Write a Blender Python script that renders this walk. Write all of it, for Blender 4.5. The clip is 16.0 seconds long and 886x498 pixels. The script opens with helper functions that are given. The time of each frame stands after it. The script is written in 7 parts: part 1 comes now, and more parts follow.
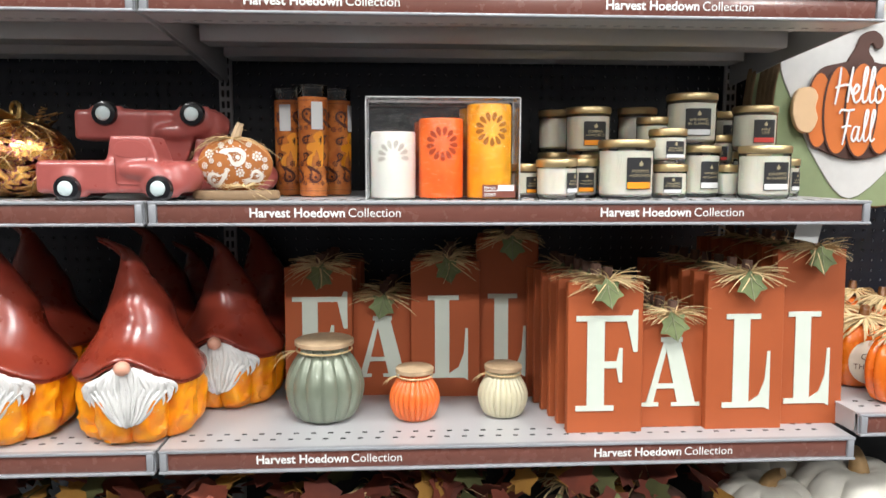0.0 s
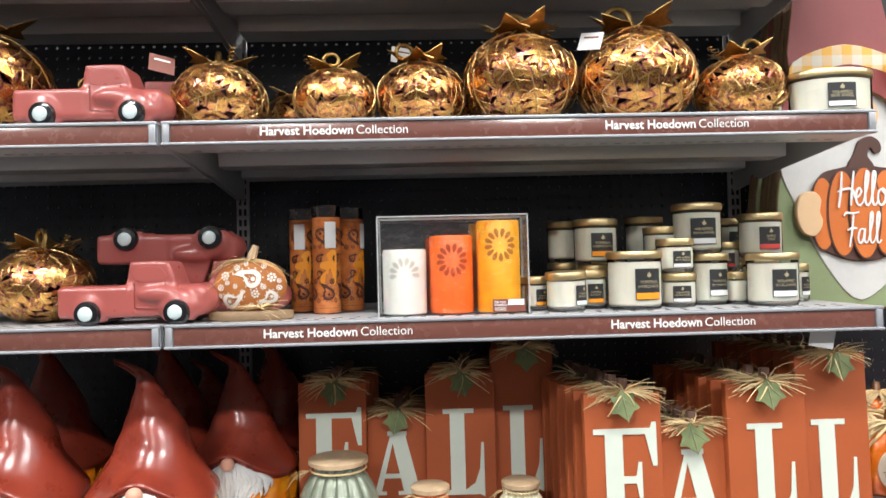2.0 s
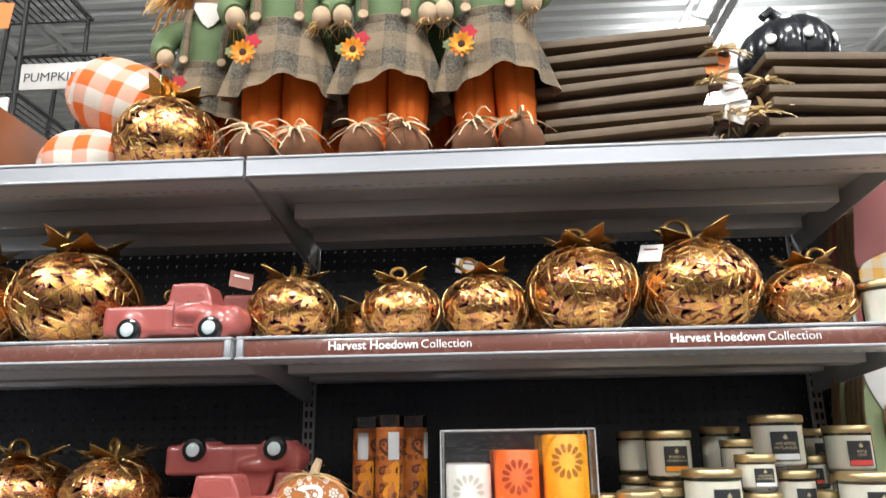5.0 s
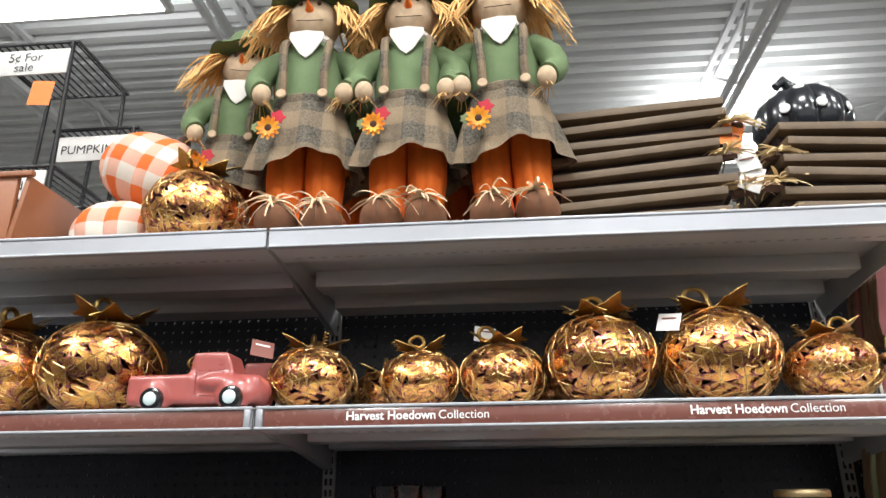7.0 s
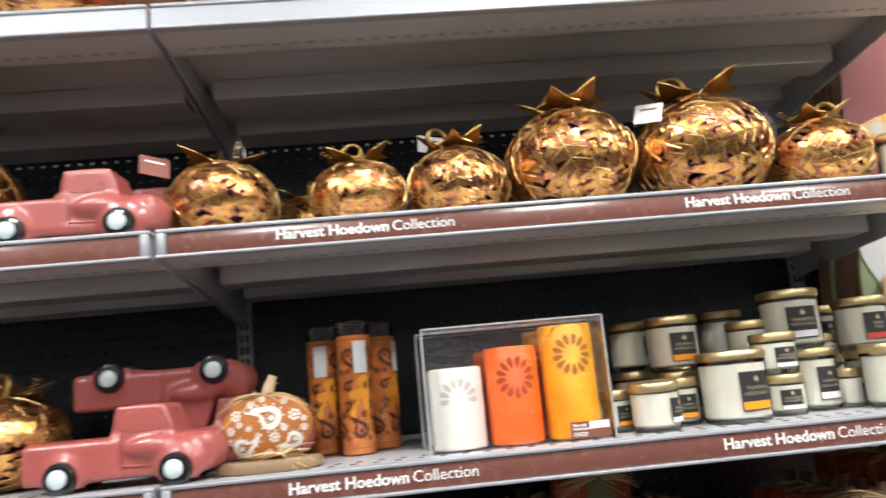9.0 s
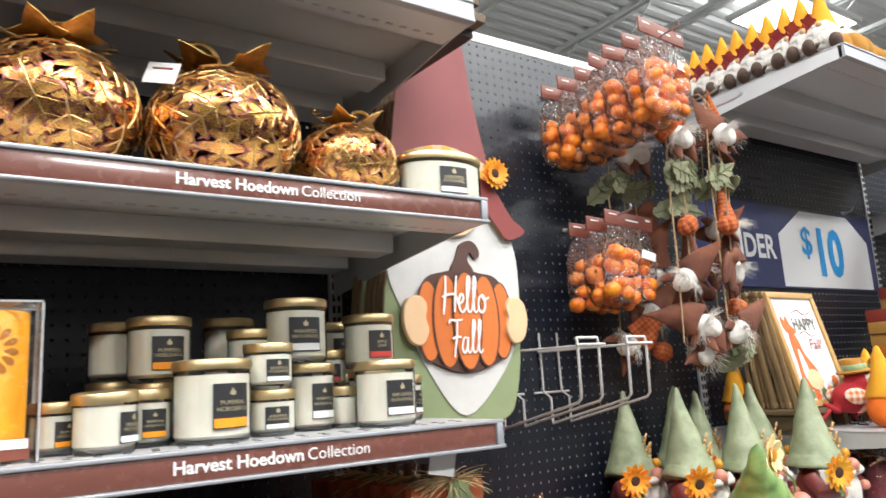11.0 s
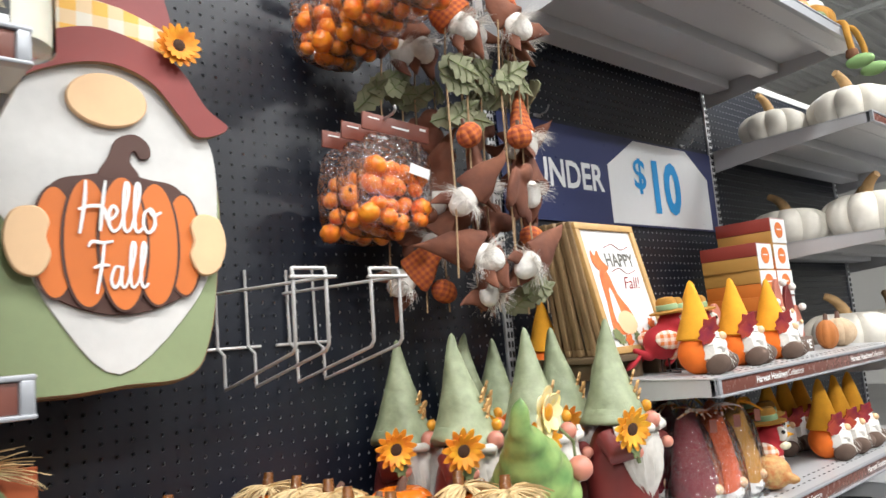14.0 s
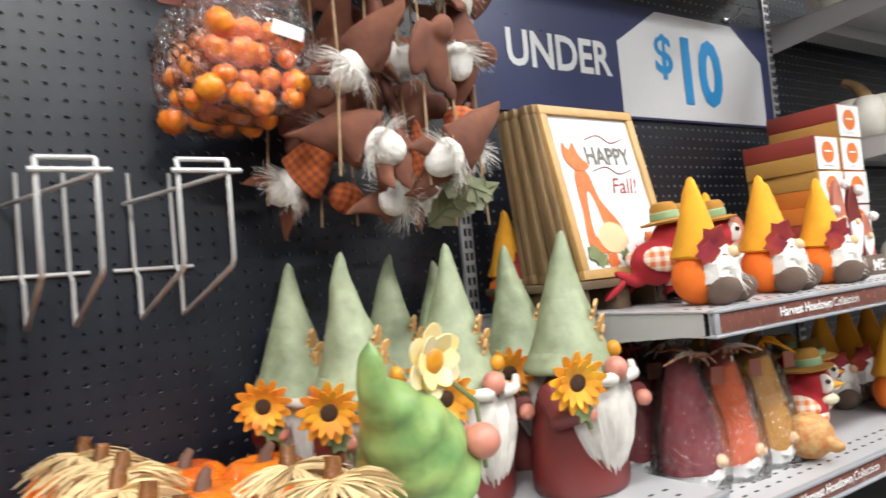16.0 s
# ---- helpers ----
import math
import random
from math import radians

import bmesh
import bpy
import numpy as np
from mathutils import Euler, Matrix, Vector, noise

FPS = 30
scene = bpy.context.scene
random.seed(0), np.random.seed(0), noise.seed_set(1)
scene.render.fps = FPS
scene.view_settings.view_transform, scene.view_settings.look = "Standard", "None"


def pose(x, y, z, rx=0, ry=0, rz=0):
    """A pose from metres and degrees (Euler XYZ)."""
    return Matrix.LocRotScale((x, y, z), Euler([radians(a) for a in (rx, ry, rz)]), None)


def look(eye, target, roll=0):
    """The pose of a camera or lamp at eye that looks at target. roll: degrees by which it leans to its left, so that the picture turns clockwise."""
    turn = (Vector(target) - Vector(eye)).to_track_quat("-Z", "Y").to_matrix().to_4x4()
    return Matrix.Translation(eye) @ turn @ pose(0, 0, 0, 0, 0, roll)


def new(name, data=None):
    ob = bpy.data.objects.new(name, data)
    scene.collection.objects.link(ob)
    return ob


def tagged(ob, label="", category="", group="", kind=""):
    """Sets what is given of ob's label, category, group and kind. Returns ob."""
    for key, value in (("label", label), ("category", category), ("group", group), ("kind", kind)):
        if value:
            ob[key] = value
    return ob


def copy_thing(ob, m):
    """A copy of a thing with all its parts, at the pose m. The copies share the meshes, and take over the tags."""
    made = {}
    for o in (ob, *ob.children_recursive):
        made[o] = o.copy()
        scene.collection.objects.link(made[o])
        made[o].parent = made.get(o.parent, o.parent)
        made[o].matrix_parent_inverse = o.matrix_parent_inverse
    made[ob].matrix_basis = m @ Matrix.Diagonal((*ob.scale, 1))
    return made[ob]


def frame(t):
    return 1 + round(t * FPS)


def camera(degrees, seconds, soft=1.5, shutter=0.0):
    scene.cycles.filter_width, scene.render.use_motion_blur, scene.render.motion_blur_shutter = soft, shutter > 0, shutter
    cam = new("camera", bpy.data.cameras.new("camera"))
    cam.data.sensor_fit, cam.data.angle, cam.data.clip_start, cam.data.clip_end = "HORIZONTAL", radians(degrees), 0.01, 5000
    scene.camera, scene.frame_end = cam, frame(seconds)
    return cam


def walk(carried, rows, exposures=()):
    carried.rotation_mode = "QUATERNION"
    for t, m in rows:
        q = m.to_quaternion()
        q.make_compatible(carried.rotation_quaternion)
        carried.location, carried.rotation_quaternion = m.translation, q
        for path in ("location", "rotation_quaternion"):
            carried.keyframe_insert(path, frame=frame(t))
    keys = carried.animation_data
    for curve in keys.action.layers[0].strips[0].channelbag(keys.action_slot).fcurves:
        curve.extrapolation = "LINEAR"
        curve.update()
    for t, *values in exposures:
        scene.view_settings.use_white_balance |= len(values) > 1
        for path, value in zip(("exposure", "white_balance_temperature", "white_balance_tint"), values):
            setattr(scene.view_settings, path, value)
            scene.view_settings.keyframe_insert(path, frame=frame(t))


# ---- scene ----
cam = camera(63.4, 16.0, shutter=0.35)
EXPOSURE = [(0.0, -0.02), (5.0, 0.0), (8.0, -0.02), (10.0, 0.12), (12.5, 0.08), (16.0, 0.06)]
PATH = [
    (0, (0.073, -0.013, 1.476), (0.186, 1.971, 1.251), 0.1),
    (0.5, (0.086, -0.019, 1.486), (0.2, 1.971, 1.326), -0.4),
    (1, (0.087, -0.03, 1.494), (0.194, 1.965, 1.399), -0.9),
    (1.5, (0.085, -0.034, 1.507), (0.179, 1.963, 1.476), -1.2),
    (2, (0.082, -0.028, 1.51), (0.153, 1.97, 1.553), -1.4),
    (2.5, (0.08, -0.021, 1.522), (0.121, 1.975, 1.635), -1.5),
    (3, (0.075, -0.027, 1.532), (0.082, 1.964, 1.721), -1.6),
    (3.5, (0.075, -0.041, 1.545), (0.05, 1.941, 1.816), -1.7),
    (4, (0.08, -0.053, 1.555), (0.026, 1.914, 1.912), -1.6),
    (4.5, (0.087, -0.054, 1.566), (0.004, 1.895, 2.008), -1.2),
    (5, (0.089, -0.05, 1.574), (-0.013, 1.877, 2.097), -0.9),
    (5.2, (0.089, -0.055, 1.575), (-0.016, 1.863, 2.134), -0.8),
    (7.3, (0.106, -0.073, 1.592), (-0.064, 1.795, 2.284), -0.4),
    (7.5, (0.095, -0.057, 1.574), (-0.063, 1.809, 2.277), -0.4),
    (8, (0.075, -0.036, 1.574), (-0.107, 1.873, 2.141), -0.4),
    (8.5, (0.023, 0.073, 1.542), (-0.084, 2.024, 1.97), -2.1),
    (9, (-0.021, 0.195, 1.517), (0.125, 2.155, 1.885), -5.4),
    (9.5, (-0.035, 0.308, 1.521), (0.638, 2.139, 1.966), -7.7),
    (10, (0.006, 0.35, 1.505), (1.022, 2.011, 1.961), -5.6),
    (10.2, (0.046, 0.356, 1.504), (1.121, 1.984, 1.942), -3.7),
    (12.3, (0.404, 0.177, 1.435), (1.541, 1.792, 1.751), -4.0),
    (12.5, (0.431, 0.169, 1.437), (1.536, 1.807, 1.746), -4.3),
    (13, (0.493, 0.206, 1.418), (1.56, 1.871, 1.713), -4.5),
    (13.5, (0.603, 0.313, 1.419), (1.799, 1.894, 1.688), -4.8),
    (14, (0.714, 0.415, 1.422), (2.035, 1.896, 1.671), -4.8),
    (14.5, (0.857, 0.412, 1.403), (2.006, 2.03, 1.646), -3.7),
    (15, (1.031, 0.392, 1.411), (1.965, 2.15, 1.607), -5.1),
    (15.5, (1.14, 0.43, 1.386), (2.072, 2.193, 1.542), -6.8),
    (16, (1.214, 0.533, 1.378), (2.342, 2.183, 1.462), -5.4),
]
walk(cam, [(t, look(eye, target, roll)) for t, eye, target, roll in PATH], EXPOSURE)

# ---- light ----
world = bpy.data.worlds.new("world")
scene.world = world
world.use_nodes = True
world.node_tree.nodes["Background"].inputs[0].default_value = (0.8, 0.9, 1.0, 1)
world.node_tree.nodes["Background"].inputs[1].default_value = 0.05


def strip_light(x, y, z, sx, sy, watts):
    d = bpy.data.lights.new("ceiling_lamp_or_fill", "AREA")
    d.shape, d.size, d.size_y, d.energy = "RECTANGLE", sx, sy, watts
    d.color = (0.975, 0.985, 0.985)
    o = new("ceiling_lamp_or_fill", d)
    o.matrix_world = pose(x, y, z)
    return o


LAMPS = [(-2.85, -0.9), (0.35, -0.9), (3.55, -0.9), (6.8, -0.9), (-2.85, 3.65), (2.5, 6.55), (7.2, 3.9), (-2.85, -4.5), (1.5, -4.5), (6.0, -4.5)]
LAMP_Z = 4.9
for lx, ly in LAMPS:
    strip_light(lx, ly, LAMP_Z - 0.03, 1.25, 0.6, 142.0 if ly > -3 else 230.0)
    # added up-facing fill over each panel, only to brighten the roof deck
    strip_light(lx, ly, LAMP_Z + 0.12, 1.25, 0.6, 27.0).matrix_world = pose(lx, ly, LAMP_Z + 0.12, 180)


# ---- materials ----
def mat(name, color, rough=0.5, metal=0.0, vary=0.15, scale=8.0, bump=0.0, fine=60.0, second=None, spec=0.5, coat=0.0, trans=0.0, sub=0.0, pattern=None):
    """A surface with broad and fine variation in colour, roughness and relief; pattern adds checks or stripes."""
    m = bpy.data.materials.new(name)
    m.use_nodes = True
    nt = m.node_tree
    b = nt.nodes["Principled BSDF"]
    link = nt.links.new

    def node(kind, **props):
        n = nt.nodes.new(kind)
        for key, value in props.items():
            if key == "blend":
                n.blend_type = value
            elif key == "op":
                n.operation = value
        return n

    co = node("ShaderNodeTexCoord")
    info = node("ShaderNodeObjectInfo")
    add = node("ShaderNodeVectorMath", op="ADD")
    link(co.outputs["Object"], add.inputs[0])
    link(info.outputs["Random"], add.inputs[1])
    big, small = node("ShaderNodeTexNoise"), node("ShaderNodeTexNoise")
    big.inputs["Scale"].default_value, small.inputs["Scale"].default_value = scale, fine
    big.inputs["Detail"].default_value, small.inputs["Detail"].default_value = 3, 4
    link(add.outputs[0], big.inputs["Vector"])
    link(add.outputs[0], small.inputs["Vector"])
    ramp = node("ShaderNodeMapRange")
    ramp.inputs["From Min"].default_value, ramp.inputs["From Max"].default_value = 0.3, 0.7
    link(big.outputs["Fac"], ramp.inputs["Value"])
    mix = node("ShaderNodeMixRGB")
    dark = second or tuple(c * (1 - vary) for c in color)
    mix.inputs[1].default_value, mix.inputs[2].default_value = (*dark, 1), (*color, 1)
    link(ramp.outputs[0], mix.inputs[0])
    out = mix.outputs[0]
    if pattern:
        kind, size, other = pattern[0], pattern[1], pattern[2]
        sep = node("ShaderNodeSeparateXYZ")
        link(co.outputs["Object"], sep.inputs[0])
        bands = []
        for axis in ("X", "Z"):
            k = node("ShaderNodeMath", op="MULTIPLY")
            k.inputs[1].default_value = 1.0 / size
            link(sep.outputs[axis], k.inputs[0])
            fr = node("ShaderNodeMath", op="FRACT")
            link(k.outputs[0], fr.inputs[0])
            gt = node("ShaderNodeMath", op="GREATER_THAN")
            gt.inputs[1].default_value = 0.5
            link(fr.outputs[0], gt.inputs[0])
            bands.append(gt)
        if kind == "check":
            tot = node("ShaderNodeMath", op="ADD")
            link(bands[0].outputs[0], tot.inputs[0])
            link(bands[1].outputs[0], tot.inputs[1])
            half = node("ShaderNodeMath", op="MULTIPLY")
            half.inputs[1].default_value = 0.5
            link(tot.outputs[0], half.inputs[0])
            fac = half.outputs[0]
        elif kind in ("stripe", "band"):
            fac = bands[0 if kind == "stripe" else 1].outputs[0]
        else:
            vor = node("ShaderNodeTexVoronoi")
            vor.inputs["Scale"].default_value = 1.0 / size
            wav = node("ShaderNodeTexNoise")
            wav.inputs["Scale"].default_value = 0.45 / size
            mixv = node("ShaderNodeVectorMath", op="MULTIPLY_ADD")
            mixv.inputs[1].default_value = (size * 0.9,) * 3
            link(wav.outputs["Color"], mixv.inputs[0])
            link(co.outputs["Object"], mixv.inputs[2])
            link(mixv.outputs[0], vor.inputs["Vector"])
            k = node("ShaderNodeMath", op="MULTIPLY")
            k.inputs[1].default_value = pattern[3] if len(pattern) > 3 else 3.0
            link(vor.outputs["Distance"], k.inputs[0])
            fr = node("ShaderNodeMath", op="FRACT")
            link(k.outputs[0], fr.inputs[0])
            gt = node("ShaderNodeMath", op="GREATER_THAN")
            gt.inputs[1].default_value = pattern[4] if len(pattern) > 4 else 0.6
            link(fr.outputs[0], gt.inputs[0])
            fac = gt.outputs[0]
        pm = node("ShaderNodeMixRGB")
        link(fac, pm.inputs[0])
        link(out, pm.inputs[1])
        pm.inputs[2].default_value = (*other, 1)
        out = pm.outputs[0]
    grain = node("ShaderNodeMixRGB", blend="MULTIPLY")
    grain.inputs[0].default_value = min(0.6, vary)
    link(out, grain.inputs[1])
    link(small.outputs["Fac"], grain.inputs[2])
    bright = node("ShaderNodeMixRGB", blend="MULTIPLY")
    bright.inputs[0].default_value = 1.0
    bright.inputs[2].default_value = (1 + 0.5 * min(0.6, vary),) * 3 + (1,)
    link(grain.outputs[0], bright.inputs[1])
    link(bright.outputs[0], b.inputs["Base Color"])
    rr = node("ShaderNodeMapRange")
    rr.inputs["To Min"].default_value, rr.inputs["To Max"].default_value = max(0.02, rough - 0.08), min(1, rough + 0.1)
    link(small.outputs["Fac"], rr.inputs["Value"])
    link(rr.outputs[0], b.inputs["Roughness"])
    b.inputs["Metallic"].default_value = metal
    b.inputs["Specular IOR Level"].default_value = spec
    b.inputs["Coat Weight"].default_value = coat
    b.inputs["Coat Roughness"].default_value = 0.12
    b.inputs["Transmission Weight"].default_value = trans
    if sub:
        b.inputs["Subsurface Weight"].default_value = sub
        b.inputs["Subsurface Scale"].default_value = 0.01
    if bump:
        bp = node("ShaderNodeBump")
        bp.inputs["Strength"].default_value = 0.6
        bp.inputs["Distance"].default_value = bump
        link(small.outputs["Fac"], bp.inputs["Height"])
        link(bp.outputs[0], b.inputs["Normal"])
    return m


def glow(name, color, strength):
    m = bpy.data.materials.new(name)
    m.use_nodes = True
    b = m.node_tree.nodes["Principled BSDF"]
    b.inputs["Base Color"].default_value = (*color, 1)
    b.inputs["Emission Color"].default_value = (*color, 1)
    b.inputs["Emission Strength"].default_value = strength
    return m


def clear(name, tint=(1, 1, 1), rough=0.03, alpha=0.12, bump=0.0, fine=40.0):
    """Thin clear plastic or glass: a see-through sheet with a glossy face."""
    m = bpy.data.materials.new(name)
    m.use_nodes = True
    nt = m.node_tree
    for n in list(nt.nodes):
        nt.nodes.remove(n)
    out, mx = nt.nodes.new("ShaderNodeOutputMaterial"), nt.nodes.new("ShaderNodeMixShader")
    tr, gl, fr = nt.nodes.new("ShaderNodeBsdfTransparent"), nt.nodes.new("ShaderNodeBsdfGlossy"), nt.nodes.new("ShaderNodeFresnel")
    tr.inputs[0].default_value = (*tint, 1)
    gl.inputs[1].default_value = rough
    fr.inputs[0].default_value = 1.45
    k = nt.nodes.new("ShaderNodeMath")
    k.operation = "ADD"
    k.inputs[1].default_value = alpha * 0.25
    nt.links.new(fr.outputs[0], k.inputs[0])
    nt.links.new(k.outputs[0], mx.inputs[0])
    nt.links.new(tr.outputs[0], mx.inputs[1])
    nt.links.new(gl.outputs[0], mx.inputs[2])
    nt.links.new(mx.outputs[0], out.inputs[0])
    if bump:
        no, bp, co = nt.nodes.new("ShaderNodeTexNoise"), nt.nodes.new("ShaderNodeBump"), nt.nodes.new("ShaderNodeTexCoord")
        no.inputs["Scale"].default_value = fine
        bp.inputs["Distance"].default_value = bump
        nt.links.new(co.outputs["Object"], no.inputs["Vector"])
        nt.links.new(no.outputs["Fac"], bp.inputs["Height"])
        nt.links.new(bp.outputs[0], gl.inputs["Normal"])
        nt.links.new(bp.outputs[0], fr.inputs["Normal"])
    return m


STEEL = mat("painted_shelf_steel", (0.52, 0.52, 0.53), 0.38, 0.25, 0.08, 3, 0.0002, 150)
LIP = mat("silver_lip_metal", (0.36, 0.37, 0.395), 0.4, 0.3, 0.06, 4)
STRIP = mat("brown_price_strip", (0.175, 0.066, 0.050), 0.25, 0, 0.12, 5, coat=0.5)
PEG = mat("black_pegboard", (0.0042, 0.0072, 0.0165), 0.38, 0, 0.25, 2.5, 0.0002, 90, spec=0.75)
# pale hole walls: the bright glint on each peg hole is put into colour
HOLE = mat("bare_hole_edge", (0.62, 0.62, 0.64), 0.35, 0.4, 0.1)
WHITE = mat("white_print", (0.82, 0.82, 0.8), 0.5, 0, 0.05)
DARK = mat("dark_slot", (0.02, 0.02, 0.02), 0.7)
CONCRETE = mat("polished_floor", (0.18, 0.175, 0.165), 0.35, 0, 0.2, 1.2, 0.0005, 30)
DECK = mat("white_roof_deck", (0.84, 0.85, 0.85), 0.6, 0, 0.1, 0.7)
WALL = mat("store_wall_paint", (0.68, 0.67, 0.64), 0.7, 0, 0.1, 0.6)
GOLD = mat("lacquered_gold_leaf", (0.80, 0.46, 0.115), 0.27, 1.0, 0.35, 2.6, 0.0, 60, second=(0.64, 0.24, 0.10))
GOLDRIM = mat("copper_leaf_rim", (0.44, 0.17, 0.15), 0.3, 1.0, 0.3, 6, second=(0.26, 0.075, 0.09))
GOLDLINE = mat("raised_gold_vein", (0.72, 0.50, 0.22), 0.36, 1.0, 0.2, 20)
# shade of the pumpkins' hollow inside, painted as a near-black brown
HOLLOWSHADE = mat("dark_gold_inside", (0.06, 0.024, 0.012), 0.4, 0.8, 0.4, 20)
WIREGOLD = mat("gold_wire", (0.56, 0.36, 0.13), 0.36, 1.0, 0.35, 14, 0.0004, 50)
TRUCKRED = mat("dusty_red_ceramic", (0.37, 0.090, 0.078), 0.3, 0, 0.1, 9, 0.0003, 40, coat=0.35)
TYRE = mat("black_glaze", (0.012, 0.012, 0.014), 0.12, 0, 0.1, coat=0.6)
HUB = mat("pale_hub_glaze", (0.62, 0.72, 0.72), 0.25, 0, 0.1, coat=0.4)
RUST = mat("rust_orange_board", (0.39, 0.083, 0.020), 0.6, 0, 0.1, 10, 0.0002, 120)
EDGE = mat("board_edge", (0.22, 0.10, 0.06), 0.7, 0, 0.25, 30)
MINT = mat("pale_mint_letter", (0.62, 0.67, 0.58), 0.6, 0, 0.06, 10)
RAFFIA = mat("dry_raffia", (0.74, 0.56, 0.30), 0.7, 0, 0.25, 25, second=(0.50, 0.35, 0.17))
LEAFGREEN = mat("felt_leaf_green", (0.19, 0.23, 0.095), 0.8, 0, 0.3, 25, 0.0006, 80, second=(0.12, 0.15, 0.065))
SAGE = mat("dusty_sage_cloth_leaf", (0.27, 0.275, 0.165), 0.8, 0, 0.3, 30, 0.0006, 80)
TWIG = mat("brown_twig", (0.16, 0.085, 0.06), 0.8, 0, 0.35, 40, 0.001, 120)
HATRED = mat("brick_red_resin", (0.29, 0.041, 0.019), 0.28, 0, 0.3, 14, 0.0016, 24, second=(0.18, 0.022, 0.012), coat=0.3)
PUMPK = mat("hammered_orange_glaze", (0.88, 0.36, 0.006), 0.34, 0, 0.25, 30, 0.004, 45, second=(0.80, 0.19, 0.004), coat=0.15)
BEARD = mat("white_beard_resin", (0.76, 0.75, 0.73), 0.5, 0, 0.08, 30, 0.0012, 90)
SKIN = mat("peach_nose", (0.72, 0.36, 0.25), 0.4, 0, 0.12, 30)
WOODLID = mat("light_wood_lid", (0.55, 0.40, 0.25), 0.55, 0, 0.25, 30, 0.0004, 90, second=(0.38, 0.26, 0.15))
JARGREEN = mat("frosted_sage_glass", (0.22, 0.25, 0.185), 0.3, 0.25, 0.15, 12, coat=0.3)
JARORANGE = mat("frosted_orange_glass", (0.80, 0.16, 0.03), 0.35, 0, 0.12, 12, coat=0.3)
JARCREAM = mat("frosted_cream_glass", (0.60, 0.55, 0.38), 0.35, 0, 0.1, 12, coat=0.3)
WAX = mat("cream_wax", (0.68, 0.65, 0.56), 0.5, 0, 0.05, 10, sub=0.2)
LIDGOLD = mat("brushed_brass_lid", (0.66, 0.51, 0.28), 0.42, 1.0, 0.15, 20)
BLACKLAB = mat("black_label", (0.018, 0.018, 0.02), 0.5, 0, 0.1)
LABORANGE = mat("orange_label_band", (0.85, 0.30, 0.01), 0.5, 0, 0.05)
LABRED = mat("red_label_band", (0.55, 0.05, 0.04), 0.5, 0, 0.05)
GOLDINK = mat("gold_ink", (0.5, 0.42, 0.26), 0.4, 0.4, 0.05)
GLASS = clear("clear_glass", (0.97, 0.98, 0.97), 0.02, 0.2)
FILM = clear("clear_plastic_film", (0.96, 0.96, 0.96), 0.08, 0.25, 0.004, 60)
BANDANA = mat("orange_bandana_print", (0.70, 0.24, 0.06), 0.2, 0, 0.2, 60, second=(0.55, 0.15, 0.04))
SLICE = mat("brown_wood_slice", (0.30, 0.19, 0.10), 0.6, 0, 0.3, 20, 0.0004, 90)
PRINTDARK = mat("dark_brown_print", (0.10, 0.025, 0.012), 0.35, 0, 0.1)
PRINTWHITE = mat("white_cloth_print", (0.74, 0.68, 0.60), 0.8, 0, 0.1)
FLAMEWAX = mat("amber_wax", (1.0, 0.34, 0.015), 0.5, 0, 0.1, sub=0.2)
PAISLEY = mat("paisley_cloth", (0.42, 0.14, 0.03), 0.8, 0, 0.2, 30, 0.0004, 200)
LEDWHITE = mat("white_led_wax", (0.70, 0.69, 0.64), 0.5, 0, 0.06, 20, sub=0.2)
LEDORANGE = mat("orange_led_wax", (0.90, 0.15, 0.012), 0.4, 0, 0.2, 26, sub=0.2)
LEDYELLOW = mat("amber_led_wax", (0.92, 0.41, 0.012), 0.4, 0, 0.2, 26, sub=0.2)
# cut petals: recess shade put into darker wax tones; white also draws plank lines
CUTWHITE = mat("white_wax_recess", (0.58, 0.55, 0.49), 0.6)
CUTORANGE = mat("orange_wax_recess", (0.42, 0.06, 0.01), 0.6)
CUTYELLOW = mat("amber_wax_recess", (0.42, 0.16, 0.01), 0.6)
BROWNCARD = mat("brown_card", (0.20, 0.055, 0.035), 0.45, 0, 0.1)
PAPER = mat("white_paper", (0.72, 0.72, 0.71), 0.7, 0, 0.05)
ORANGECARD = mat("orange_card_tag", (0.80, 0.20, 0.03), 0.6, 0, 0.05)

# ---- mesh tools: a shape is (points, faces) ----


def arr(v):
    return np.asarray(v, dtype=float).reshape(-1, 3)


def moved(g, x=0, y=0, z=0, rx=0, ry=0, rz=0, s=1.0):
    m = np.array(pose(x, y, z, rx, ry, rz))
    v = g[0] * np.asarray(s, dtype=float)
    return v @ m[:3, :3].T + m[:3, 3], g[1]


def joined(*shapes):
    vs, fs, n = [], [], 0
    for v, f in shapes:
        vs.append(v)
        fs += [tuple(i + n for i in q) for q in f]
        n += len(v)
    return np.concatenate(vs), fs


def lathe(profile, n=32, ribs=0, depth=0.0, ax=1.0, ay=1.0):
    """Turned about z; ribs cut lengthwise grooves, as in a pumpkin."""
    vs, fs = [], []
    for r, z in profile:
        for i in range(n):
            a = 2 * math.pi * i / n
            k = 1 - depth * (1 - abs(math.sin(ribs * a / 2)) ** 0.6) if ribs else 1
            vs.append((r * k * ax * math.sin(a), -r * k * ay * math.cos(a), z))
    for j in range(len(profile) - 1):
        for i in range(n):
            a, b = j * n + i, j * n + (i + 1) % n
            fs.append((a, b, b + n, a + n))
    if profile[0][0] > 1e-6:
        fs.append(tuple(range(n - 1, -1, -1)))
    if profile[-1][0] > 1e-6:
        fs.append(tuple(range((len(profile) - 1) * n, len(profile) * n)))
    return arr(vs), fs


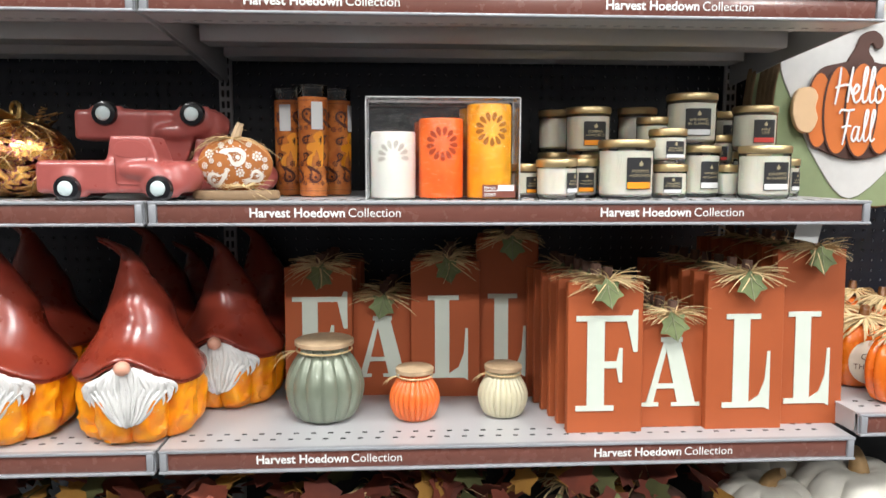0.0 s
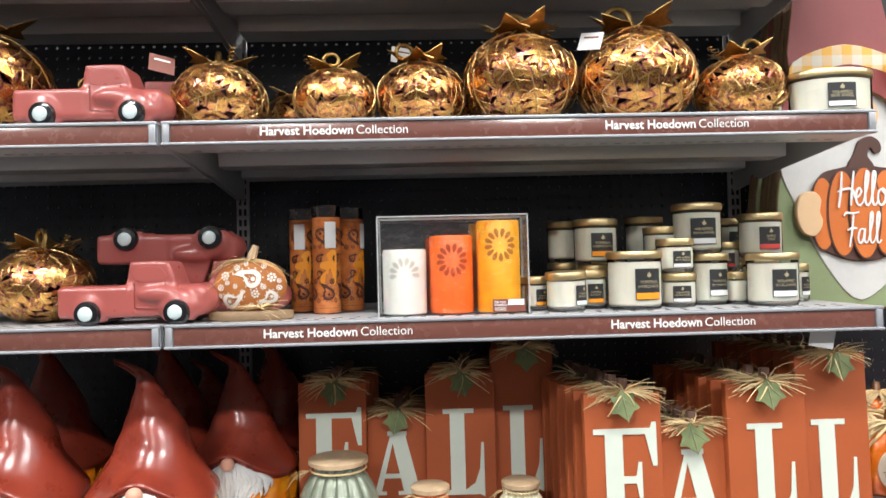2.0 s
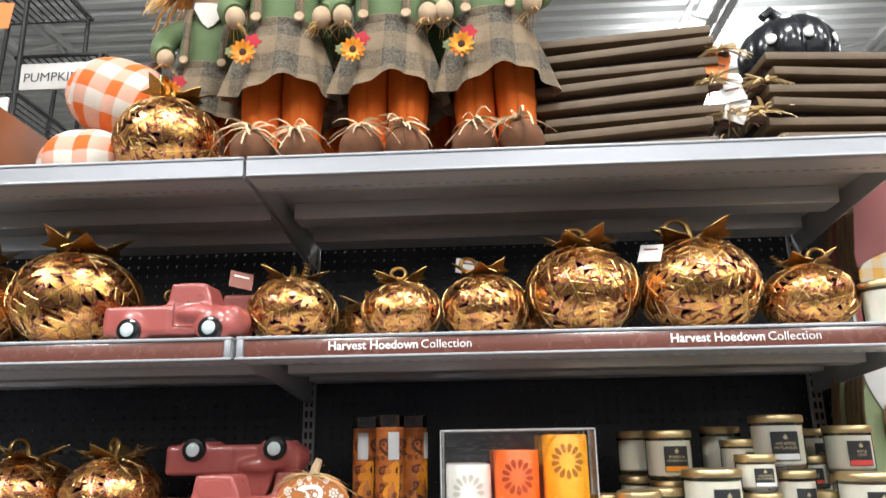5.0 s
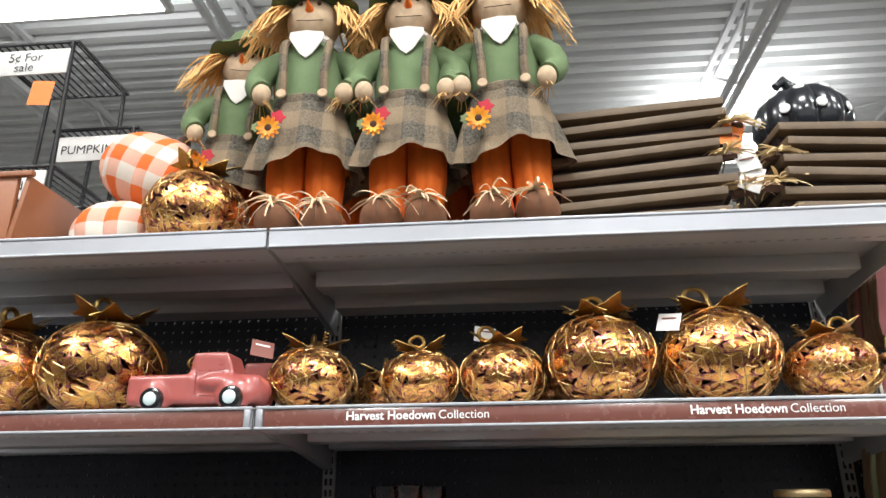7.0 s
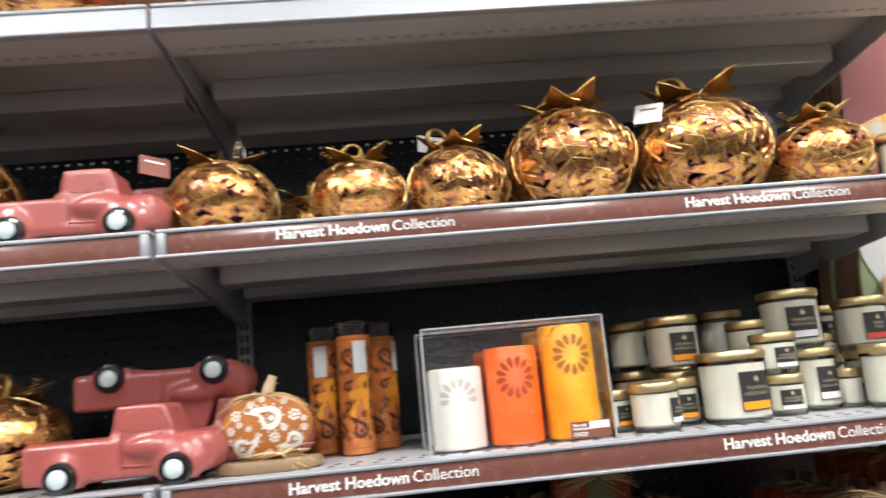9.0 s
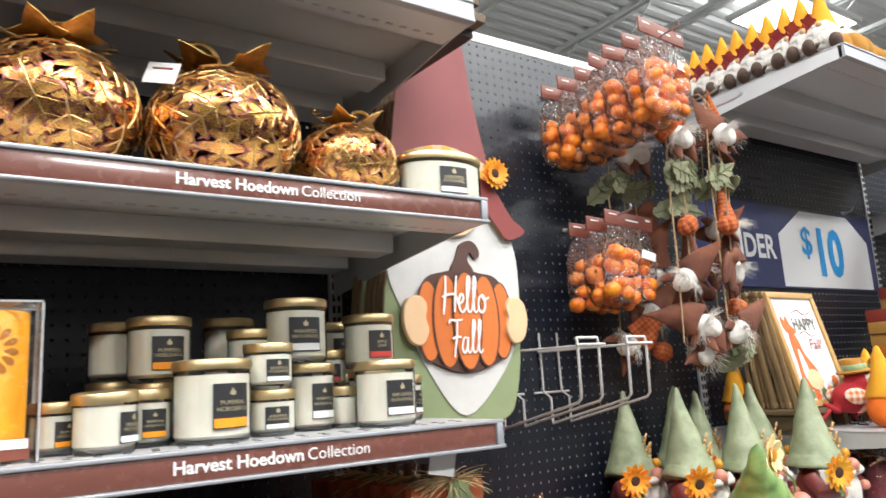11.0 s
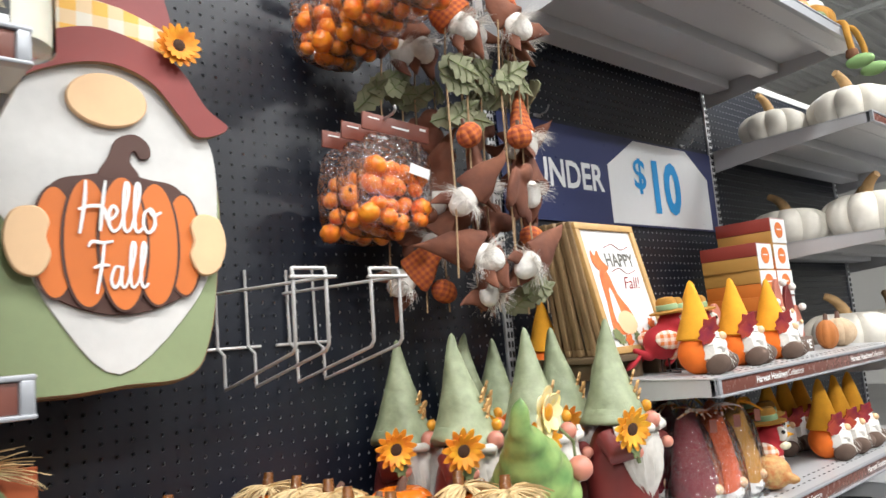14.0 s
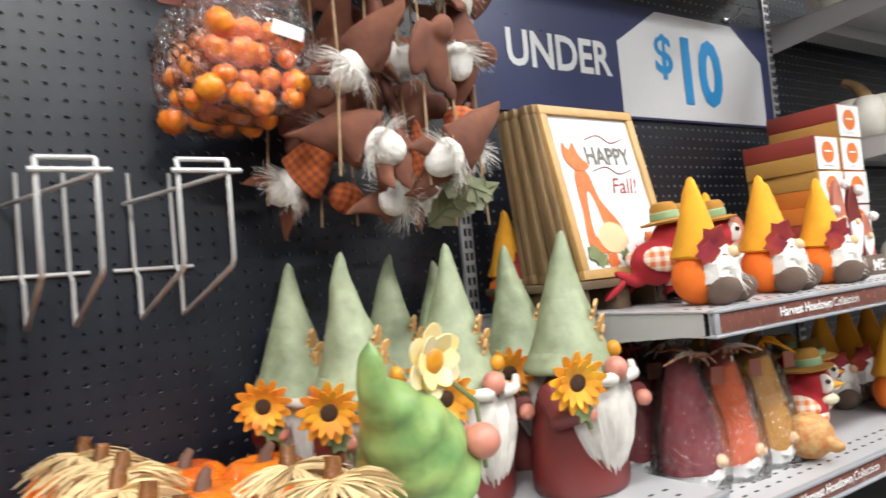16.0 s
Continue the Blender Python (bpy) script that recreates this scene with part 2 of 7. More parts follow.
def ball(rx, ry=None, rz=None, n=20, m=12, ribs=0, depth=0.0, square=1.0):
    ry, rz = ry or rx, rz or rx
    prof = [(max(1e-7, math.cos(b)) ** square, math.sin(b)) for b in np.linspace(-math.pi / 2, math.pi / 2, m)]
    v, f = lathe(prof, n, ribs, depth)
    return v * np.array((rx, ry, rz)), f


def block(sx, sy, sz, bevel=0.0, seg=2):
    """A box standing on z = 0, centred in x and y."""
    bm = bmesh.new()
    bmesh.ops.create_cube(bm, size=1.0)
    for v in bm.verts:
        v.co = (v.co.x * sx, v.co.y * sy, (v.co.z + 0.5) * sz)
    if bevel:
        bmesh.ops.bevel(bm, geom=bm.edges[:], offset=bevel, segments=seg, profile=0.5, affect="EDGES")
    bm.verts.index_update()
    g = arr([v.co[:] for v in bm.verts]), [tuple(v.index for v in f.verts) for f in bm.faces]
    bm.free()
    return g


def tube(path, radius, n=8, cap=True):
    p = arr(path)
    rad = np.broadcast_to(np.asarray(radius, dtype=float), (len(p),))
    tan = np.gradient(p, axis=0)
    tan /= np.maximum(np.linalg.norm(tan, axis=1, keepdims=True), 1e-9)
    ref = np.array((0.0, 0, 1)) if abs(tan[0][2]) < 0.9 else np.array((1.0, 0, 0))
    vs, fs = [], []
    for i in range(len(p)):
        ref = ref - tan[i] * (ref @ tan[i])
        ref = ref / max(np.linalg.norm(ref), 1e-9)
        side = np.cross(tan[i], ref)
        for k in range(n):
            a = 2 * math.pi * k / n
            vs.append(p[i] + rad[i] * (math.cos(a) * ref + math.sin(a) * side))
    for i in range(len(p) - 1):
        for k in range(n):
            a, b = i * n + k, i * n + (k + 1) % n
            fs.append((a, b, b + n, a + n))
    if cap:
        fs += [tuple(range(n - 1, -1, -1)), tuple(range((len(p) - 1) * n, len(p) * n))]
    return arr(vs), fs


def slab(poly, thick, bevel=0.0):
    """A flat outline in x and z, its face at y = 0 and its back at y = thick; bevel rounds the front edge."""
    p = np.asarray(poly, dtype=float)
    if np.sum(p[:, 0] * np.roll(p[:, 1], -1) - np.roll(p[:, 0], -1) * p[:, 1]) < 0:
        p = p[::-1]
    n = len(p)
    rings = [(p, thick)]
    if bevel:
        d = np.roll(p, -1, 0) - np.roll(p, 1, 0)
        d /= np.maximum(np.linalg.norm(d, axis=1, keepdims=True), 1e-9)
        inner = p + bevel * np.stack((-d[:, 1], d[:, 0]), 1)
        rings += [(p, bevel), (inner, 0.0)]
    else:
        rings += [(p, 0.0)]
    vs = [(x, y, z) for r, y in rings for x, z in r]
    fs = [tuple(range(n - 1, -1, -1)), tuple(range((len(rings) - 1) * n, len(rings) * n))]
    for j in range(len(rings) - 1):
        for i in range(n):
            a, b = j * n + i, j * n + (i + 1) % n
            fs.append((a, b, b + n, a + n))
    return arr(vs), fs


def smooth_line(pts, per=6, closed=True):
    """A rounded outline through a few corners."""
    p = np.asarray(pts, dtype=float)
    n, out = len(p), []
    for i in range(n if closed else n - 1):
        a, b, c, d = (p[(i + k) % n] if closed else p[min(max(i + k, 0), n - 1)] for k in (-1, 0, 1, 2))
        for t in np.arange(per) / per:
            out.append(0.5 * (2 * b + (c - a) * t + (2 * a - 5 * b + 4 * c - d) * t * t + (3 * b - a - 3 * c + d) * t ** 3))
    if not closed:
        out.append(p[-1])
    return np.array(out)


def ellipse(cx, cz, rx, rz, n=28, start=0.0):
    return [(cx + rx * math.cos(start + 2 * math.pi * i / n), cz + rz * math.sin(start + 2 * math.pi * i / n)) for i in range(n)]


LETTERS = {}


def text(words, size, bold=0.0, shear=0.0, deep=0.0006, align="LEFT"):
    """Words in the built-in font, upright in x and z, facing -y."""
    key = (words, bold, shear, align)
    if key not in LETTERS:
        c = bpy.data.curves.new("words", "FONT")
        c.body, c.size, c.offset, c.shear, c.extrude, c.resolution_u = words, 1.0, bold, shear, 0.0, 3
        c.align_x = align
        o = new("words", c)
        dg = bpy.context.evaluated_depsgraph_get()
        me = bpy.data.meshes.new_from_object(o.evaluated_get(dg))
        v = arr([q.co[:] for q in me.vertices])
        f = [tuple(q.vertices) for q in me.polygons]
        bpy.data.objects.remove(o)
        bpy.data.curves.remove(c)
        bpy.data.meshes.remove(me)
        LETTERS[key] = (v, f)
    v, f = LETTERS[key]
    return np.stack((v[:, 0] * size, np.zeros(len(v)) - deep, v[:, 1] * size), 1), f


def bent(g, r):
    """Wrapped round an upright cylinder of radius r whose axis is the z axis."""
    v = g[0]
    a = v[:, 0] / r
    k = r - v[:, 1]
    return np.stack((k * np.sin(a), -k * np.cos(a), v[:, 2]), 1), g[1]


def patch(w, h, n=10):
    xs = np.linspace(-w / 2, w / 2, n)
    vs = [(x, 0, z) for z in (0, h) for x in xs]
    return arr(vs), [(i, i + 1, n + i + 1, n + i) for i in range(n - 1)]


def strands(rng, count, length, width, centre, spread, up=0.2, droop=0.5, turn=(0, 6.283)):
    """Loose dry ribbons that leave a knot in all directions and sag."""
    out = []
    for _ in range(count):
        a, el = rng.uniform(*turn), rng.uniform(-0.15, up * 2)
        L = length * rng.uniform(0.5, 1.15)
        d = np.array((math.cos(a) * spread[0], math.sin(a) * spread[1], el))
        d /= np.linalg.norm(d)
        curl = np.array((rng.uniform(-1, 1), rng.uniform(-1, 1), 0)) * L * 0.15
        pts = [np.array(centre) + d * L * t - np.array((0, 0, droop * L * t * t)) + curl * math.sin(3 * t) for t in np.linspace(0, 1, 5)]
        w = width * rng.uniform(0.6, 1.2)
        nrm = np.array((rng.uniform(-1, 1), rng.uniform(-1, 1), rng.uniform(0.3, 1)))
        side = np.cross(d, nrm)
        side /= max(np.linalg.norm(side), 1e-6)
        thick = np.cross(side, d) * w * 0.25
        v, f = [], []
        for i, p in enumerate(pts):
            k = w * (1 - 0.15 * i)
            v += [p - side * k / 2, p + side * k / 2, p + thick]
        for i in range(4):
            for e in range(3):
                a0, b0 = i * 3 + e, i * 3 + (e + 1) % 3
                f.append((a0, b0, b0 + 3, a0 + 3))
        out.append((arr(v), f))
    return joined(*out)


def mesh_of(name, pieces, flat=False):
    """One mesh from (shape, material) pairs."""
    mats, vs, fs, mi, n = [], [], [], [], 0
    for g, m in pieces:
        if m not in mats:
            mats.append(m)
        k = mats.index(m)
        vs.append(g[0])
        fs += [tuple(i + n for i in q) for q in g[1]]
        mi += [k] * len(g[1])
        n += len(g[0])
    me = bpy.data.meshes.new(name)
    me.from_pydata(np.concatenate(vs).tolist(), [], fs)
    for m in mats:
        me.materials.append(m)
    me.polygons.foreach_set("material_index", mi)
    if not flat:
        me.polygons.foreach_set("use_smooth", [True] * len(fs))
        me.set_sharp_from_angle(angle=radians(42))
    me.update()
    return me


def part(name, g, material, parent=None, label="", m=None, kind=""):
    """One mesh object, under a thing or a part."""
    ob = new(name, mesh_of(name, g if isinstance(g, list) else [(g, material)]))
    if parent:
        ob.parent = parent
    if m is not None:
        ob.matrix_basis = m
    return tagged(ob, label, kind=kind)


def again(ob, m, parent):
    """Another part on the same mesh."""
    o = new(ob.name.split(".")[0], ob.data)
    o.parent = parent
    o.matrix_basis = m
    return o


def thing(name, m, label, category, group="", kind=""):
    ob = new(name)
    ob.empty_display_size = 0.05
    ob.matrix_basis = m
    return tagged(ob, label, category, group, kind)


def solid(name, pieces, m, label, category, group="", kind=""):
    ob = new(name, mesh_of(name, pieces))
    ob.matrix_basis = m
    return tagged(ob, label, category, group, kind)


def fused(shapes, voxel=0.004, rounds=3):
    """Overlapping solids melted into one soft skin, as in cast clay or stuffed cloth."""
    g = joined(*shapes)
    o = new("melt", mesh_of("melt", [(g, WHITE)]))
    r = o.modifiers.new("r", "REMESH")
    r.mode, r.voxel_size = "VOXEL", voxel
    s = o.modifiers.new("s", "SMOOTH")
    s.iterations, s.factor = rounds, 0.6
    dg = bpy.context.evaluated_depsgraph_get()
    me = bpy.data.meshes.new_from_object(o.evaluated_get(dg))
    out = arr([v.co[:] for v in me.vertices]), [tuple(p.vertices) for p in me.polygons]
    bpy.data.objects.remove(o)
    bpy.data.meshes.remove(me)
    return out


# ---- the store shell ----
FRONT, BACK = 1.165, 1.735
POSTS = [-1.555, -0.34, 0.875, 2.095, 3.305, 4.52]
PEGTOP = 2.375
tagged(part("floor", moved(block(26, 20, 0.1), 2, 2, -0.1), CONCRETE), "polished grey concrete store floor", "floor", kind="structure")
# corrugated roof deck with ribs along x
prof = []
for i in range(110):
    y0 = -8 + i * 0.185
    prof += [(y0, 5.62), (y0 + 0.07, 5.62), (y0 + 0.085, 5.56), (y0 + 0.165, 5.56)]
dv = [(x, y, z) for x in (-11, 15) for y, z in prof] + [(x, y, 5.75) for x in (-11, 15) for y, _ in prof]
np_ = len(prof)
df = [(i, i + 1, np_ + i + 1, np_ + i) for i in range(np_ - 1)] + [(2 * np_ + i, 3 * np_ + i, 3 * np_ + i + 1, 2 * np_ + i + 1) for i in range(np_ - 1)]
joists = []
for jx in (-6.2, -4.1, -2.0, 0.1, 2.2, 4.3, 6.4, 8.5, 10.6):
    for dx in (-0.05, 0.05):
        joists.append(moved(block(0.05, 20, 0.05), jx + dx, 2, 5.53))
        joists.append(moved(block(0.05, 20, 0.05), jx + dx, 2, 5.05))
    for k in range(16):
        y0 = -7.6 + k * 1.2
        joists.append(tube([(jx, y0, 5.08), (jx, y0 + 0.6, 5.54), (jx, y0 + 1.2, 5.08)], 0.014, 6))
for k in range(4):
    y0 = -4 + 3.6 * k
    for jx in (-4.1, -2.0, 0.1, 2.2, 4.3, 6.4):
        joists.append(tube([(jx, y0, 5.1), (jx + 2.1, y0, 5.55)], 0.014, 6))
        joists.append(tube([(jx, y0, 5.55), (jx + 2.1, y0, 5.1)], 0.014, 6))
tagged(part("ceiling", [((arr(dv), df), DECK), (joined(*joists), DECK)], None), "white corrugated metal roof deck with open joists", "ceiling", kind="structure")
# unseen panel added across the aisle to cut bounce light and darken reflections
LIGHTBLOCK = mat("aisle_panel_paint", (0.085, 0.09, 0.105), 0.7, 0, 0.3, 2.0)
tagged(part("wall_aisle", moved(block(12, 0.1, 2.1), 2, -1.75), LIGHTBLOCK), "plain grey panel added out of view to cut bounce and darken reflections", "wall", kind="structure")
for nm, sx, sy, px, py in (("wall_north", 26, 0.2, 2, 12.1), ("wall_south", 26, 0.2, 2, -8.1), ("wall_west", 0.2, 20, -11.1, 2), ("wall_east", 0.2, 20, 15.1, 2)):
    tagged(part(nm, moved(block(sx, sy, 5.75), px, py), WALL), "plain light painted store wall", "wall", kind="structure")
LAMPGLOW = glow("lamp_diffuser", (1.0, 0.97, 0.92), 9.0)
fix = thing("ceiling_light", pose(LAMPS[0][0], LAMPS[0][1], LAMP_Z), "white flat ceiling light panel hanging under the joists", "ceiling light", "ceiling lights")
part("housing", moved(block(1.35, 0.7, 0.06, 0.01), 0, 0, 0.02), DECK, fix)
part("diffuser", moved(block(1.25, 0.6, 0.01), 0, 0, 0.008), LAMPGLOW, fix, "glowing white diffuser")
for hx in (-0.5, 0.5):
    part("hanger", tube([(hx, 0, 0.08), (hx, 0, 0.66)], 0.006, 6), DECK, fix)
for lx, ly in LAMPS[1:]:
    copy_thing(fix, pose(lx, ly, LAMP_Z))


def pegboard(name, x0, x1, z0, z1, pitch=0.0254, r=0.0034):
    """A steel panel with a real round hole every inch."""
    nx, nz = int((x1 - x0) / pitch), int((z1 - z0) / pitch)
    px, pz = (x1 - x0) / nx, (z1 - z0) / nz
    ang = [math.pi / 4 * k + math.pi / 8 for k in range(8)]
    vs = [(x0 + i * px, BACK, z0 + j * pz) for j in range(nz + 1) for i in range(nx + 1)]
    fs = []
    for j in range(nz):
        for i in range(nx):
            cx, cz, b = x0 + (i + 0.5) * px, z0 + (j + 0.5) * pz, len(vs)
            q = j * (nx + 1) + i
            corner = (q + nx + 2, q + nx + 1, q, q + 1)
            vs += [(cx + r * math.cos(a), BACK, cz + r * math.sin(a)) for a in ang]
            vs += [(cx + r * math.cos(a), BACK + 0.004, cz + r * math.sin(a)) for a in ang]
            for k in range(4):
                o1, o2 = b + 2 * k, b + (2 * k + 1) % 8
                fs.append((corner[k], o2, o1))
                fs.append((corner[k], corner[(k + 1) % 4], b + (2 * k + 2) % 8, o2))
            for k in range(8):
                fs.append((b + k, b + (k + 1) % 8, b + 8 + (k + 1) % 8, b + 8 + k))
    me = bpy.data.meshes.new(name)
    me.from_pydata(vs, [], fs)
    me.materials.append(PEG)
    me.materials.append(HOLE)
    me.polygons.foreach_set("material_index", [0 if q % 16 < 8 else 1 for q in range(len(fs))])
    ob = new(name, me)
    return tagged(ob, "black steel pegboard back panel with rows of holes", "pegboard", kind="structure")


for i in range(5):
    pegboard("wall_pegboard_%d" % (i + 1), POSTS[i] + 0.016, POSTS[i + 1] - 0.016, 0.6 if i not in (1, 2) else 0.8, PEGTOP if i > 1 else 2.07)
tagged(part("wall_gondola_core", joined(moved(block(2.43, 0.03, 2.05), -0.34, BACK + 0.06, 0.02), moved(block(3.65, 0.03, 2.35), 2.7, BACK + 0.06, 0.02)), DARK), "dark core panel between the two shelf sides", "panel", kind="structure")
tagged(part("trim_gondola_cap", moved(block(3.66, 0.10, 0.03, 0.004), 2.69, BACK + 0.05, PEGTOP + 0.002), WHITE), "white painted cap rail along the shelf top", "trim", kind="structure")
slots = [moved(block(0.006, 0.002, 0.016), dx, BACK - 0.0078, 0.7 + 0.0254 * k) for k in range(64) for dx in (-0.006, 0.006)]
for i, px in enumerate(POSTS):
    p = thing("shelf_post", pose(px, 0, 0), "grey slotted steel upright of the shelving", "shelf post", "shelf posts")
    top = 2.07 if i < 2 else 2.37
    part("upright", moved(block(0.03, 0.03, top, 0.002), 0, BACK + 0.008, 0), STEEL, p)
    tagged(part("slot", joined(*slots[:2 * int((top - 0.72) / 0.0254)]), DARK, p), kind="stuff")

BAYS = [(POSTS[i], POSTS[i + 1]) for i in range(5)]
WORD_A, WORD_B = "Harvest Hoedown", "Collection"


def shelf(bay, top, strip=True, words=(0.13, 0.61), depth=None, lip=0.038):
    """A pressed-steel gondola shelf: deck, front lip, ribs under it, two brackets and a price strip."""
    x0, x1 = BAYS[bay]
    w = x1 - x0 - 0.006
    s = thing("gondola_shelf", pose(x0 + 0.003, FRONT, top), "grey steel store shelf" + (" with a brown lettered price strip" if strip else " with a bare silver front lip"), "shelf", "gondola shelves")
    deep = BACK - FRONT - 0.012
    part("deck", moved(block(w, deep, 0.003), w / 2, deep / 2 + 0.012, -0.003), STEEL, s)
    lipg = [moved(block(w, 0.012, 0.006, 0.002), w / 2, 0.006, -0.005), moved(block(w, 0.016, 0.005, 0.002), w / 2, 0.006, -lip - 0.002), moved(block(w, 0.003, lip - 0.004), w / 2, 0.008, -lip + 0.001)]
    part("lip", joined(*lipg), LIP, s, "silver rounded front lip")
    part("lip_return", joined(moved(block(w - 0.004, 0.084, 0.002), w / 2, 0.052, -lip - 0.001), moved(block(w - 0.004, 0.002, 0.012), w / 2, 0.093, -lip - 0.001)), STEEL, s)
    for ry_, rd_ in ((0.26, 0.075), (0.445, 0.088)):
        rib = [(ry_, -0.004), (ry_ + 0.002, -0.036), (ry_ + 0.005, -0.039), (ry_ + rd_ - 0.005, -0.039), (ry_ + rd_ - 0.002, -0.036), (ry_ + rd_, -0.004)]
        g = slab(rib, w - 0.046)
        part("stiffening_rib", (np.stack((g[0][:, 1] + 0.023, g[0][:, 0], g[0][:, 2]), 1), [q[::-1] for q in g[1]]), STEEL, s)
    dots = [moved(block(0.012, 0.006, 0.0012), 0.04 + k * 0.0255, 0.068, -lip - 0.0018) for k in range(int((w - 0.06) / 0.0255))]
    tagged(part("lip_perforation", joined(*dots), LIP, s), kind="stuff")
    sl = [moved(block(0.009, 0.004, 0.0012), 0.03 + k * 0.0305 + (0.006 if r else 0), 0.045 + 0.028 * r, -0.0004) for k in range(int((w - 0.05) / 0.0305)) for r in range(2)]
    tagged(part("deck_slot", joined(*sl), DARK, s), kind="stuff")
    for bx in (0.003, w - 0.003):
        prof = [(0.02, -0.004), (0.02, -0.036), (deep * 0.55, -0.058), (deep, -0.084), (deep, -0.004)]
        g = slab(prof, 0.0025)
        v = np.stack((g[0][:, 1] + bx - 0.00125, g[0][:, 0], g[0][:, 2]), 1)
        part("bracket", (v, g[1]), STEEL, s)
    if strip:
        st = part("price_strip", moved(block(w - 0.03, 0.002, lip - 0.009, 0.0005), w / 2, 0.0045, -lip + 0.0035), STRIP, s, "brown glossy price strip")
        for wx in words:
            size = 0.0208
            part("lettering", joined(moved(text(WORD_A, size, 0.022), wx, 0.0033, -0.0255), moved(text(WORD_B, size, 0.0), wx + 0.160, 0.0033, -0.0255)), WHITE, st, "white lettering")
        part("end_clip", moved(block(0.012, 0.006, lip - 0.006, 0.002), w - 0.008, 0.003, -lip + 0.002), LIP, s)
        part("end_clip", moved(block(0.012, 0.006, lip - 0.006, 0.002), 0.008, 0.003, -lip + 0.002), LIP, s)
    else:
        part("lip_face", moved(block(w, 0.003, lip - 0.008), w / 2, 0.004, -lip + 0.003), LIP, s)
    return s


L_Z, M_Z, G_Z, T_Z, N_Z = 1.003, 1.421, 1.757, 2.092, 1.045
R_TOP, R_MID, R_LOW = 2.30, 1.297, 1.006
W_B1 = (0.161, 0.74)
for bay in (0, 1):
    for z, st in ((L_Z, True), (M_Z, True), (G_Z, True), (T_Z, False), (0.58, True)):
        shelf(bay, z, st, W_B1 if bay else ((0.12, 0.695) if z == M_Z else (0.12,)))
shelf(2, N_Z, True, (0.16, 0.72))
shelf(2, 0.58, True, (0.16, 0.72))
for z, st in ((R_TOP, False), (R_MID, True), (R_LOW, True), (0.58, True)):
    shelf(3, z, st, (0.17, 0.72))
for z in (2.05, 1.66, 1.25, 0.85):
    shelf(4, z, True, (0.17, 0.72))
for i in range(5):
    x0, x1 = BAYS[i]
    tagged(part("trim_kick_plate_%d" % (i + 1), moved(block(x1 - x0, 0.02, 0.14), (x0 + x1) / 2, FRONT + 0.02, 0), STEEL), "grey kick plate under the shelving", "trim", kind="structure")

# ---- things of the first bays ----


def truck_parts():
    """A ceramic pickup, its nose towards +x, centred, standing on z = 0."""
    bed = moved(block(0.128, 0.084, 0.054, 0.006), -0.066, 0, 0.012)
    hood = moved(block(0.115, 0.068, 0.054, 0.016, 3), 0.066, 0, 0.012)
    nose = moved(ball(0.028, 0.033, 0.027), 0.104, 0, 0.038)
    sill = moved(block(0.235, 0.07, 0.02, 0.006), -0.005, 0, 0.012)
    cabp = [(-0.012, 0.02), (-0.01, 0.098), (-0.004, 0.106), (0.05, 0.106), (0.06, 0.098), (0.072, 0.062), (0.076, 0.02)]
    cab = moved(slab(smooth_line(cabp, 3), 0.066), 0, -0.033, 0)
    shapes = [bed, hood, nose, sill, cab]
    for x in (-0.075, 0.075):
        for sy in (-1, 1):
            shapes.append(moved(ball(0.034, 0.017, 0.033), x, sy * 0.032, 0.027))
    for sy in (-1, 1):
        shapes.append(moved(ball(0.04, 0.008, 0.014), 0.045, sy * 0.036, 0.05))
    g = fused(shapes, 0.0035, 5)
    g[0][:, 2] = np.maximum(g[0][:, 2], 0.006)
    return g


TRUCK = truck_parts()


def truck(m, lit=""):
    t = thing("pickup_truck_figurine", m, "dusty red glazed ceramic pickup truck" + lit, "truck figurine", "ceramic pickup trucks")
    part("body", TRUCK, TRUCKRED, t)
    part("cargo_bed", moved(block(0.10, 0.062, 0.002), -0.07, 0, 0.0645), mat_bed, t)
    for x in (-0.075, 0.075):
        for sy in (-1, 1):
            w = part("wheel", moved(lathe([(0.014, 0), (0.020, 0.001), (0.0225, 0.006), (0.0225, 0.012)], 24), x, sy * 0.053, 0.0205, -90 if sy < 0 else 90, 0, 0, (1, 1, 1.3)), TYRE, t, "black glazed tyre")
            part("hub", moved(ball(0.0125, 0.004, 0.0125), x, sy * 0.0535, 0.0205), HUB, w, "pale blue-white hub")
    part("side_window", moved(slab(smooth_line([(0.002, 0.073), (0.004, 0.096), (0.044, 0.096), (0.054, 0.073)], 3), 0.002, 0.0008), 0, -0.0336, 0), TRUCKRED, t)
    part("door_line", tube([(0.0, -0.0352, 0.07), (0.001, -0.0362, 0.028), (0.048, -0.0362, 0.026), (0.052, -0.0352, 0.07)], 0.0009, 5), mat_bed, t)
    return t


mat_bed = mat("dark_truck_bed", (0.22, 0.045, 0.038), 0.4, 0, 0.15)
truck(pose(-0.395, 1.235, M_Z, 0, 0, -3))
truck(pose(-0.29, 1.345, M_Z, 0, 0, 3), " behind another on the shelf")
truck(pose(-0.375, 1.345, M_Z + 0.169, 180, 0, 2), " lying upside down on another")
truck(pose(-0.465, 1.235, G_Z, 0, 0, -2))
truck(pose(-0.41, 1.345, G_Z, 0, 0, 4), " behind another on the shelf")
truck(pose(-1.0, 1.3, M_Z, 0, 0, 8))

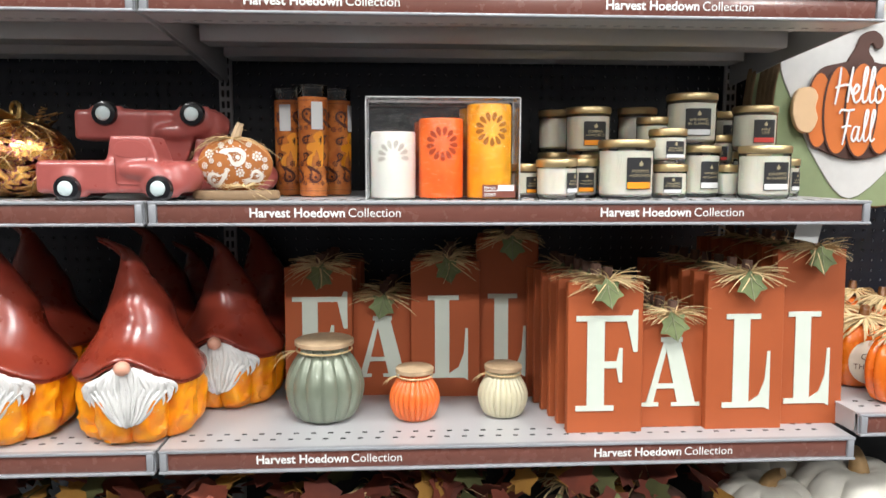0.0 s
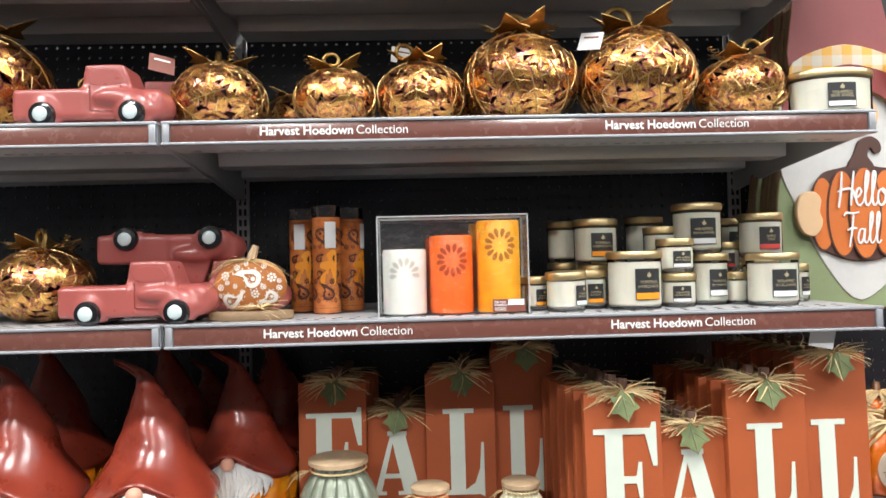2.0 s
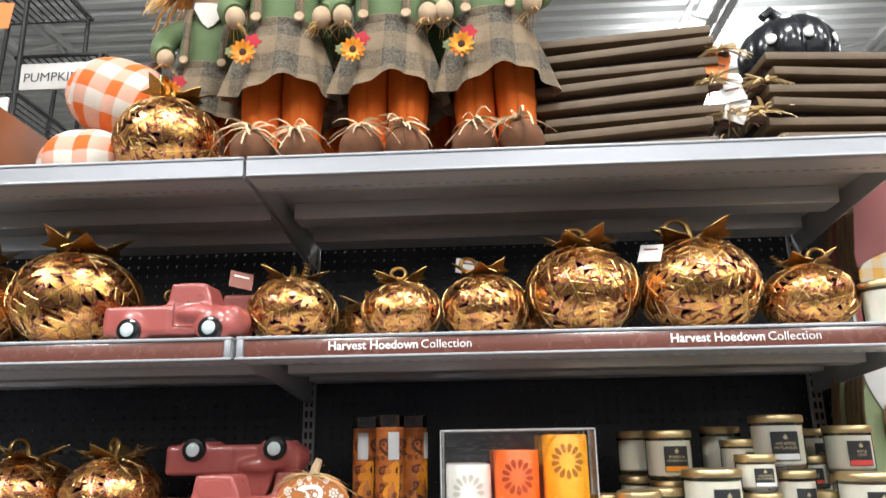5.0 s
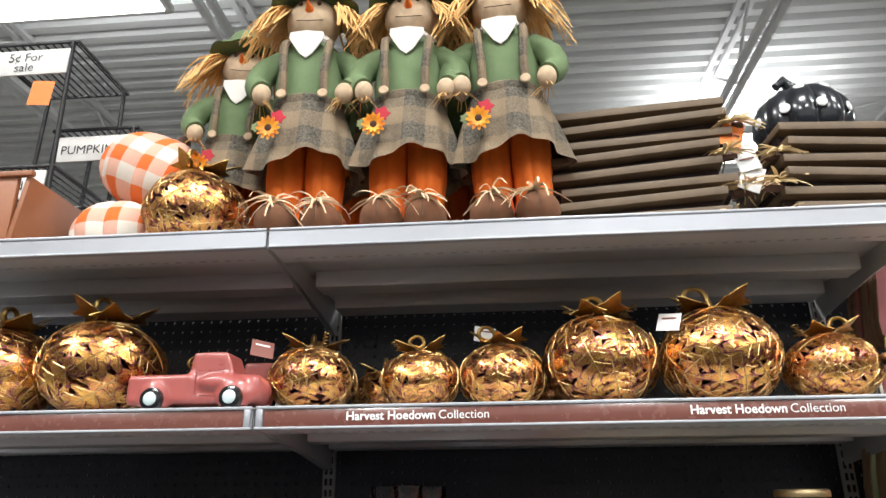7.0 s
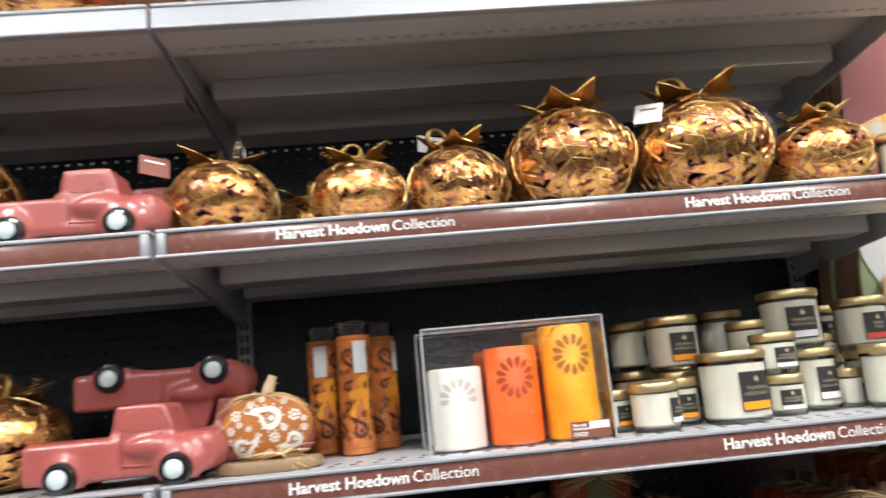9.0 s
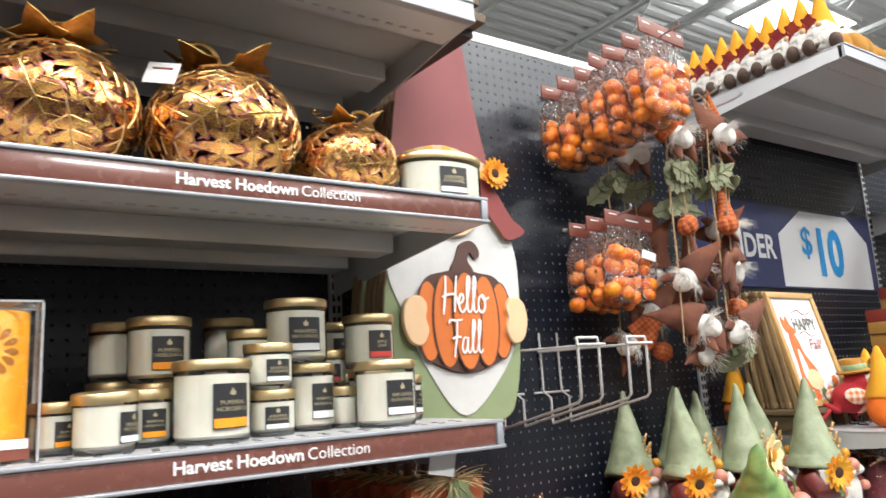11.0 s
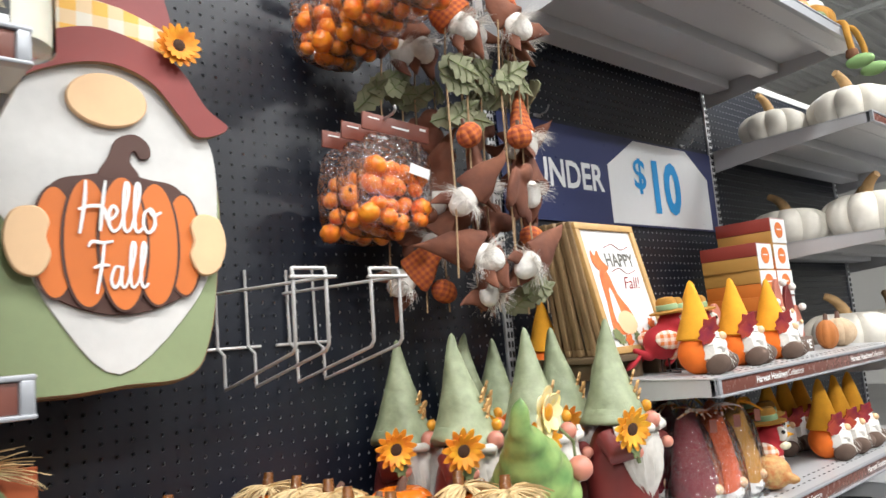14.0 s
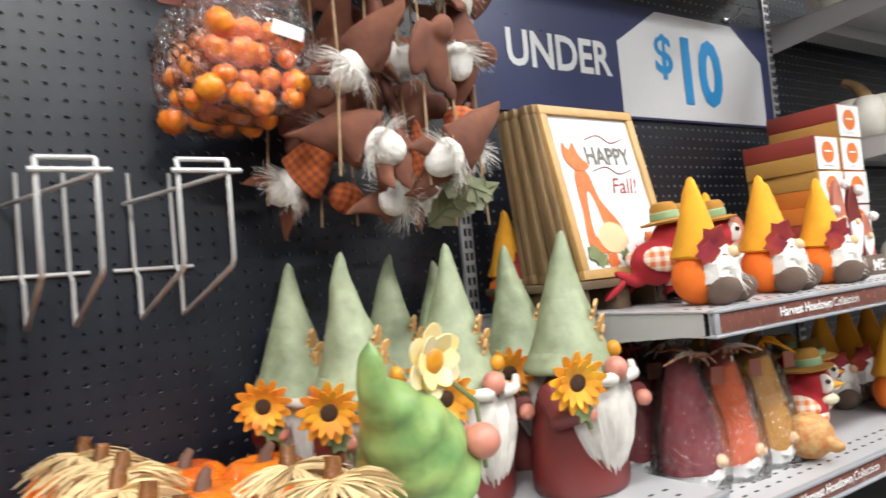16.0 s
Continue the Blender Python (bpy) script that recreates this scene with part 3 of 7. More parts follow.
# gold leaf pumpkins
OAK = smooth_line([(0, -0.5), (0.10, -0.36), (0.24, -0.34), (0.14, -0.2), (0.30, -0.10), (0.16, 0.0), (0.30, 0.14), (0.14, 0.2), (0.18, 0.36), (0, 0.55), (-0.18, 0.36), (-0.14, 0.2), (-0.30, 0.14), (-0.16, 0.0), (-0.30, -0.10), (-0.14, -0.2), (-0.24, -0.34), (-0.10, -0.36)], 2)


HALF = [(0.045, -0.44), (0.19, -0.47), (0.22, -0.38), (0.07, -0.27), (0.29, -0.24), (0.33, -0.12), (0.085, -0.07), (0.31, 0.04), (0.34, 0.15), (0.09, 0.13), (0.24, 0.29), (0.23, 0.39), (0.085, 0.32)]
CUTLEAF = smooth_line([(0, -0.60)] + HALF + [(0, 0.62)] + [(-x, z) for x, z in HALF[::-1]], 2)


def oak_leaf(size, lift=1.0):
    """A lobed leaf bent over a unit ball, on its outside along -y, with a raised vein."""
    p = CUTLEAF * size
    n = len(p)
    spine = np.stack((p[:, 0] * 0.25, p[:, 1] * 0.92), 1)
    inner = p + (spine - p) * np.minimum(0.9, 0.036 * size / np.maximum(np.linalg.norm(p - spine, axis=1), 1e-6))[:, None]
    vs = [tuple(q) for q in list(p) + list(inner) + list(spine)]
    rim = [(i, (i + 1) % n, (i + 1) % n + n, i + n) for i in range(n)]
    fs = [(n + i, n + (i + 1) % n, 2 * n + (i + 1) % n, 2 * n + i) for i in range(n)]
    fs.append(tuple(range(2 * n, 3 * n)))
    flat = np.array(vs)

    def wrap(q, r):
        out = []
        for x, z in q:
            d = math.hypot(x, z)
            k = math.sin(d) / d if d > 1e-6 else 1
            out.append((x * k * r, -math.cos(d) * r, z * k * r))
        return arr(out)
    leaf = (wrap(flat, lift), fs)
    edge = (wrap(flat, lift), rim)
    veins = [tube(wrap([(0, z) for z in np.linspace(-0.62, 0.48, 7) * size], lift + 0.004), 0.012, 5)]
    for z0 in (-0.32, -0.08, 0.14):
        for sx in (-1, 1):
            veins.append(tube(wrap([(sx * t * 0.26 * size, (z0 + t * 0.16) * size) for t in np.linspace(0, 1, 4)], lift + 0.003), 0.009, 4))
    return leaf, edge, joined(*veins)


LEAF_MESH = []
for s_, l_ in ((1.02, 1.0), (0.90, 0.985), (0.80, 1.012)):
    lf, ed, vn = oak_leaf(s_, l_)
    LEAF_MESH.append(mesh_of("leaf", [(lf, GOLD), (ed, GOLDRIM), (vn, GOLDLINE)]))
SPRAY = smooth_line([(0, 0), (0.10, 0.10), (0.30, 0.12), (0.20, 0.24), (0.34, 0.40), (0.16, 0.42), (0.0, 0.72), (-0.16, 0.42), (-0.34, 0.40), (-0.20, 0.24), (-0.30, 0.12), (-0.10, 0.10)], 2)


def gold_pumpkin(rng, m, r, tag="", tall=0.80):
    t = thing("gold_leaf_pumpkin", m @ Matrix.Diagonal((r, r, r * tall, 1)), "openwork pumpkin of lacquered gold metal leaves" + tag, "pumpkin ornament", "gold leaf pumpkins")
    # added dark ball; its colour gives the shade seen between leaves
    part("inner_shell", moved(ball(0.90, n=24, m=14), 0, 0, 1.0), HOLLOWSHADE, t, "dark ball standing in for shade in the hollow")
    for lat, count in ((-58, 7), (-36, 11), (-15, 14), (6, 15), (27, 13), (46, 10), (64, 7), (80, 3)):
        for i in range(count):
            lon = 360 * (i + rng.uniform(-0.25, 0.25)) / count + lat
            me = LEAF_MESH[rng.randrange(3)]
            o = new("leaf", me)
            o.parent = t
            o.matrix_basis = Matrix.Translation((0, 0, 1.0)) @ pose(0, 0, 0, 0, 0, lon) @ pose(0, 0, 0, -(lat + rng.uniform(-6, 6)), 0, 0) @ pose(0, 0, 0, 0, 180 + rng.uniform(-75, 75), 0) @ pose(0, -1, 0, rng.uniform(-4, 4), 0, rng.uniform(-4, 4)) @ pose(0, rng.uniform(0.95, 1.03), 0)
    lean, big = rng.uniform(-0.5, 0.5), rng.uniform(0.14, 0.2)
    post = [(lean * u * 0.6, -0.05 * u, 1.86 + 0.42 * u) for u in np.linspace(0, 1, 6)]
    curl = post + [(post[-1][0] + big * (1 - math.cos(a)) + 0.02 * a, -0.05 - 0.05 * a / 5, post[-1][2] + 1.25 * big * math.sin(a) + 0.01 * a) for a in np.linspace(0.3, 5.4, 18)]
    part("stem", tube(curl, np.linspace(0.06, 0.042, 24), 8), WIREGOLD, t, "curled gold metal stem")
    spring = [(-0.42 + 0.06 * math.cos(a) - 0.012 * a, -0.15 + 0.06 * math.sin(a), 1.98 + a * 0.013) for a in np.linspace(0, 26, 60)]
    part("tendril", tube(spring, 0.015, 5), WIREGOLD, t)
    for a0, el in ((20, 18), (140, 10), (250, 24), (320, 5)):
        g = bent(slab(SPRAY * 1.12, 0.02), 0.55)
        g[0][:, 1] += 0.55
        lf = part("top_leaf", [(g, WIREGOLD), (tube([(0, -0.02, 0.05), (0, -0.02, 0.7)], 0.014, 5), GOLDLINE)], None, t)
        lf.matrix_basis = pose(0, 0, 1.97, 0, 0, a0 + rng.uniform(-20, 20)) @ pose(0, 0.1, 0, -78 + el, 0, 0)
    return t


rng = random.Random(7)
GP = [(-0.275, 1.30, 0.083, G_Z), (-0.062, 1.30, 0.075, G_Z), (0.095, 1.30, 0.081, G_Z), (0.281, 1.30, 0.105, G_Z), (0.500, 1.30, 0.109, G_Z), (0.692, 1.29, 0.081, G_Z),
      (-0.712, 1.31, 0.118, G_Z), (-0.95, 1.33, 0.115, G_Z), (-0.16, 1.45, 0.068, G_Z), (-0.55, 1.47, 0.075, G_Z), (0.19, 1.46, 0.075, G_Z), (-0.82, 1.52, 0.10, G_Z),
      (-0.612, 1.325, 0.088, M_Z), (-0.80, 1.36, 0.088, M_Z), (-0.70, 1.53, 0.08, M_Z), (-0.545, 1.29, 0.105, T_Z)]
for i, (x, y, r, z) in enumerate(GP):
    gold_pumpkin(rng, pose(x, y, z, 0, 0, rng.uniform(0, 360)), r, " on the shelf", 0.83 if r > 0.1 else 0.78)
for i, (x, y, z, rz, m_) in enumerate(((-0.365, 1.255, 1.875, 30, BROWNCARD), (0.06, 1.36, 1.915, 10, PAPER), (0.40, 1.255, 1.905, -35, PAPER))):
    solid("hang_tag", [(slab([(-0.022, 0), (0.022, 0), (0.022, 0.036), (-0.022, 0.036)], 0.0012), m_), (moved(block(0.028, 0.0006, 0.003), 0, -0.0006, 0.024), WHITE if m_ is BROWNCARD else BROWNCARD)], pose(x, y, z - 0.012, -20, 8, rz), "small card price tag leaning on a gold pumpkin", "price tag", "price tags")

# cloth prints
DROP = np.array(smooth_line([(0.0, -0.40), (0.30, -0.28), (0.36, 0.02), (0.20, 0.30), (0.06, 0.52), (-0.16, 0.60), (-0.04, 0.42), (-0.10, 0.22), (-0.30, 0.0), (-0.28, -0.26)], 3))


def ring(p, k, mid=(0.03, -0.06)):
    """A flat closed band between an outline and its smaller copy."""
    n = len(p)
    q = (p - np.array(mid)) * k + np.array(mid)
    vs = [(x, 0, z) for x, z in p] + [(x, 0, z) for x, z in q]
    return arr(vs), [(i, (i + 1) % n, (i + 1) % n + n, i + n) for i in range(n)]


def dot(x, z, r, n=7):
    return arr([(x + r * math.cos(6.2832 * i / n), 0, z + r * math.sin(6.2832 * i / n)) for i in range(n)]), [tuple(range(n))]


def paisley(size, turn=0, flip=1, heavy=0.84):
    g = [ring(DROP, heavy), ring(DROP * 0.66, 0.80, (0.02, -0.04)), dot(0.03, -0.10, 0.09)]
    for i in range(9):
        a = 0.7 * i
        g.append(dot(0.03 + 0.155 * math.cos(a), -0.09 + 0.155 * math.sin(a), 0.026, 5))
    for i in range(0, len(DROP), 2):
        x, z = DROP[i] * 1.16
        g.append(dot(x, z, 0.035, 5))
    v, f = joined(*g)
    a = math.radians(turn)
    x, z = v[:, 0] * flip, v[:, 2]
    return np.stack([(x * math.cos(a) - z * math.sin(a)) * size, v[:, 1], (x * math.sin(a) + z * math.cos(a)) * size], 1), f


def flower(size):
    g = [dot(0, 0, 0.15 * size)]
    for k in range(7):
        a = 6.2832 * k / 7
        g.append(dot(0.32 * size * math.cos(a), 0.32 * size * math.sin(a), 0.13 * size, 6))
    return joined(*g)


# fabric pumpkin on a wood slice
pp = thing("fabric_pumpkin", pose(-0.212, 1.245, M_Z), "flat paisley cloth pumpkin on an oval wood slice base", "pumpkin ornament")
part("base", lathe([(0.070, 0), (0.074, 0.003), (0.074, 0.013), (0.071, 0.016)], 40, ax=1.0, ay=0.55), SLICE, pp, "brown wood slice base")
part("body", moved(ball(0.064, 0.022, 0.047, 40, 20, 8, 0.02), 0, 0, 0.060), PAISLEY, pp, "rust cloth with white paisley print")
prints = [moved(paisley(0.046, 62, 1, 0.62), 0.004, 0, 0.073), moved(paisley(0.040, -70, 1, 0.62), -0.030, 0, 0.036), moved(paisley(0.032, 120, -1, 0.62), 0.036, 0, 0.040)]
for px_, pz_, ps_ in ((-0.040, 0.078, 0.018), (-0.048, 0.058, 0.014), (0.040, 0.074, 0.019), (0.012, 0.046, 0.017), (0.052, 0.056, 0.012), (-0.020, 0.092, 0.013), (0.026, 0.094, 0.012), (-0.022, 0.060, 0.010), (0.004, 0.026, 0.012), (-0.036, 0.066, 0.011), (0.026, 0.058, 0.012), (-0.010, 0.050, 0.010), (0.046, 0.042, 0.010), (-0.050, 0.044, 0.010), (0.020, 0.030, 0.010), (0.052, 0.068, 0.010), (-0.004, 0.098, 0.010)):
    prints.append(moved(flower(ps_), px_, 0, pz_))
pv, pf = joined(*prints)
room = np.clip(1 - (pv[:, 0] / 0.065) ** 2 - ((pv[:, 2] - 0.06) / 0.048) ** 2, 0.0, 1)
pv[:, 1] = -0.0228 * np.sqrt(room) - 0.0006
part("paisley_print", (pv, pf), PRINTWHITE, pp, "white paisley print")
part("stem", tube([(0, 0, 0.10), (0.004, 0, 0.115), (0.010, 0, 0.13)], (0.009, 0.008, 0.006), 8), WOODLID, pp)
part("twine_bow", strands(random.Random(3), 34, 0.07, 0.0022, (0, -0.01, 0.104), (1, 0.25), 0.15, 0.5), RAFFIA, pp, "frayed twine bow", kind="stuff")
part("trim_strip", strands(random.Random(5), 24, 0.05, 0.003, (0.02, -0.022, 0.022), (1, 0.25), 0.2, 0.3), RAFFIA, pp, "frayed cloth edge")

# tall glass candles
def prayer_candle(m, tagx):
    c = thing("glass_candle", m, "tall orange bandana-printed candle in a clear glass cylinder", "candle", "tall glass candles")
    sleeve = part("printed_sleeve", [(lathe([(0.0245, 0.002), (0.0270, 0.006), (0.0272, 0.184)], 32), BANDANA)], None, c, "orange and brown bandana print")
    marks = []
    for k in range(5):
        x = -0.068 + 0.034 * k
        marks += [moved(paisley(0.036, 25, 1, 0.66), x + 0.004, 0, 0.040), moved(paisley(0.036, 200, 1, 0.66), x - 0.006, 0, 0.150), moved(paisley(0.021, -40, -1, 0.55), x - 0.011, 0, 0.106), moved(paisley(0.019, 160, -1, 0.55), x - 0.012, 0, 0.076)]
        marks += [moved(flower(0.013), x + 0.013, 0, 0.062), moved(flower(0.012), x + 0.011, 0, 0.128), moved(flower(0.010), x - 0.014, 0, 0.026), moved(flower(0.010), x - 0.010, 0, 0.128)]
        for q in range(9):
            marks += [dot(x + 0.0038 * q, 0.012, 0.0011, 5), dot(x + 0.0038 * q, 0.178, 0.0011, 5), dot(x + 0.0038 * q, 0.0165, 0.0007, 4)]
    part("bandana_print", bent(moved(joined(*marks), 0, -0.0003), 0.0272), PRINTDARK, sleeve, "dark brown paisley lines")
    # amber pool: light glowing through the wax is put into its bright colour
    pool = slab(smooth_line([(-0.009, 0.060), (0.012, 0.056), (0.020, 0.064), (0.021, 0.116), (0.011, 0.121), (0.002, 0.112), (0.006, 0.102), (-0.008, 0.098), (-0.010, 0.088), (0.001, 0.083), (-0.008, 0.074)], 3), 0.0004)
    part("clear_window", bent(moved(pool, 0.001, -0.0008), 0.0272), FLAMEWAX, c, "amber wax window with its glow put into the colour")
    part("wax", moved(lathe([(0.001, 0), (0.0262, 0), (0.0262, 0.001), (0.0, 0.002)], 24), 0, 0, 0.178), FLAMEWAX, c)
    g = part("glass", lathe([(0.0268, 0.184), (0.0274, 0.186), (0.0276, 0.202), (0.0283, 0.206), (0.0268, 0.2065)], 32), GLASS, c, "clear glass rim")
    g.visible_shadow = False
    part("price_label", bent(moved(patch(0.021, 0.05), tagx, -0.0012, 0.125), 0.0278), PAPER, c, "white paper label")
    return c


prayer_candle(pose(-0.093, 1.36, M_Z), 0.011)
prayer_candle(pose(-0.148, 1.425, M_Z, 0, 0, -6), 0.0)
prayer_candle(pose(-0.055, 1.43, M_Z, 0, 0, 40), 0.016)


# boxed set of three lit candles
def led_pack(m, note=""):
    p = thing("candle_gift_box", m, "clear plastic box with three wax candles" + note, "candle set", "boxed candle sets")
    w, d, h = 0.265, 0.085, 0.175
    g = part("clear_box", block(w, d, h, 0.0015, 1), FILM, p, "clear plastic box")
    g.visible_shadow = False
    part("box_edge", joined(*[moved(block(0.0022, 0.0022, h), sx * (w / 2 - 0.001), sy * (d / 2 - 0.001), 0) for sx in (-1, 1) for sy in (-1, 1)], moved(block(w, 0.0022, 0.0022), 0, -d / 2 + 0.001, h - 0.002), moved(block(w, 0.0022, 0.0022), 0, d / 2 - 0.001, h - 0.002)), mat_rim, p, "folded clear edge")
    for x, top, wax, cut in ((-0.086, 0.115, LEDWHITE, CUTWHITE), (-0.002, 0.138, LEDORANGE, CUTORANGE), (0.083, 0.163, LEDYELLOW, CUTYELLOW)):
        c = part("pillar_candle", moved(lathe([(0.037, 0), (0.039, 0.002), (0.039, top - 0.003), (0.037, top), (0.034, top - 0.001), (0.032, top - 0.012), (0.0, top - 0.014)], 40), x, 0, 0.002), wax, p)
        cz = top - 0.042
        for k in range(13):
            a = math.radians(-60 + 360 / 13 * k)
            if wax is LEDWHITE and math.sin(a) < -0.3:
                continue
            petal = slab(smooth_line([(0, -0.008), (0.0042, 0.002), (0.0022, 0.0075), (0, 0.0085), (-0.0022, 0.0075), (-0.0042, 0.002)], 3), 0.0006)
            petal = moved(petal, 0.021 * math.cos(a), 0, cz + 0.021 * math.sin(a), 0, 90 - math.degrees(a), 0)
            part("cut_petal", moved(bent(moved(petal, 0, -0.0004), 0.039), x, 0, 0), cut, c)
        for k in range(5):
            a = math.radians(30 + 30 * k)
            petal = moved(slab(ellipse(0, 0, 0.0016, 0.010, 10), 0.0005), 0.018 * math.cos(a), 0, 0.02 + 0.016 * math.sin(a), 0, 90 - math.degrees(a), 0)
            part("cut_petal", moved(bent(moved(petal, 0, -0.0002), 0.039), x, 0, 0), wax, c)
    lab = part("brand_card", moved(slab([(0.067, 0.004), (0.124, 0.004), (0.124, 0.026), (0.067, 0.026)], 0.0008), 0, -d / 2 - 0.0012, 0), BROWNCARD, p, "brown printed card with a white sticker")
    part("lettering", joined(moved(text("Harvest", 0.0062, 0.012), 0.070, -d / 2 - 0.0016, 0.0195), moved(text("Hoedown", 0.0062, 0.012), 0.070, -d / 2 - 0.0016, 0.0145)), WHITE, lab)
    part("fine_print", joined(*[moved(block(0.02, 0.0004, 0.0008), 0.08, -d / 2 - 0.0018, 0.0065 + 0.002 * k) for k in range(3)]), WHITE, lab)
    part("sticker", moved(block(0.028, 0.0006, 0.010), 0.108, -d / 2 - 0.0018, 0.0155), PAPER, lab)
    return p


mat_rim = mat("folded_plastic_edge", (0.42, 0.42, 0.42), 0.25, 0, 0.1, spec=0.8)
led_pack(pose(0.144, 1.264, M_Z))
led_pack(pose(0.138, 1.365, M_Z), " behind another box")


# jar candles
def jar(m, r, h, kind, oval=1.0, tilt=0, full=True):
    band = {"pumpkin": LABORANGE, "flannel": PAPER, "apple": LABRED}[kind]
    words = {"pumpkin": ("PUMPKIN", "HORCHATA"), "flannel": ("WRAPPED", "IN FLANNEL"), "apple": ("APPLE", "CRISP")}[kind]
    tint = {"pumpkin": "an orange", "flannel": "a white", "apple": "a red"}[kind]
    j = thing("jar_candle", m, "white wax jar candle, brass lid, black label with %s band" % tint, "candle", "jar candles")
    g = part("glass", lathe([(r * 0.90, 0), (r * 0.97, 0.003), (r, 0.008), (r, h * 0.86), (r * 0.97, h * 0.87)], 40, ay=oval), GLASS, j, "clear glass jar")
    g.visible_shadow = False
    part("wax", lathe([(r * 0.84, 0.007), (r * 0.95, 0.010), (r * 0.955, h * 0.80), (0.0, h * 0.795)], 40, ay=oval), WAX, j, "cream wax")
    lid = part("lid", lathe([(r * 0.9, 0), (r * 1.02, 0), (r * 1.035, 0.002), (r * 1.035, 0.010), (r * 1.0, 0.0125), (r * 0.9, 0.0135), (0, 0.0138)], 44, ay=oval), LIDGOLD, j, "brushed brass lid")
    lid.matrix_basis = pose(0, 0, h * 0.86, 0, tilt, 0)
    lw, lh = min(0.05, r * 1.08), h * 0.52
    z0 = h * 0.17

    def on(gg):
        v, f = bent(gg, r + 0.0006)
        return v * np.array((1, oval, 1)), f
    lab = part("label", on(moved(patch(lw, lh), 0, 0, z0)), BLACKLAB, j, "black label")
    bh = lh * 0.2
    part("colour_band", on(moved(patch(lw * 0.94, bh), 0, -0.0004, z0 + lh * 0.03)), band, lab)
    if full:
        s1 = lw * 0.155
        part("lettering", joined(on(moved(text(words[0], s1, 0.0, align="CENTER"), 0, -0.0006, z0 + lh * 0.53)), on(moved(text(words[1], s1 * 0.95, 0.0, align="CENTER"), 0, -0.0006, z0 + lh * 0.39))), GOLDINK, lab)
        part("leaf_mark", on(moved(slab(SPRAY * lw * 0.28, 0.0004), 0, -0.0008, z0 + lh * 0.72)), GOLDINK, lab)
    return j


JARS = [
    (0.474, 1.262, 0, 0.0485, 0.106, "pumpkin", 14), (0.731, 1.266, 0, 0.0445, 0.0955, "flannel", 4), (0.566, 1.295, 0, 0.0320, 0.057, "flannel", -6),
    (0.562, 1.297, 0.063, 0.0335, 0.0585, "flannel", 6), (0.568, 1.372, 0, 0.038, 0.085, "flannel", 10), (0.562, 1.372, 0.0875, 0.0335, 0.060, "flannel", 30),
    (0.640, 1.335, 0, 0.0365, 0.098, "flannel", 12), (0.622, 1.340, 0.0985, 0.0455, 0.0955, "flannel", -4),
    (0.428, 1.365, 0, 0.034, 0.078, "pumpkin", 20), (0.431, 1.368, 0.0815, 0.0418, 0.0875, "pumpkin", 6), (0.556, 1.458, 0, 0.0385, 0.077, "flannel", 40), (0.475, 1.458, 0.0, 0.03, 0.085, "apple", 10), (0.556, 1.458, 0.0805, 0.0385, 0.0967, "flannel", 32),
    (0.758, 1.368, 0, 0.034, 0.0863, "apple", 10), (0.758, 1.364, 0.0885, 0.0405, 0.084, "apple", 3), (0.735, 1.462, 0, 0.036, 0.080, "flannel", 8), (0.735, 1.462, 0.083, 0.034, 0.086, "flannel", 14),
    (0.697, 1.41, 0, 0.028, 0.055, "apple", -8), (0.706, 1.41, 0.0615, 0.029, 0.053, "apple", -14), (0.693, 1.325, 0, 0.0225, 0.056, "apple", 44),
    (0.346, 1.250, 0, 0.0355, 0.0675, "flannel", 48), (0.300, 1.305, 0, 0.029, 0.057, "pumpkin", 24), (0.404, 1.302, 0, 0.0285, 0.068, "pumpkin", 6), (0.39, 1.46, 0, 0.037, 0.085, "flannel", 60), (0.39, 1.46, 0.0875, 0.037, 0.082, "flannel", 50), (0.822, 1.36, 0, 0.026, 0.07, "flannel", 30),
]
for k, (x, y, dz, r, h, kind, rz) in enumerate(JARS):
    jar(pose(x, y, M_Z + dz, 0, 0, rz), r, h, kind, tilt=-3 if k == 20 else 0)
jar(pose(0.838, 1.245, G_Z, 0, 0, -4), 0.072, 0.082, "flannel", 0.62)
jar(pose(0.79, 1.40, G_Z, 0, 0, -4), 0.036, 0.075, "flannel")

# ---- lower shelf of the first bays ----


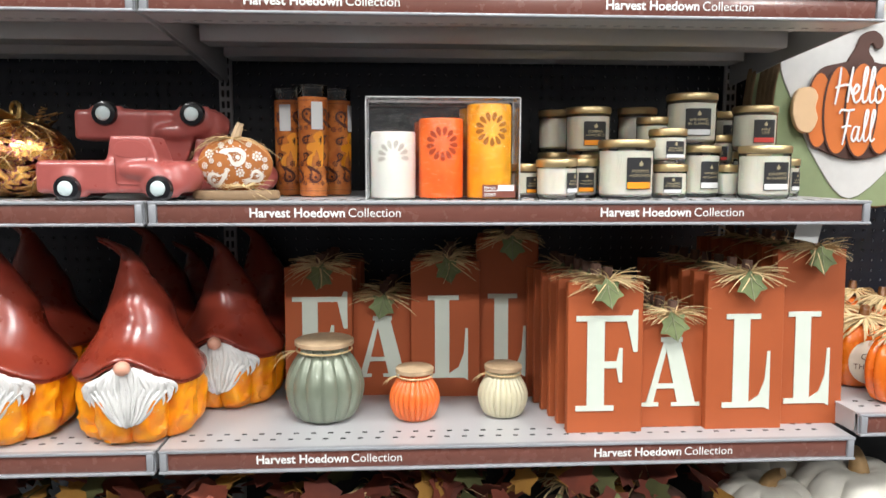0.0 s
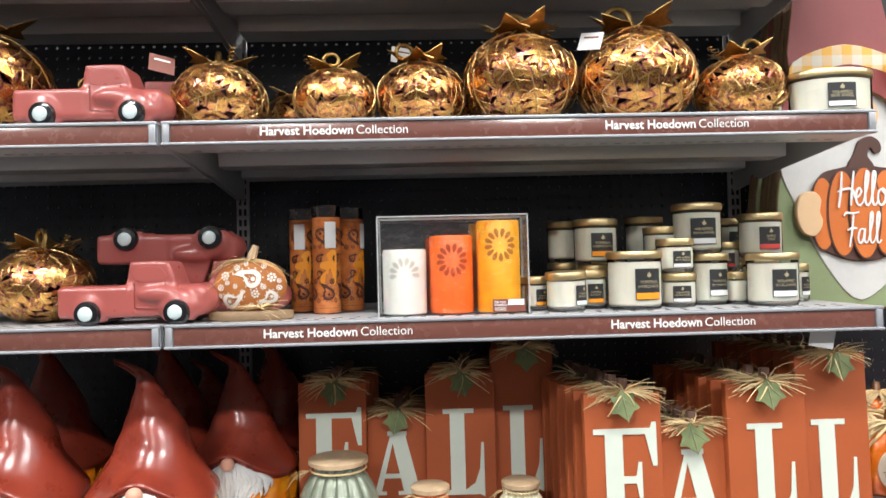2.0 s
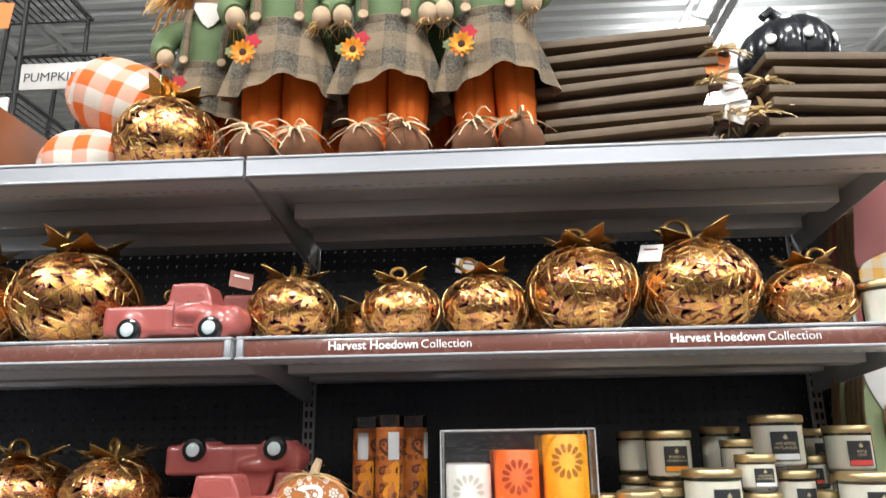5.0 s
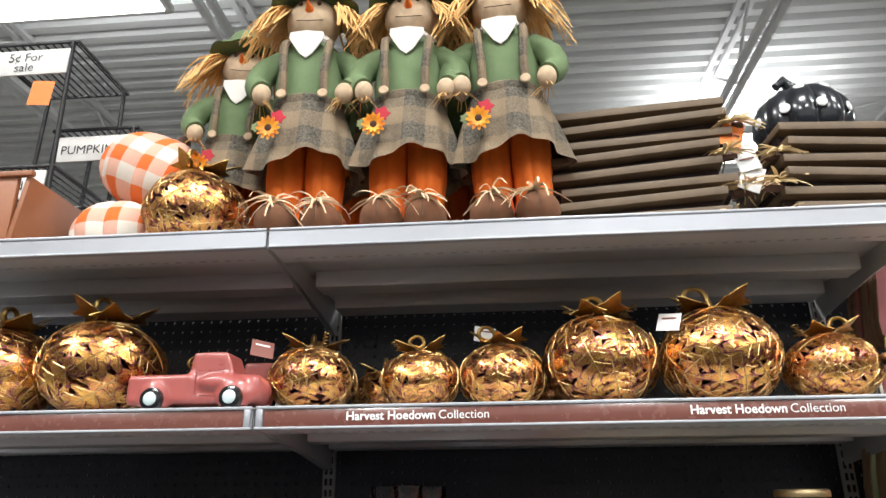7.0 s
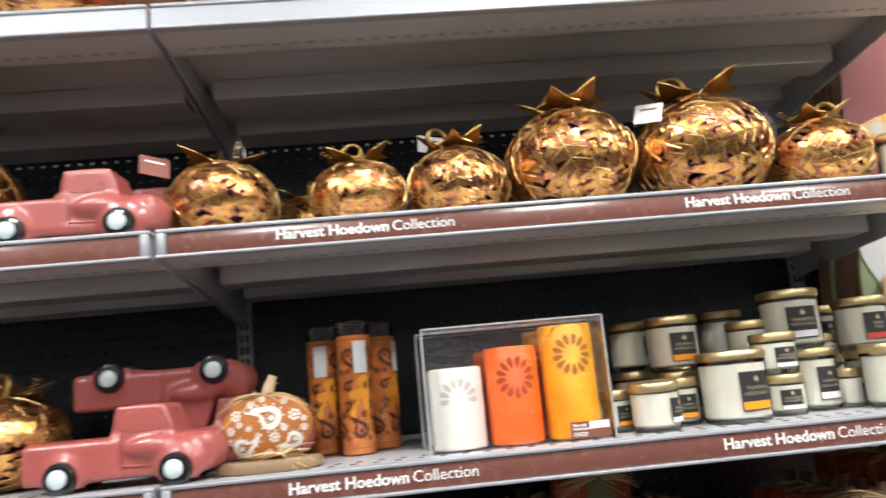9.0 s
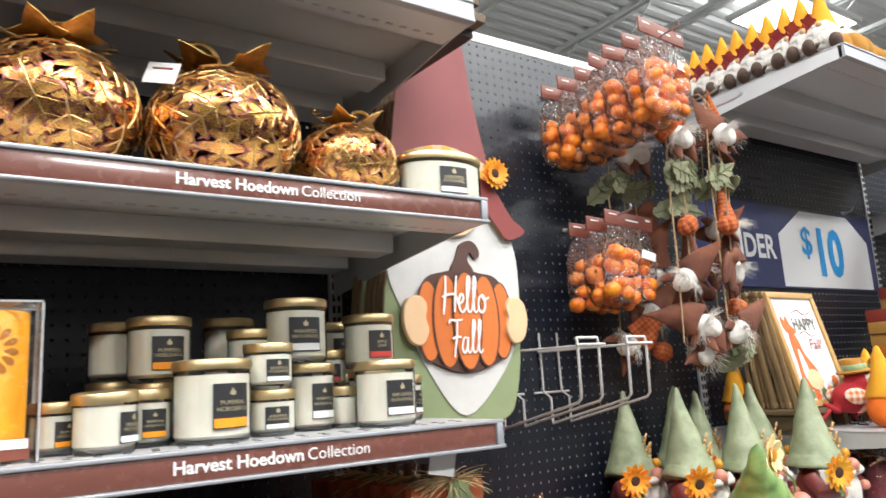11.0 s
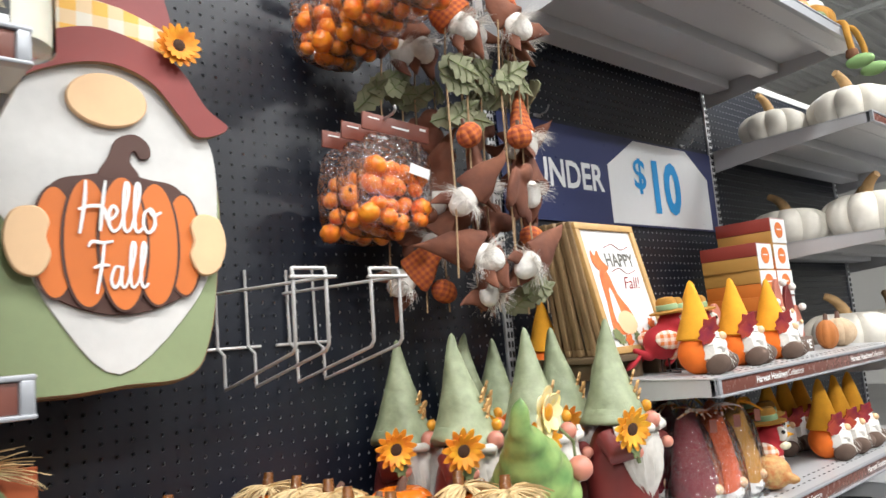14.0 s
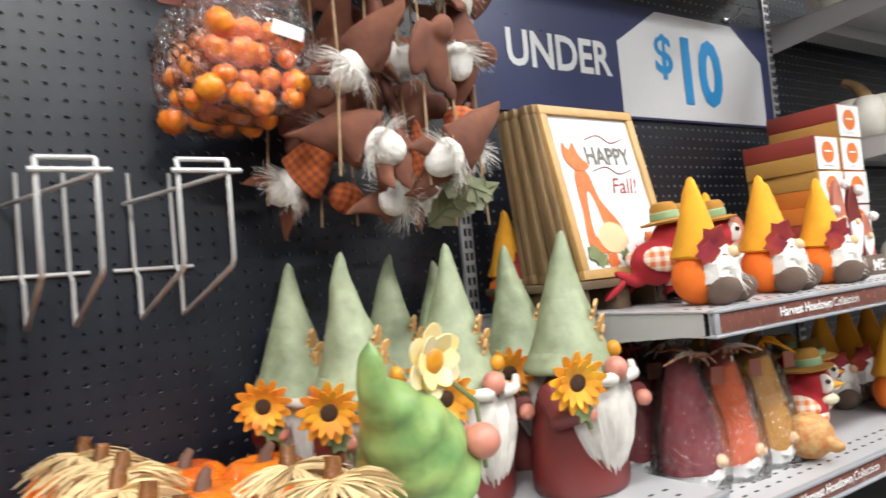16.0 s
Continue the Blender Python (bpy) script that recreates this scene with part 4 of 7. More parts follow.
def gnome_shape(seed):
    """A gnome in one cast piece: pumpkin body, beard, nose and a bent wide-brimmed hat. Front towards -y."""
    r = random.Random(seed)
    prof = [(0.05, 0.0), (0.088, 0.002), (0.110, 0.022), (0.1165, 0.066), (0.112, 0.115), (0.092, 0.150), (0.03, 0.165), (0.0, 0.165)]
    ps = smooth_line(prof, 5, False)
    body = lathe([(max(0, a), b) for a, b in ps], 126, 9, 0.17)
    v = body[0]
    lump = np.array([abs(noise.noise(Vector(p) * 42)) * -0.017 + noise.noise(Vector(p) * 20 + Vector((3, 1, 2))) * 0.003 for p in v])
    v += (lump + 0.002)[:, None] * v / (np.linalg.norm(v, axis=1, keepdims=True) + 1e-6)
    v[:, 2] = np.maximum(v[:, 2], 0.0)
    hp = smooth_line([(0.118, 0.0), (0.115, 0.006), (0.092, 0.020), (0.073, 0.045), (0.058, 0.078), (0.044, 0.110), (0.029, 0.140), (0.018, 0.168), (0.011, 0.192), (0.006, 0.210), (0.0, 0.216)], 4, False)
    hat = lathe([(max(0, a), b) for a, b in hp], 72)
    hv = hat[0]
    rad = np.hypot(hv[:, 0], hv[:, 1])
    ang = np.arctan2(hv[:, 0], -hv[:, 1])
    drop = 0.050 * (1 - np.exp(-(ang / 0.52) ** 2)) - 0.020 * np.clip(np.abs(ang) - 1.7, 0, 2) + 0.006 * np.sin(ang * 1.5 + 0.4)
    hv[:, 2] += 0.166 - drop * (rad / 0.119) ** 2.6
    up = np.clip(hv[:, 2] - 0.18, 0, 1) / 0.19
    tip = np.clip(up - 0.80, 0, 1)
    hv[:, 0] += 0.004 * np.sin(up * 5.0) - 0.022 * up ** 2 - 0.42 * tip ** 1.6
    hv[:, 2] -= 0.05 * tip
    hv[:, 1] += 0.02 * up
    hv += np.array([noise.noise(Vector((p[0] * 18, p[1] * 18, p[2] * 30))) * 0.0048 for p in hv])[:, None] * np.array((1, 1, 0.3))
    inner = (hv * np.array((0.972, 0.972, 1)) - np.array((0, 0, 0.007)), [q[::-1] for q in hat[1]])
    # beard: a pointed shell over the front, with locks
    n, m_ = 73, 19
    bv, bf = [], []
    for j in range(m_):
        t = j / (m_ - 1)
        half = math.radians(40) * (1 - t) ** 0.62 * (1.0 + 0.05 * math.sin(9 * t)) + 0.03
        for i in range(n):
            u = -1 + 2 * i / (n - 1)
            a = u * half
            zz = 0.150 - 0.020 * abs(u) - 0.104 * t * (1 - 0.25 * abs(u)) - 0.014 * abs(u) * (1 - t) - 0.010 * t * math.sin(i * 1.1 + 1) ** 2
            R = 0.112 + 0.006 * (1 - u * u) + (0.0030 * math.sin(i * 1.1 + 2.6 * math.sin(3 * t)) + 0.0016 * math.sin(i * 2.3 + 3 * t)) * min(1, 4 * t) + 0.004 * math.sin(math.pi * t)
            if i in (0, n - 1) or j in (0, m_ - 1):
                R = 0.096
            k = 1 - max(0, (0.05 - zz) / 0.05) * 0.12
            bv.append((R * k * math.sin(a), -R * k * math.cos(a), zz))
    for j in range(m_ - 1):
        for i in range(n - 1):
            a = j * n + i
            bf.append((a, a + n, a + n + 1, a + 1))
    locks = []
    for layer, (count, reach, out) in enumerate(((30, 1.0, 0.004), (27, 0.80, 0.007), (22, 0.56, 0.010))):
        for i in range(count):
            u = -1 + 2 * (i + r.uniform(0.2, 0.8)) / count
            a1 = u * (0.74 - 0.10 * layer) + r.uniform(-0.04, 0.04)
            z1 = 0.040 + 0.050 * abs(u) ** 0.75 + (1 - reach) * 0.075 * (1 - abs(u) * 0.6) + r.uniform(-0.006, 0.006)
            z0 = 0.152 - 0.054 * (1 - math.exp(-(u * 0.46 / 0.52) ** 2))
            wave, phase = r.uniform(0.03, 0.07), r.uniform(0, 6.28)
            path = []
            for k in range(9):
                t = k / 8
                z = z0 + (z1 - z0) * t ** 1.1
                a = u * 0.46 * (1 - t) + a1 * (1 - (1 - t) ** 1.7) * 1.0 if abs(u) > 0.25 else u * 0.46 + (a1 * 0.6 - u * 0.46) * t
                a += wave * math.sin(phase + 4.4 * t) * t
                R = 0.1135 + out * 0.75 * math.sin(math.pi * min(1, t * 0.8 + 0.25)) - 0.006 * (1 - t) ** 3
                path.append((R * math.sin(a), -R * math.cos(a), z))
            w = r.uniform(0.0040, 0.0060)
            locks.append(tube(path, w * np.array((0.7, 0.9, 1, 1, 0.95, 0.85, 0.65, 0.42, 0.08)), 7))
    nose = moved(ball(0.0140, 0.0125, 0.013), 0, -0.132, 0.154)
    return [(body, PUMPK), (hat, HATRED), (inner, HATRED), ((arr(bv), bf), BEARD), (joined(*locks), BEARD), (nose, SKIN)]


GNOME = mesh_of("pumpkin_gnome", gnome_shape(1))
for x, y, rz, s in ((-0.398, 1.280, 6, 0.95), (-0.282, 1.455, 0, 0.93), (-0.637, 1.282, 6, 0.97), (-0.45, 1.545, 10, 0.98), (-0.70, 1.53, 0, 1.0), (-0.245, 1.63, -6, 0.95), (-0.88, 1.30, 4, 1.0), (-0.40, 1.66, 0, 0.82)):
    o = new("pumpkin_gnome", GNOME)
    o.matrix_basis = pose(x, y, L_Z, 0, 0, rz) @ Matrix.Scale(s, 4)
    tagged(o, "glossy gnome with brick red hat, white beard and orange pumpkin body", "garden gnome", "pumpkin gnomes")


def ribbed_jar(m, r, h, glass, label):
    j = thing("ribbed_candle_jar", m, label, "candle", "ribbed candle jars")
    prof = smooth_line([(r * 0.52, 0), (r * 0.80, h * 0.07), (r * 1.0, h * 0.34), (r * 0.96, h * 0.56), (r * 0.74, h * 0.77), (r * 0.60, h * 0.85), (r * 0.66, h * 0.93)], 4, False)
    n = 14 if r > 0.05 else 24
    part("glass", lathe(list(map(tuple, prof)), n * 6, n, 0.09), glass, j, "ribbed frosted glass")
    part("lid", moved(lathe([(r * 0.70, 0), (r * 0.75, 0.002), (r * 0.75, 0.009), (r * 0.70, 0.011)], 36), 0, 0, h * 0.93), WOODLID, j, "light wood lid")
    part("twine", strands(random.Random(int(r * 1e4)), 10, r * 0.5, 0.0018, (-r * 0.72, -r * 0.1, h * 0.86), (1, 0.5), 0.1, 0.6, (2.2, 4.2)), RAFFIA, j, "jute twine tie")
    part("twine_band", tube([(r * 0.70 * math.cos(a), r * 0.70 * math.sin(a), h * 0.875) for a in np.linspace(0, 6.283, 30)], 0.0016, 6), RAFFIA, j)
    return j


ribbed_jar(pose(-0.075, 1.325, L_Z), 0.074, 0.152, JARGREEN, "large sage green ribbed glass candle jar with wood lid")
ribbed_jar(pose(0.095, 1.312, L_Z), 0.048, 0.095, JARORANGE, "small orange ribbed glass candle jar with wood lid")
ribbed_jar(pose(0.265, 1.322, L_Z), 0.048, 0.095, JARCREAM, "small cream ribbed glass candle jar with wood lid")

# letter boards
LET = {
    "F": [(0, 0), (0.62, 0), (0.62, 0.055), (0.46, 0.055), (0.46, 0.45), (0.66, 0.45), (0.70, 0.30), (0.755, 0.30), (0.755, 0.66), (0.70, 0.66), (0.66, 0.52), (0.46, 0.52), (0.46, 0.94), (0.82, 0.94), (0.93, 0.62), (1.0, 0.62), (1.0, 1.06), (0.93, 1.06), (0.90, 1.0), (0, 1.0), (0, 0.945), (0.18, 0.945), (0.18, 0.055), (0, 0.055)],
    "L": [(0, 0), (0.90, 0), (1.0, -0.03), (1.0, 0.60), (0.94, 0.60), (0.90, 0.30), (0.78, 0.13), (0.56, 0.055), (0.56, 0.945), (0.78, 0.945), (0.78, 1.0), (0.06, 1.0), (0.06, 0.945), (0.22, 0.945), (0.22, 0.055), (0, 0.055)],
}


def letter(ch, w, h, th=0.002):
    if ch != "A":
        return slab(np.array(LET[ch]) * (w, h), th)
    p = [slab(np.array(q) * (w, h), th) for q in (
        [(0, 0), (0.30, 0), (0.30, 0.055), (0.21, 0.055), (0.46, 0.94), (0.38, 0.94), (0.09, 0.055), (0, 0.055)],
        [(0.52, 0), (1.0, 0), (1.0, 0.055), (0.92, 0.055), (0.66, 0.94), (0.39, 0.94), (0.62, 0.055), (0.52, 0.055)],
        [(0.20, 0.26), (0.66, 0.26), (0.66, 0.33), (0.22, 0.33)], [(0.33, 0.93), (0.69, 0.93), (0.69, 1.0), (0.33, 1.0)])]
    return joined(*[moved(q, 0, -0.0002 * i, 0) for i, q in enumerate(p)])


FIG = np.array(smooth_line([(0, -0.5), (0.16, -0.30), (0.42, -0.32), (0.34, -0.08), (0.50, 0.18), (0.26, 0.24), (0, 0.52), (-0.26, 0.24), (-0.50, 0.18), (-0.34, -0.08), (-0.42, -0.32), (-0.16, -0.30)], 2))


def fall_boards(seed, m, front=True):
    r = random.Random(seed)
    t = thing("fall_letter_sign", m, "rust orange wooden boards spelling FALL with raffia and felt leaves" if front else "rust orange wooden FALL boards stacked behind others", "letter sign", "letter signs")
    for ch, x0, w, h, y, lx, lw in (("F", 0.0, 0.136, 0.272, 0.0, 0.11, 0.82), ("A", 0.136, 0.122, 0.208, 0.022, 0.04, 0.90), ("L", 0.256, 0.142, 0.283, 0.006, 0.21, 0.62), ("L", 0.394, 0.130, 0.327, 0.026, 0.14, 0.66)):
        b = part("board", [(moved(slab([(0, 0), (w, 0), (w, h), (0, h)], 0.018, 0.001), x0, y, 0), RUST)], None, t)
        if front:
            part("letter", moved(letter(ch, w * lw, 0.172 if ch != "A" else 0.128), x0 + w * lx, y - 0.002, 0.04), MINT, b, "pale mint painted letter")
        cx = x0 + w * 0.52
        part("stem", tube([(cx, y + 0.009, h - 0.005), (cx + 0.002, y + 0.009, h + 0.026)], 0.0095, 8), TWIG, t, "brown twig stem")
        part("raffia", strands(r, 64 if front else 14, 0.068, 0.0038, (cx, y - 0.006, h + 0.004), (1, 0.22), 0.17, 0.28), RAFFIA, t, "frayed raffia bow", kind="stuff")
        g = [(slab(FIG * 0.054, 0.0018), LEAFGREEN), (tube([(0, -0.0006, -0.03), (0, -0.0006, 0.03)], 0.0008, 5), SAGE)] + [(tube([(0, -0.0006, -0.012), (sx * 0.018, -0.0006, 0.008)], 0.0006, 5), SAGE) for sx in (-1, 1)]
        lf = part("felt_leaf", g, None, t, "green felt leaf")
        lf.matrix_basis = pose(cx + r.uniform(-0.006, 0.006), y - 0.020, h - 0.016, -10, r.uniform(-14, 14), r.uniform(-8, 8)) @ Matrix.Rotation(math.pi, 4, "Y")
    return t


fall_boards(1, pose(0.366, 1.215, L_Z, -2.5))
for k in range(6):
    fall_boards(10 + k, pose(0.358 - 0.007 * k, 1.262 + 0.040 * k, L_Z, -2), False)
fall_boards(2, pose(-0.166, 1.428, L_Z, -2.5))
for k in range(3):
    fall_boards(30 + k, pose(-0.160 + 0.006 * k, 1.475 + 0.042 * k, L_Z, -2), False)
solid("hang_tag", [(slab([(-0.022, -0.04), (0.022, -0.04), (0.022, 0.02), (-0.022, 0.02)], 0.001), PAPER)], pose(0.79, 1.205, L_Z + 0.385, 0, 12, 0), "white paper tag tied to a letter sign", "price tag", "price tags")

# ---- the base deck: leaf garlands and white pumpkins, seen by their tops ----
LEAFRUST = mat("rust_cloth_leaf", (0.28, 0.06, 0.03), 0.8, 0, 0.4, 12, 0.0006, 70, second=(0.12, 0.03, 0.02))
LEAFOLIVE = mat("olive_cloth_leaf", (0.12, 0.12, 0.04), 0.8, 0, 0.4, 12, 0.0006, 70)
WHITEPK = mat("off_white_pumpkin", (0.70, 0.66, 0.58), 0.55, 0, 0.15, 10, 0.0006, 60)
PSTEM = mat("tan_pumpkin_stem", (0.46, 0.28, 0.12), 0.7, 0, 0.35, 30, 0.001, 80)


def leaf_bunch(seed, m, size, leaves, label):
    r = random.Random(seed)
    t = thing("leaf_bouquet", m, label, "artificial leaves", "artificial leaf bunches")
    part("core", moved(ball(size * 0.5, size * 0.45, 0.13, 20, 10), 0, 0, 0.13), TWIG, t, "bundle of brown stalks")
    g = FIG * 0.075
    meshes = [mesh_of("leaf", [(bent(slab(g * s, 0.0015), 0.08), mm)]) for s, mm in ((1, LEAFRUST), (0.85, LEAFOLIVE), (1.1, LEAFRUST), (0.8, leaves))]
    for k in range(46):
        o = new("leaf", meshes[r.randrange(4)])
        o.parent = t
        a, el = r.uniform(0, 360), r.uniform(-5, 70)
        o.matrix_basis = pose(0, 0, 0.13, 0, 0, a) @ pose(0, -size * 0.55 * math.cos(radians(el)), 0.15 * math.sin(radians(el)), r.uniform(-80, 10) - el, r.uniform(-60, 60), 0)
    part("raffia", strands(r, 40, 0.075, 0.006, (0, -0.04, 0.275), (1, 0.8), 0.35, 0.5), RAFFIA, t, "raffia bow")
    return t


LEAFGOLD = mat("gold_cloth_leaf", (0.45, 0.22, 0.04), 0.8, 0, 0.3, 12)
for k, (x, y) in enumerate(((-0.50, 1.30), (-0.26, 1.28), (-0.02, 1.32), (0.13, 1.29), (0.385, 1.30), (0.58, 1.36), (-0.75, 1.32))):
    leaf_bunch(60 + k, pose(x, y, 0.58, 0, 0, 40 * k), 0.22, LEAFGOLD, "bunch of rust and olive cloth leaves tied with raffia")


def white_pumpkin(m, r, tall=0.72, seed=1, stem=0.09, label="large off-white ribbed pumpkin with a tan curved stem"):
    rr = random.Random(seed)
    t = thing("white_pumpkin", m, label, "pumpkin ornament", "white pumpkins")
    prof = [(0.12, 0.10), (0.55, 0.0), (0.88, 0.22), (1.0, 0.62), (0.93, 1.02), (0.66, 1.30), (0.30, 1.34), (0.10, 1.24), (0.0, 1.22)]
    ps = smooth_line(prof, 4, False)
    part("body", lathe([(max(0, a) * r, b * r * tall) for a, b in ps], 72, 9, 0.16), WHITEPK, t)
    h0 = 1.2 * r * tall
    a = rr.uniform(0, 6.28)
    sp = [(0.6 * stem * u * u * math.cos(a), 0.6 * stem * u * u * math.sin(a), h0 + stem * (u - 0.18 * u ** 3)) for u in np.linspace(0, 1, 8)]
    part("stem", tube(sp, np.linspace(0.020, 0.009, 8) * r / 0.15 + 0.004, 10), PSTEM, t, "tan curved stem")
    return t


for k, (x, y, r) in enumerate(((0.80, 1.32, 0.105), (0.98, 1.31, 0.13), (0.885, 1.50, 0.12), (1.22, 1.34, 0.13))):
    white_pumpkin(pose(x, y, 0.58 + 0.148, 0, 0, 30 * k), r, 0.9, k, 0.05)
    white_pumpkin(pose(x + 0.01, y + 0.02, 0.581, 0, 0, 30 * k), r * 1.05, 0.98, k + 9, 0.02)

# ---- top shelf of the first bays ----
DOLLGREEN = mat("sage_cotton", (0.13, 0.19, 0.085), 0.85, 0, 0.2, 20, 0.0006, 140)
DOLLORANGE = mat("orange_cotton", (0.85, 0.17, 0.012), 0.8, 0, 0.15, 16, 0.0006, 100)
TWEED = mat("grey_plaid_tweed", (0.16, 0.135, 0.10), 0.95, 0, 0.6, 150, 0.0022, 300, second=(0.035, 0.034, 0.028), pattern=("check", 0.105, (0.235, 0.17, 0.105)))
BURLAP = mat("tan_burlap", (0.55, 0.40, 0.26), 0.9, 0, 0.2, 60, 0.0005, 260)
SHOE = mat("brown_felt", (0.20, 0.085, 0.04), 0.9, 0, 0.2, 30)
COTTON = mat("white_cotton", (0.64, 0.61, 0.56), 0.85, 0, 0.08, 30, 0.0005, 120)
STRAW = mat("straw_hair", (0.80, 0.50, 0.20), 0.7, 0, 0.3, 25, second=(0.62, 0.33, 0.10))
STRAWPALE = mat("pale_raffia_strip", (0.80, 0.58, 0.36), 0.75, 0, 0.2, 25)
PETAL = mat("yellow_petal", (0.90, 0.42, 0.02), 0.6, 0, 0.3, 40, second=(0.80, 0.20, 0.01))
SEEDS = mat("dark_seed_disc", (0.07, 0.03, 0.015), 0.9, 0, 0.4, 200, 0.001, 300)
CRIMSON = mat("crimson_felt", (0.42, 0.015, 0.03), 0.8, 0, 0.2, 30)


def flower(r, n=14, wide=1.0):
    """A daisy-like bloom facing -y."""
    petals = []
    for k in range(n):
        for ring, rr in ((0, 1.0), (1, 0.8)):
            g = slab(smooth_line([(0, 0.25), (0.16, 0.55), (0.10, 0.88), (0, 1.0), (-0.10, 0.88), (-0.16, 0.55)], 2) * r * rr * np.array((wide, 1)), r * 0.04)
            petals.append(moved(moved(g, 0, 0, 0, 14 + 10 * ring), 0, -0.06 * r * ring, 0, 0, 360 * (k + 0.5 * ring) / n, 0))
    disc = moved(ball(r * 0.36, r * 0.16, r * 0.36, 18, 8), 0, -r * 0.08, 0)
    return joined(*petals), disc


def doll_shape(seed):
    r = random.Random(seed)
    P = []
    for sx in (-1, 1):
        P.append((moved(ball(0.050, 0.070, 0.046, 28, 16), sx * 0.052, -0.034, 0.045), SHOE))
        P.append((tube([(sx * 0.052, -0.105 + 0.012 * abs(q), 0.045 + q * 0.040) for q in np.linspace(-0.4, 0.98, 6)], 0.0015, 5), TWIG))
        leg = smooth_line([(0.034, 0.035), (0.050, 0.055), (0.044, 0.10), (0.049, 0.16), (0.050, 0.22), (0.05, 0.28)], 3, False)
        P.append((moved(lathe(list(map(tuple, leg)), 48, 9, 0.10), sx * 0.047, 0.01, 0), DOLLORANGE))
        P.append((strands(r, 22, 0.085, 0.0095, (sx * 0.047, -0.082, 0.082), (1, 1), 0.5, 0.75), STRAWPALE))
        arm = [(sx * 0.075, 0, 0.50), (sx * 0.115, -0.02, 0.46), (sx * 0.125, -0.04, 0.41), (sx * 0.105, -0.065, 0.38)]
        P.append((tube(smooth_line(arm, 4, False), np.linspace(0.036, 0.028, 13), 14), DOLLGREEN))
        P.append((moved(ball(0.023, 0.022, 0.027), sx * 0.10, -0.078, 0.365), BURLAP))
        P.append((strands(r, 12, 0.04, 0.004, (sx * 0.10, -0.078, 0.35), (1, 1), 0.0, 0.8), STRAW))
        strap = smooth_line([(sx * 0.050, -0.072, 0.366), (sx * 0.050, -0.082, 0.43), (sx * 0.056, -0.066, 0.51), (sx * 0.05, -0.02, 0.545)], 4, False)
        P.append((moved(tube(strap, 0.0105, 8), 0, -0.004, 0), TWEED))
        P.append((moved(lathe([(0.010, 0), (0.0125, 0.002), (0.010, 0.005), (0.0, 0.004)], 16), sx * 0.05, -0.089, 0.360, 90), BURLAP))
    torso = smooth_line([(0.078, 0.30), (0.088, 0.38), (0.085, 0.47), (0.070, 0.53), (0.03, 0.56), (0, 0.565)], 3, False)
    P.append((lathe([(max(a, 0), b) for a, b in torso], 32, ay=0.85), DOLLGREEN))
    n = 96
    vs, fs = [], []
    for j in range(9):
        t = j / 8
        for i in range(n):
            a = 2 * math.pi * i / n
            R = 0.085 + 0.055 * t ** 0.8 + (0.010 * t) * math.sin(11 * a) + 0.006 * t * math.sin(5 * a + 1)
            vs.append((R * math.sin(a), -R * 0.85 * math.cos(a), 0.362 - 0.182 * t + 0.018 * t * math.sin(3 * a + 0.5)))
    for j in range(8):
        for i in range(n):
            a, b = j * n + i, j * n + (i + 1) % n
            fs.append((a, a + n, b + n, b))
    P.append(((arr(vs), fs), TWEED))
    P.append((lathe([(0.087, 0.342), (0.090, 0.346), (0.090, 0.368), (0.085, 0.372)], 40, ay=0.87), TWEED))
    P.append((moved(slab(smooth_line([(-0.042, 0.545), (0.042, 0.545), (0.030, 0.505), (0, 0.470), (-0.030, 0.505)], 2), 0.004), 0, -0.078, 0), COTTON))
    P.append((moved(lathe([(0.05, 0), (0.056, 0.01), (0.052, 0.026), (0.046, 0.03)], 28), 0, -0.008, 0.535), COTTON))
    P.append((moved(ball(0.070, 0.06, 0.068, 28, 18), 0, -0.008, 0.618), BURLAP))
    P.append((moved(lathe([(0.012, 0), (0.0, 0.034)], 12), 0, -0.064, 0.622, 75), DOLLORANGE))
    smile = [(0.042 * math.sin(a), -0.010 - 0.060 * math.cos(a * 0.75), 0.598 - 0.012 * math.cos(a * 1.6)) for a in np.linspace(-1, 1, 12)]
    P.append((tube(smile, 0.0012, 5), SEEDS))
    for sx in (-1, 1):
        P.append((moved(ball(0.006, 0.003, 0.007), sx * 0.024, -0.064, 0.643), SEEDS))
        P.append((strands(r, 70, 0.125, 0.012, (sx * 0.058, -0.018, 0.660), (0.5, 0.6), -0.1, 0.85, (-1.3, 1.3) if sx > 0 else (1.85, 4.45)), STRAW))
    hat = smooth_line([(0.115, 0.668), (0.10, 0.675), (0.075, 0.682), (0.068, 0.71), (0.05, 0.745), (0.0, 0.76)], 3, False)
    hv, hf = lathe([(max(a, 0), b) for a, b in hat], 40)
    hv[:, 2] += 0.010 * np.sin(5 * np.arctan2(hv[:, 0], hv[:, 1])) * np.clip((np.hypot(hv[:, 0], hv[:, 1]) - 0.06) / 0.05, 0, 1)
    P.append(((hv, hf), DOLLGREEN))
    f, d = flower(0.030, 12)
    P += [(moved(f, -0.062, -0.128, 0.245, 10), PETAL), (moved(d, -0.062, -0.128, 0.245, 10), SEEDS)]
    P.append((moved(slab(FIG * 0.04, 0.002), -0.045, -0.122, 0.278, 0, 20), CRIMSON))
    P.append((moved(slab(FIG * 0.03, 0.002), -0.09, -0.126, 0.25, 0, 70), LEAFGREEN))
    return P


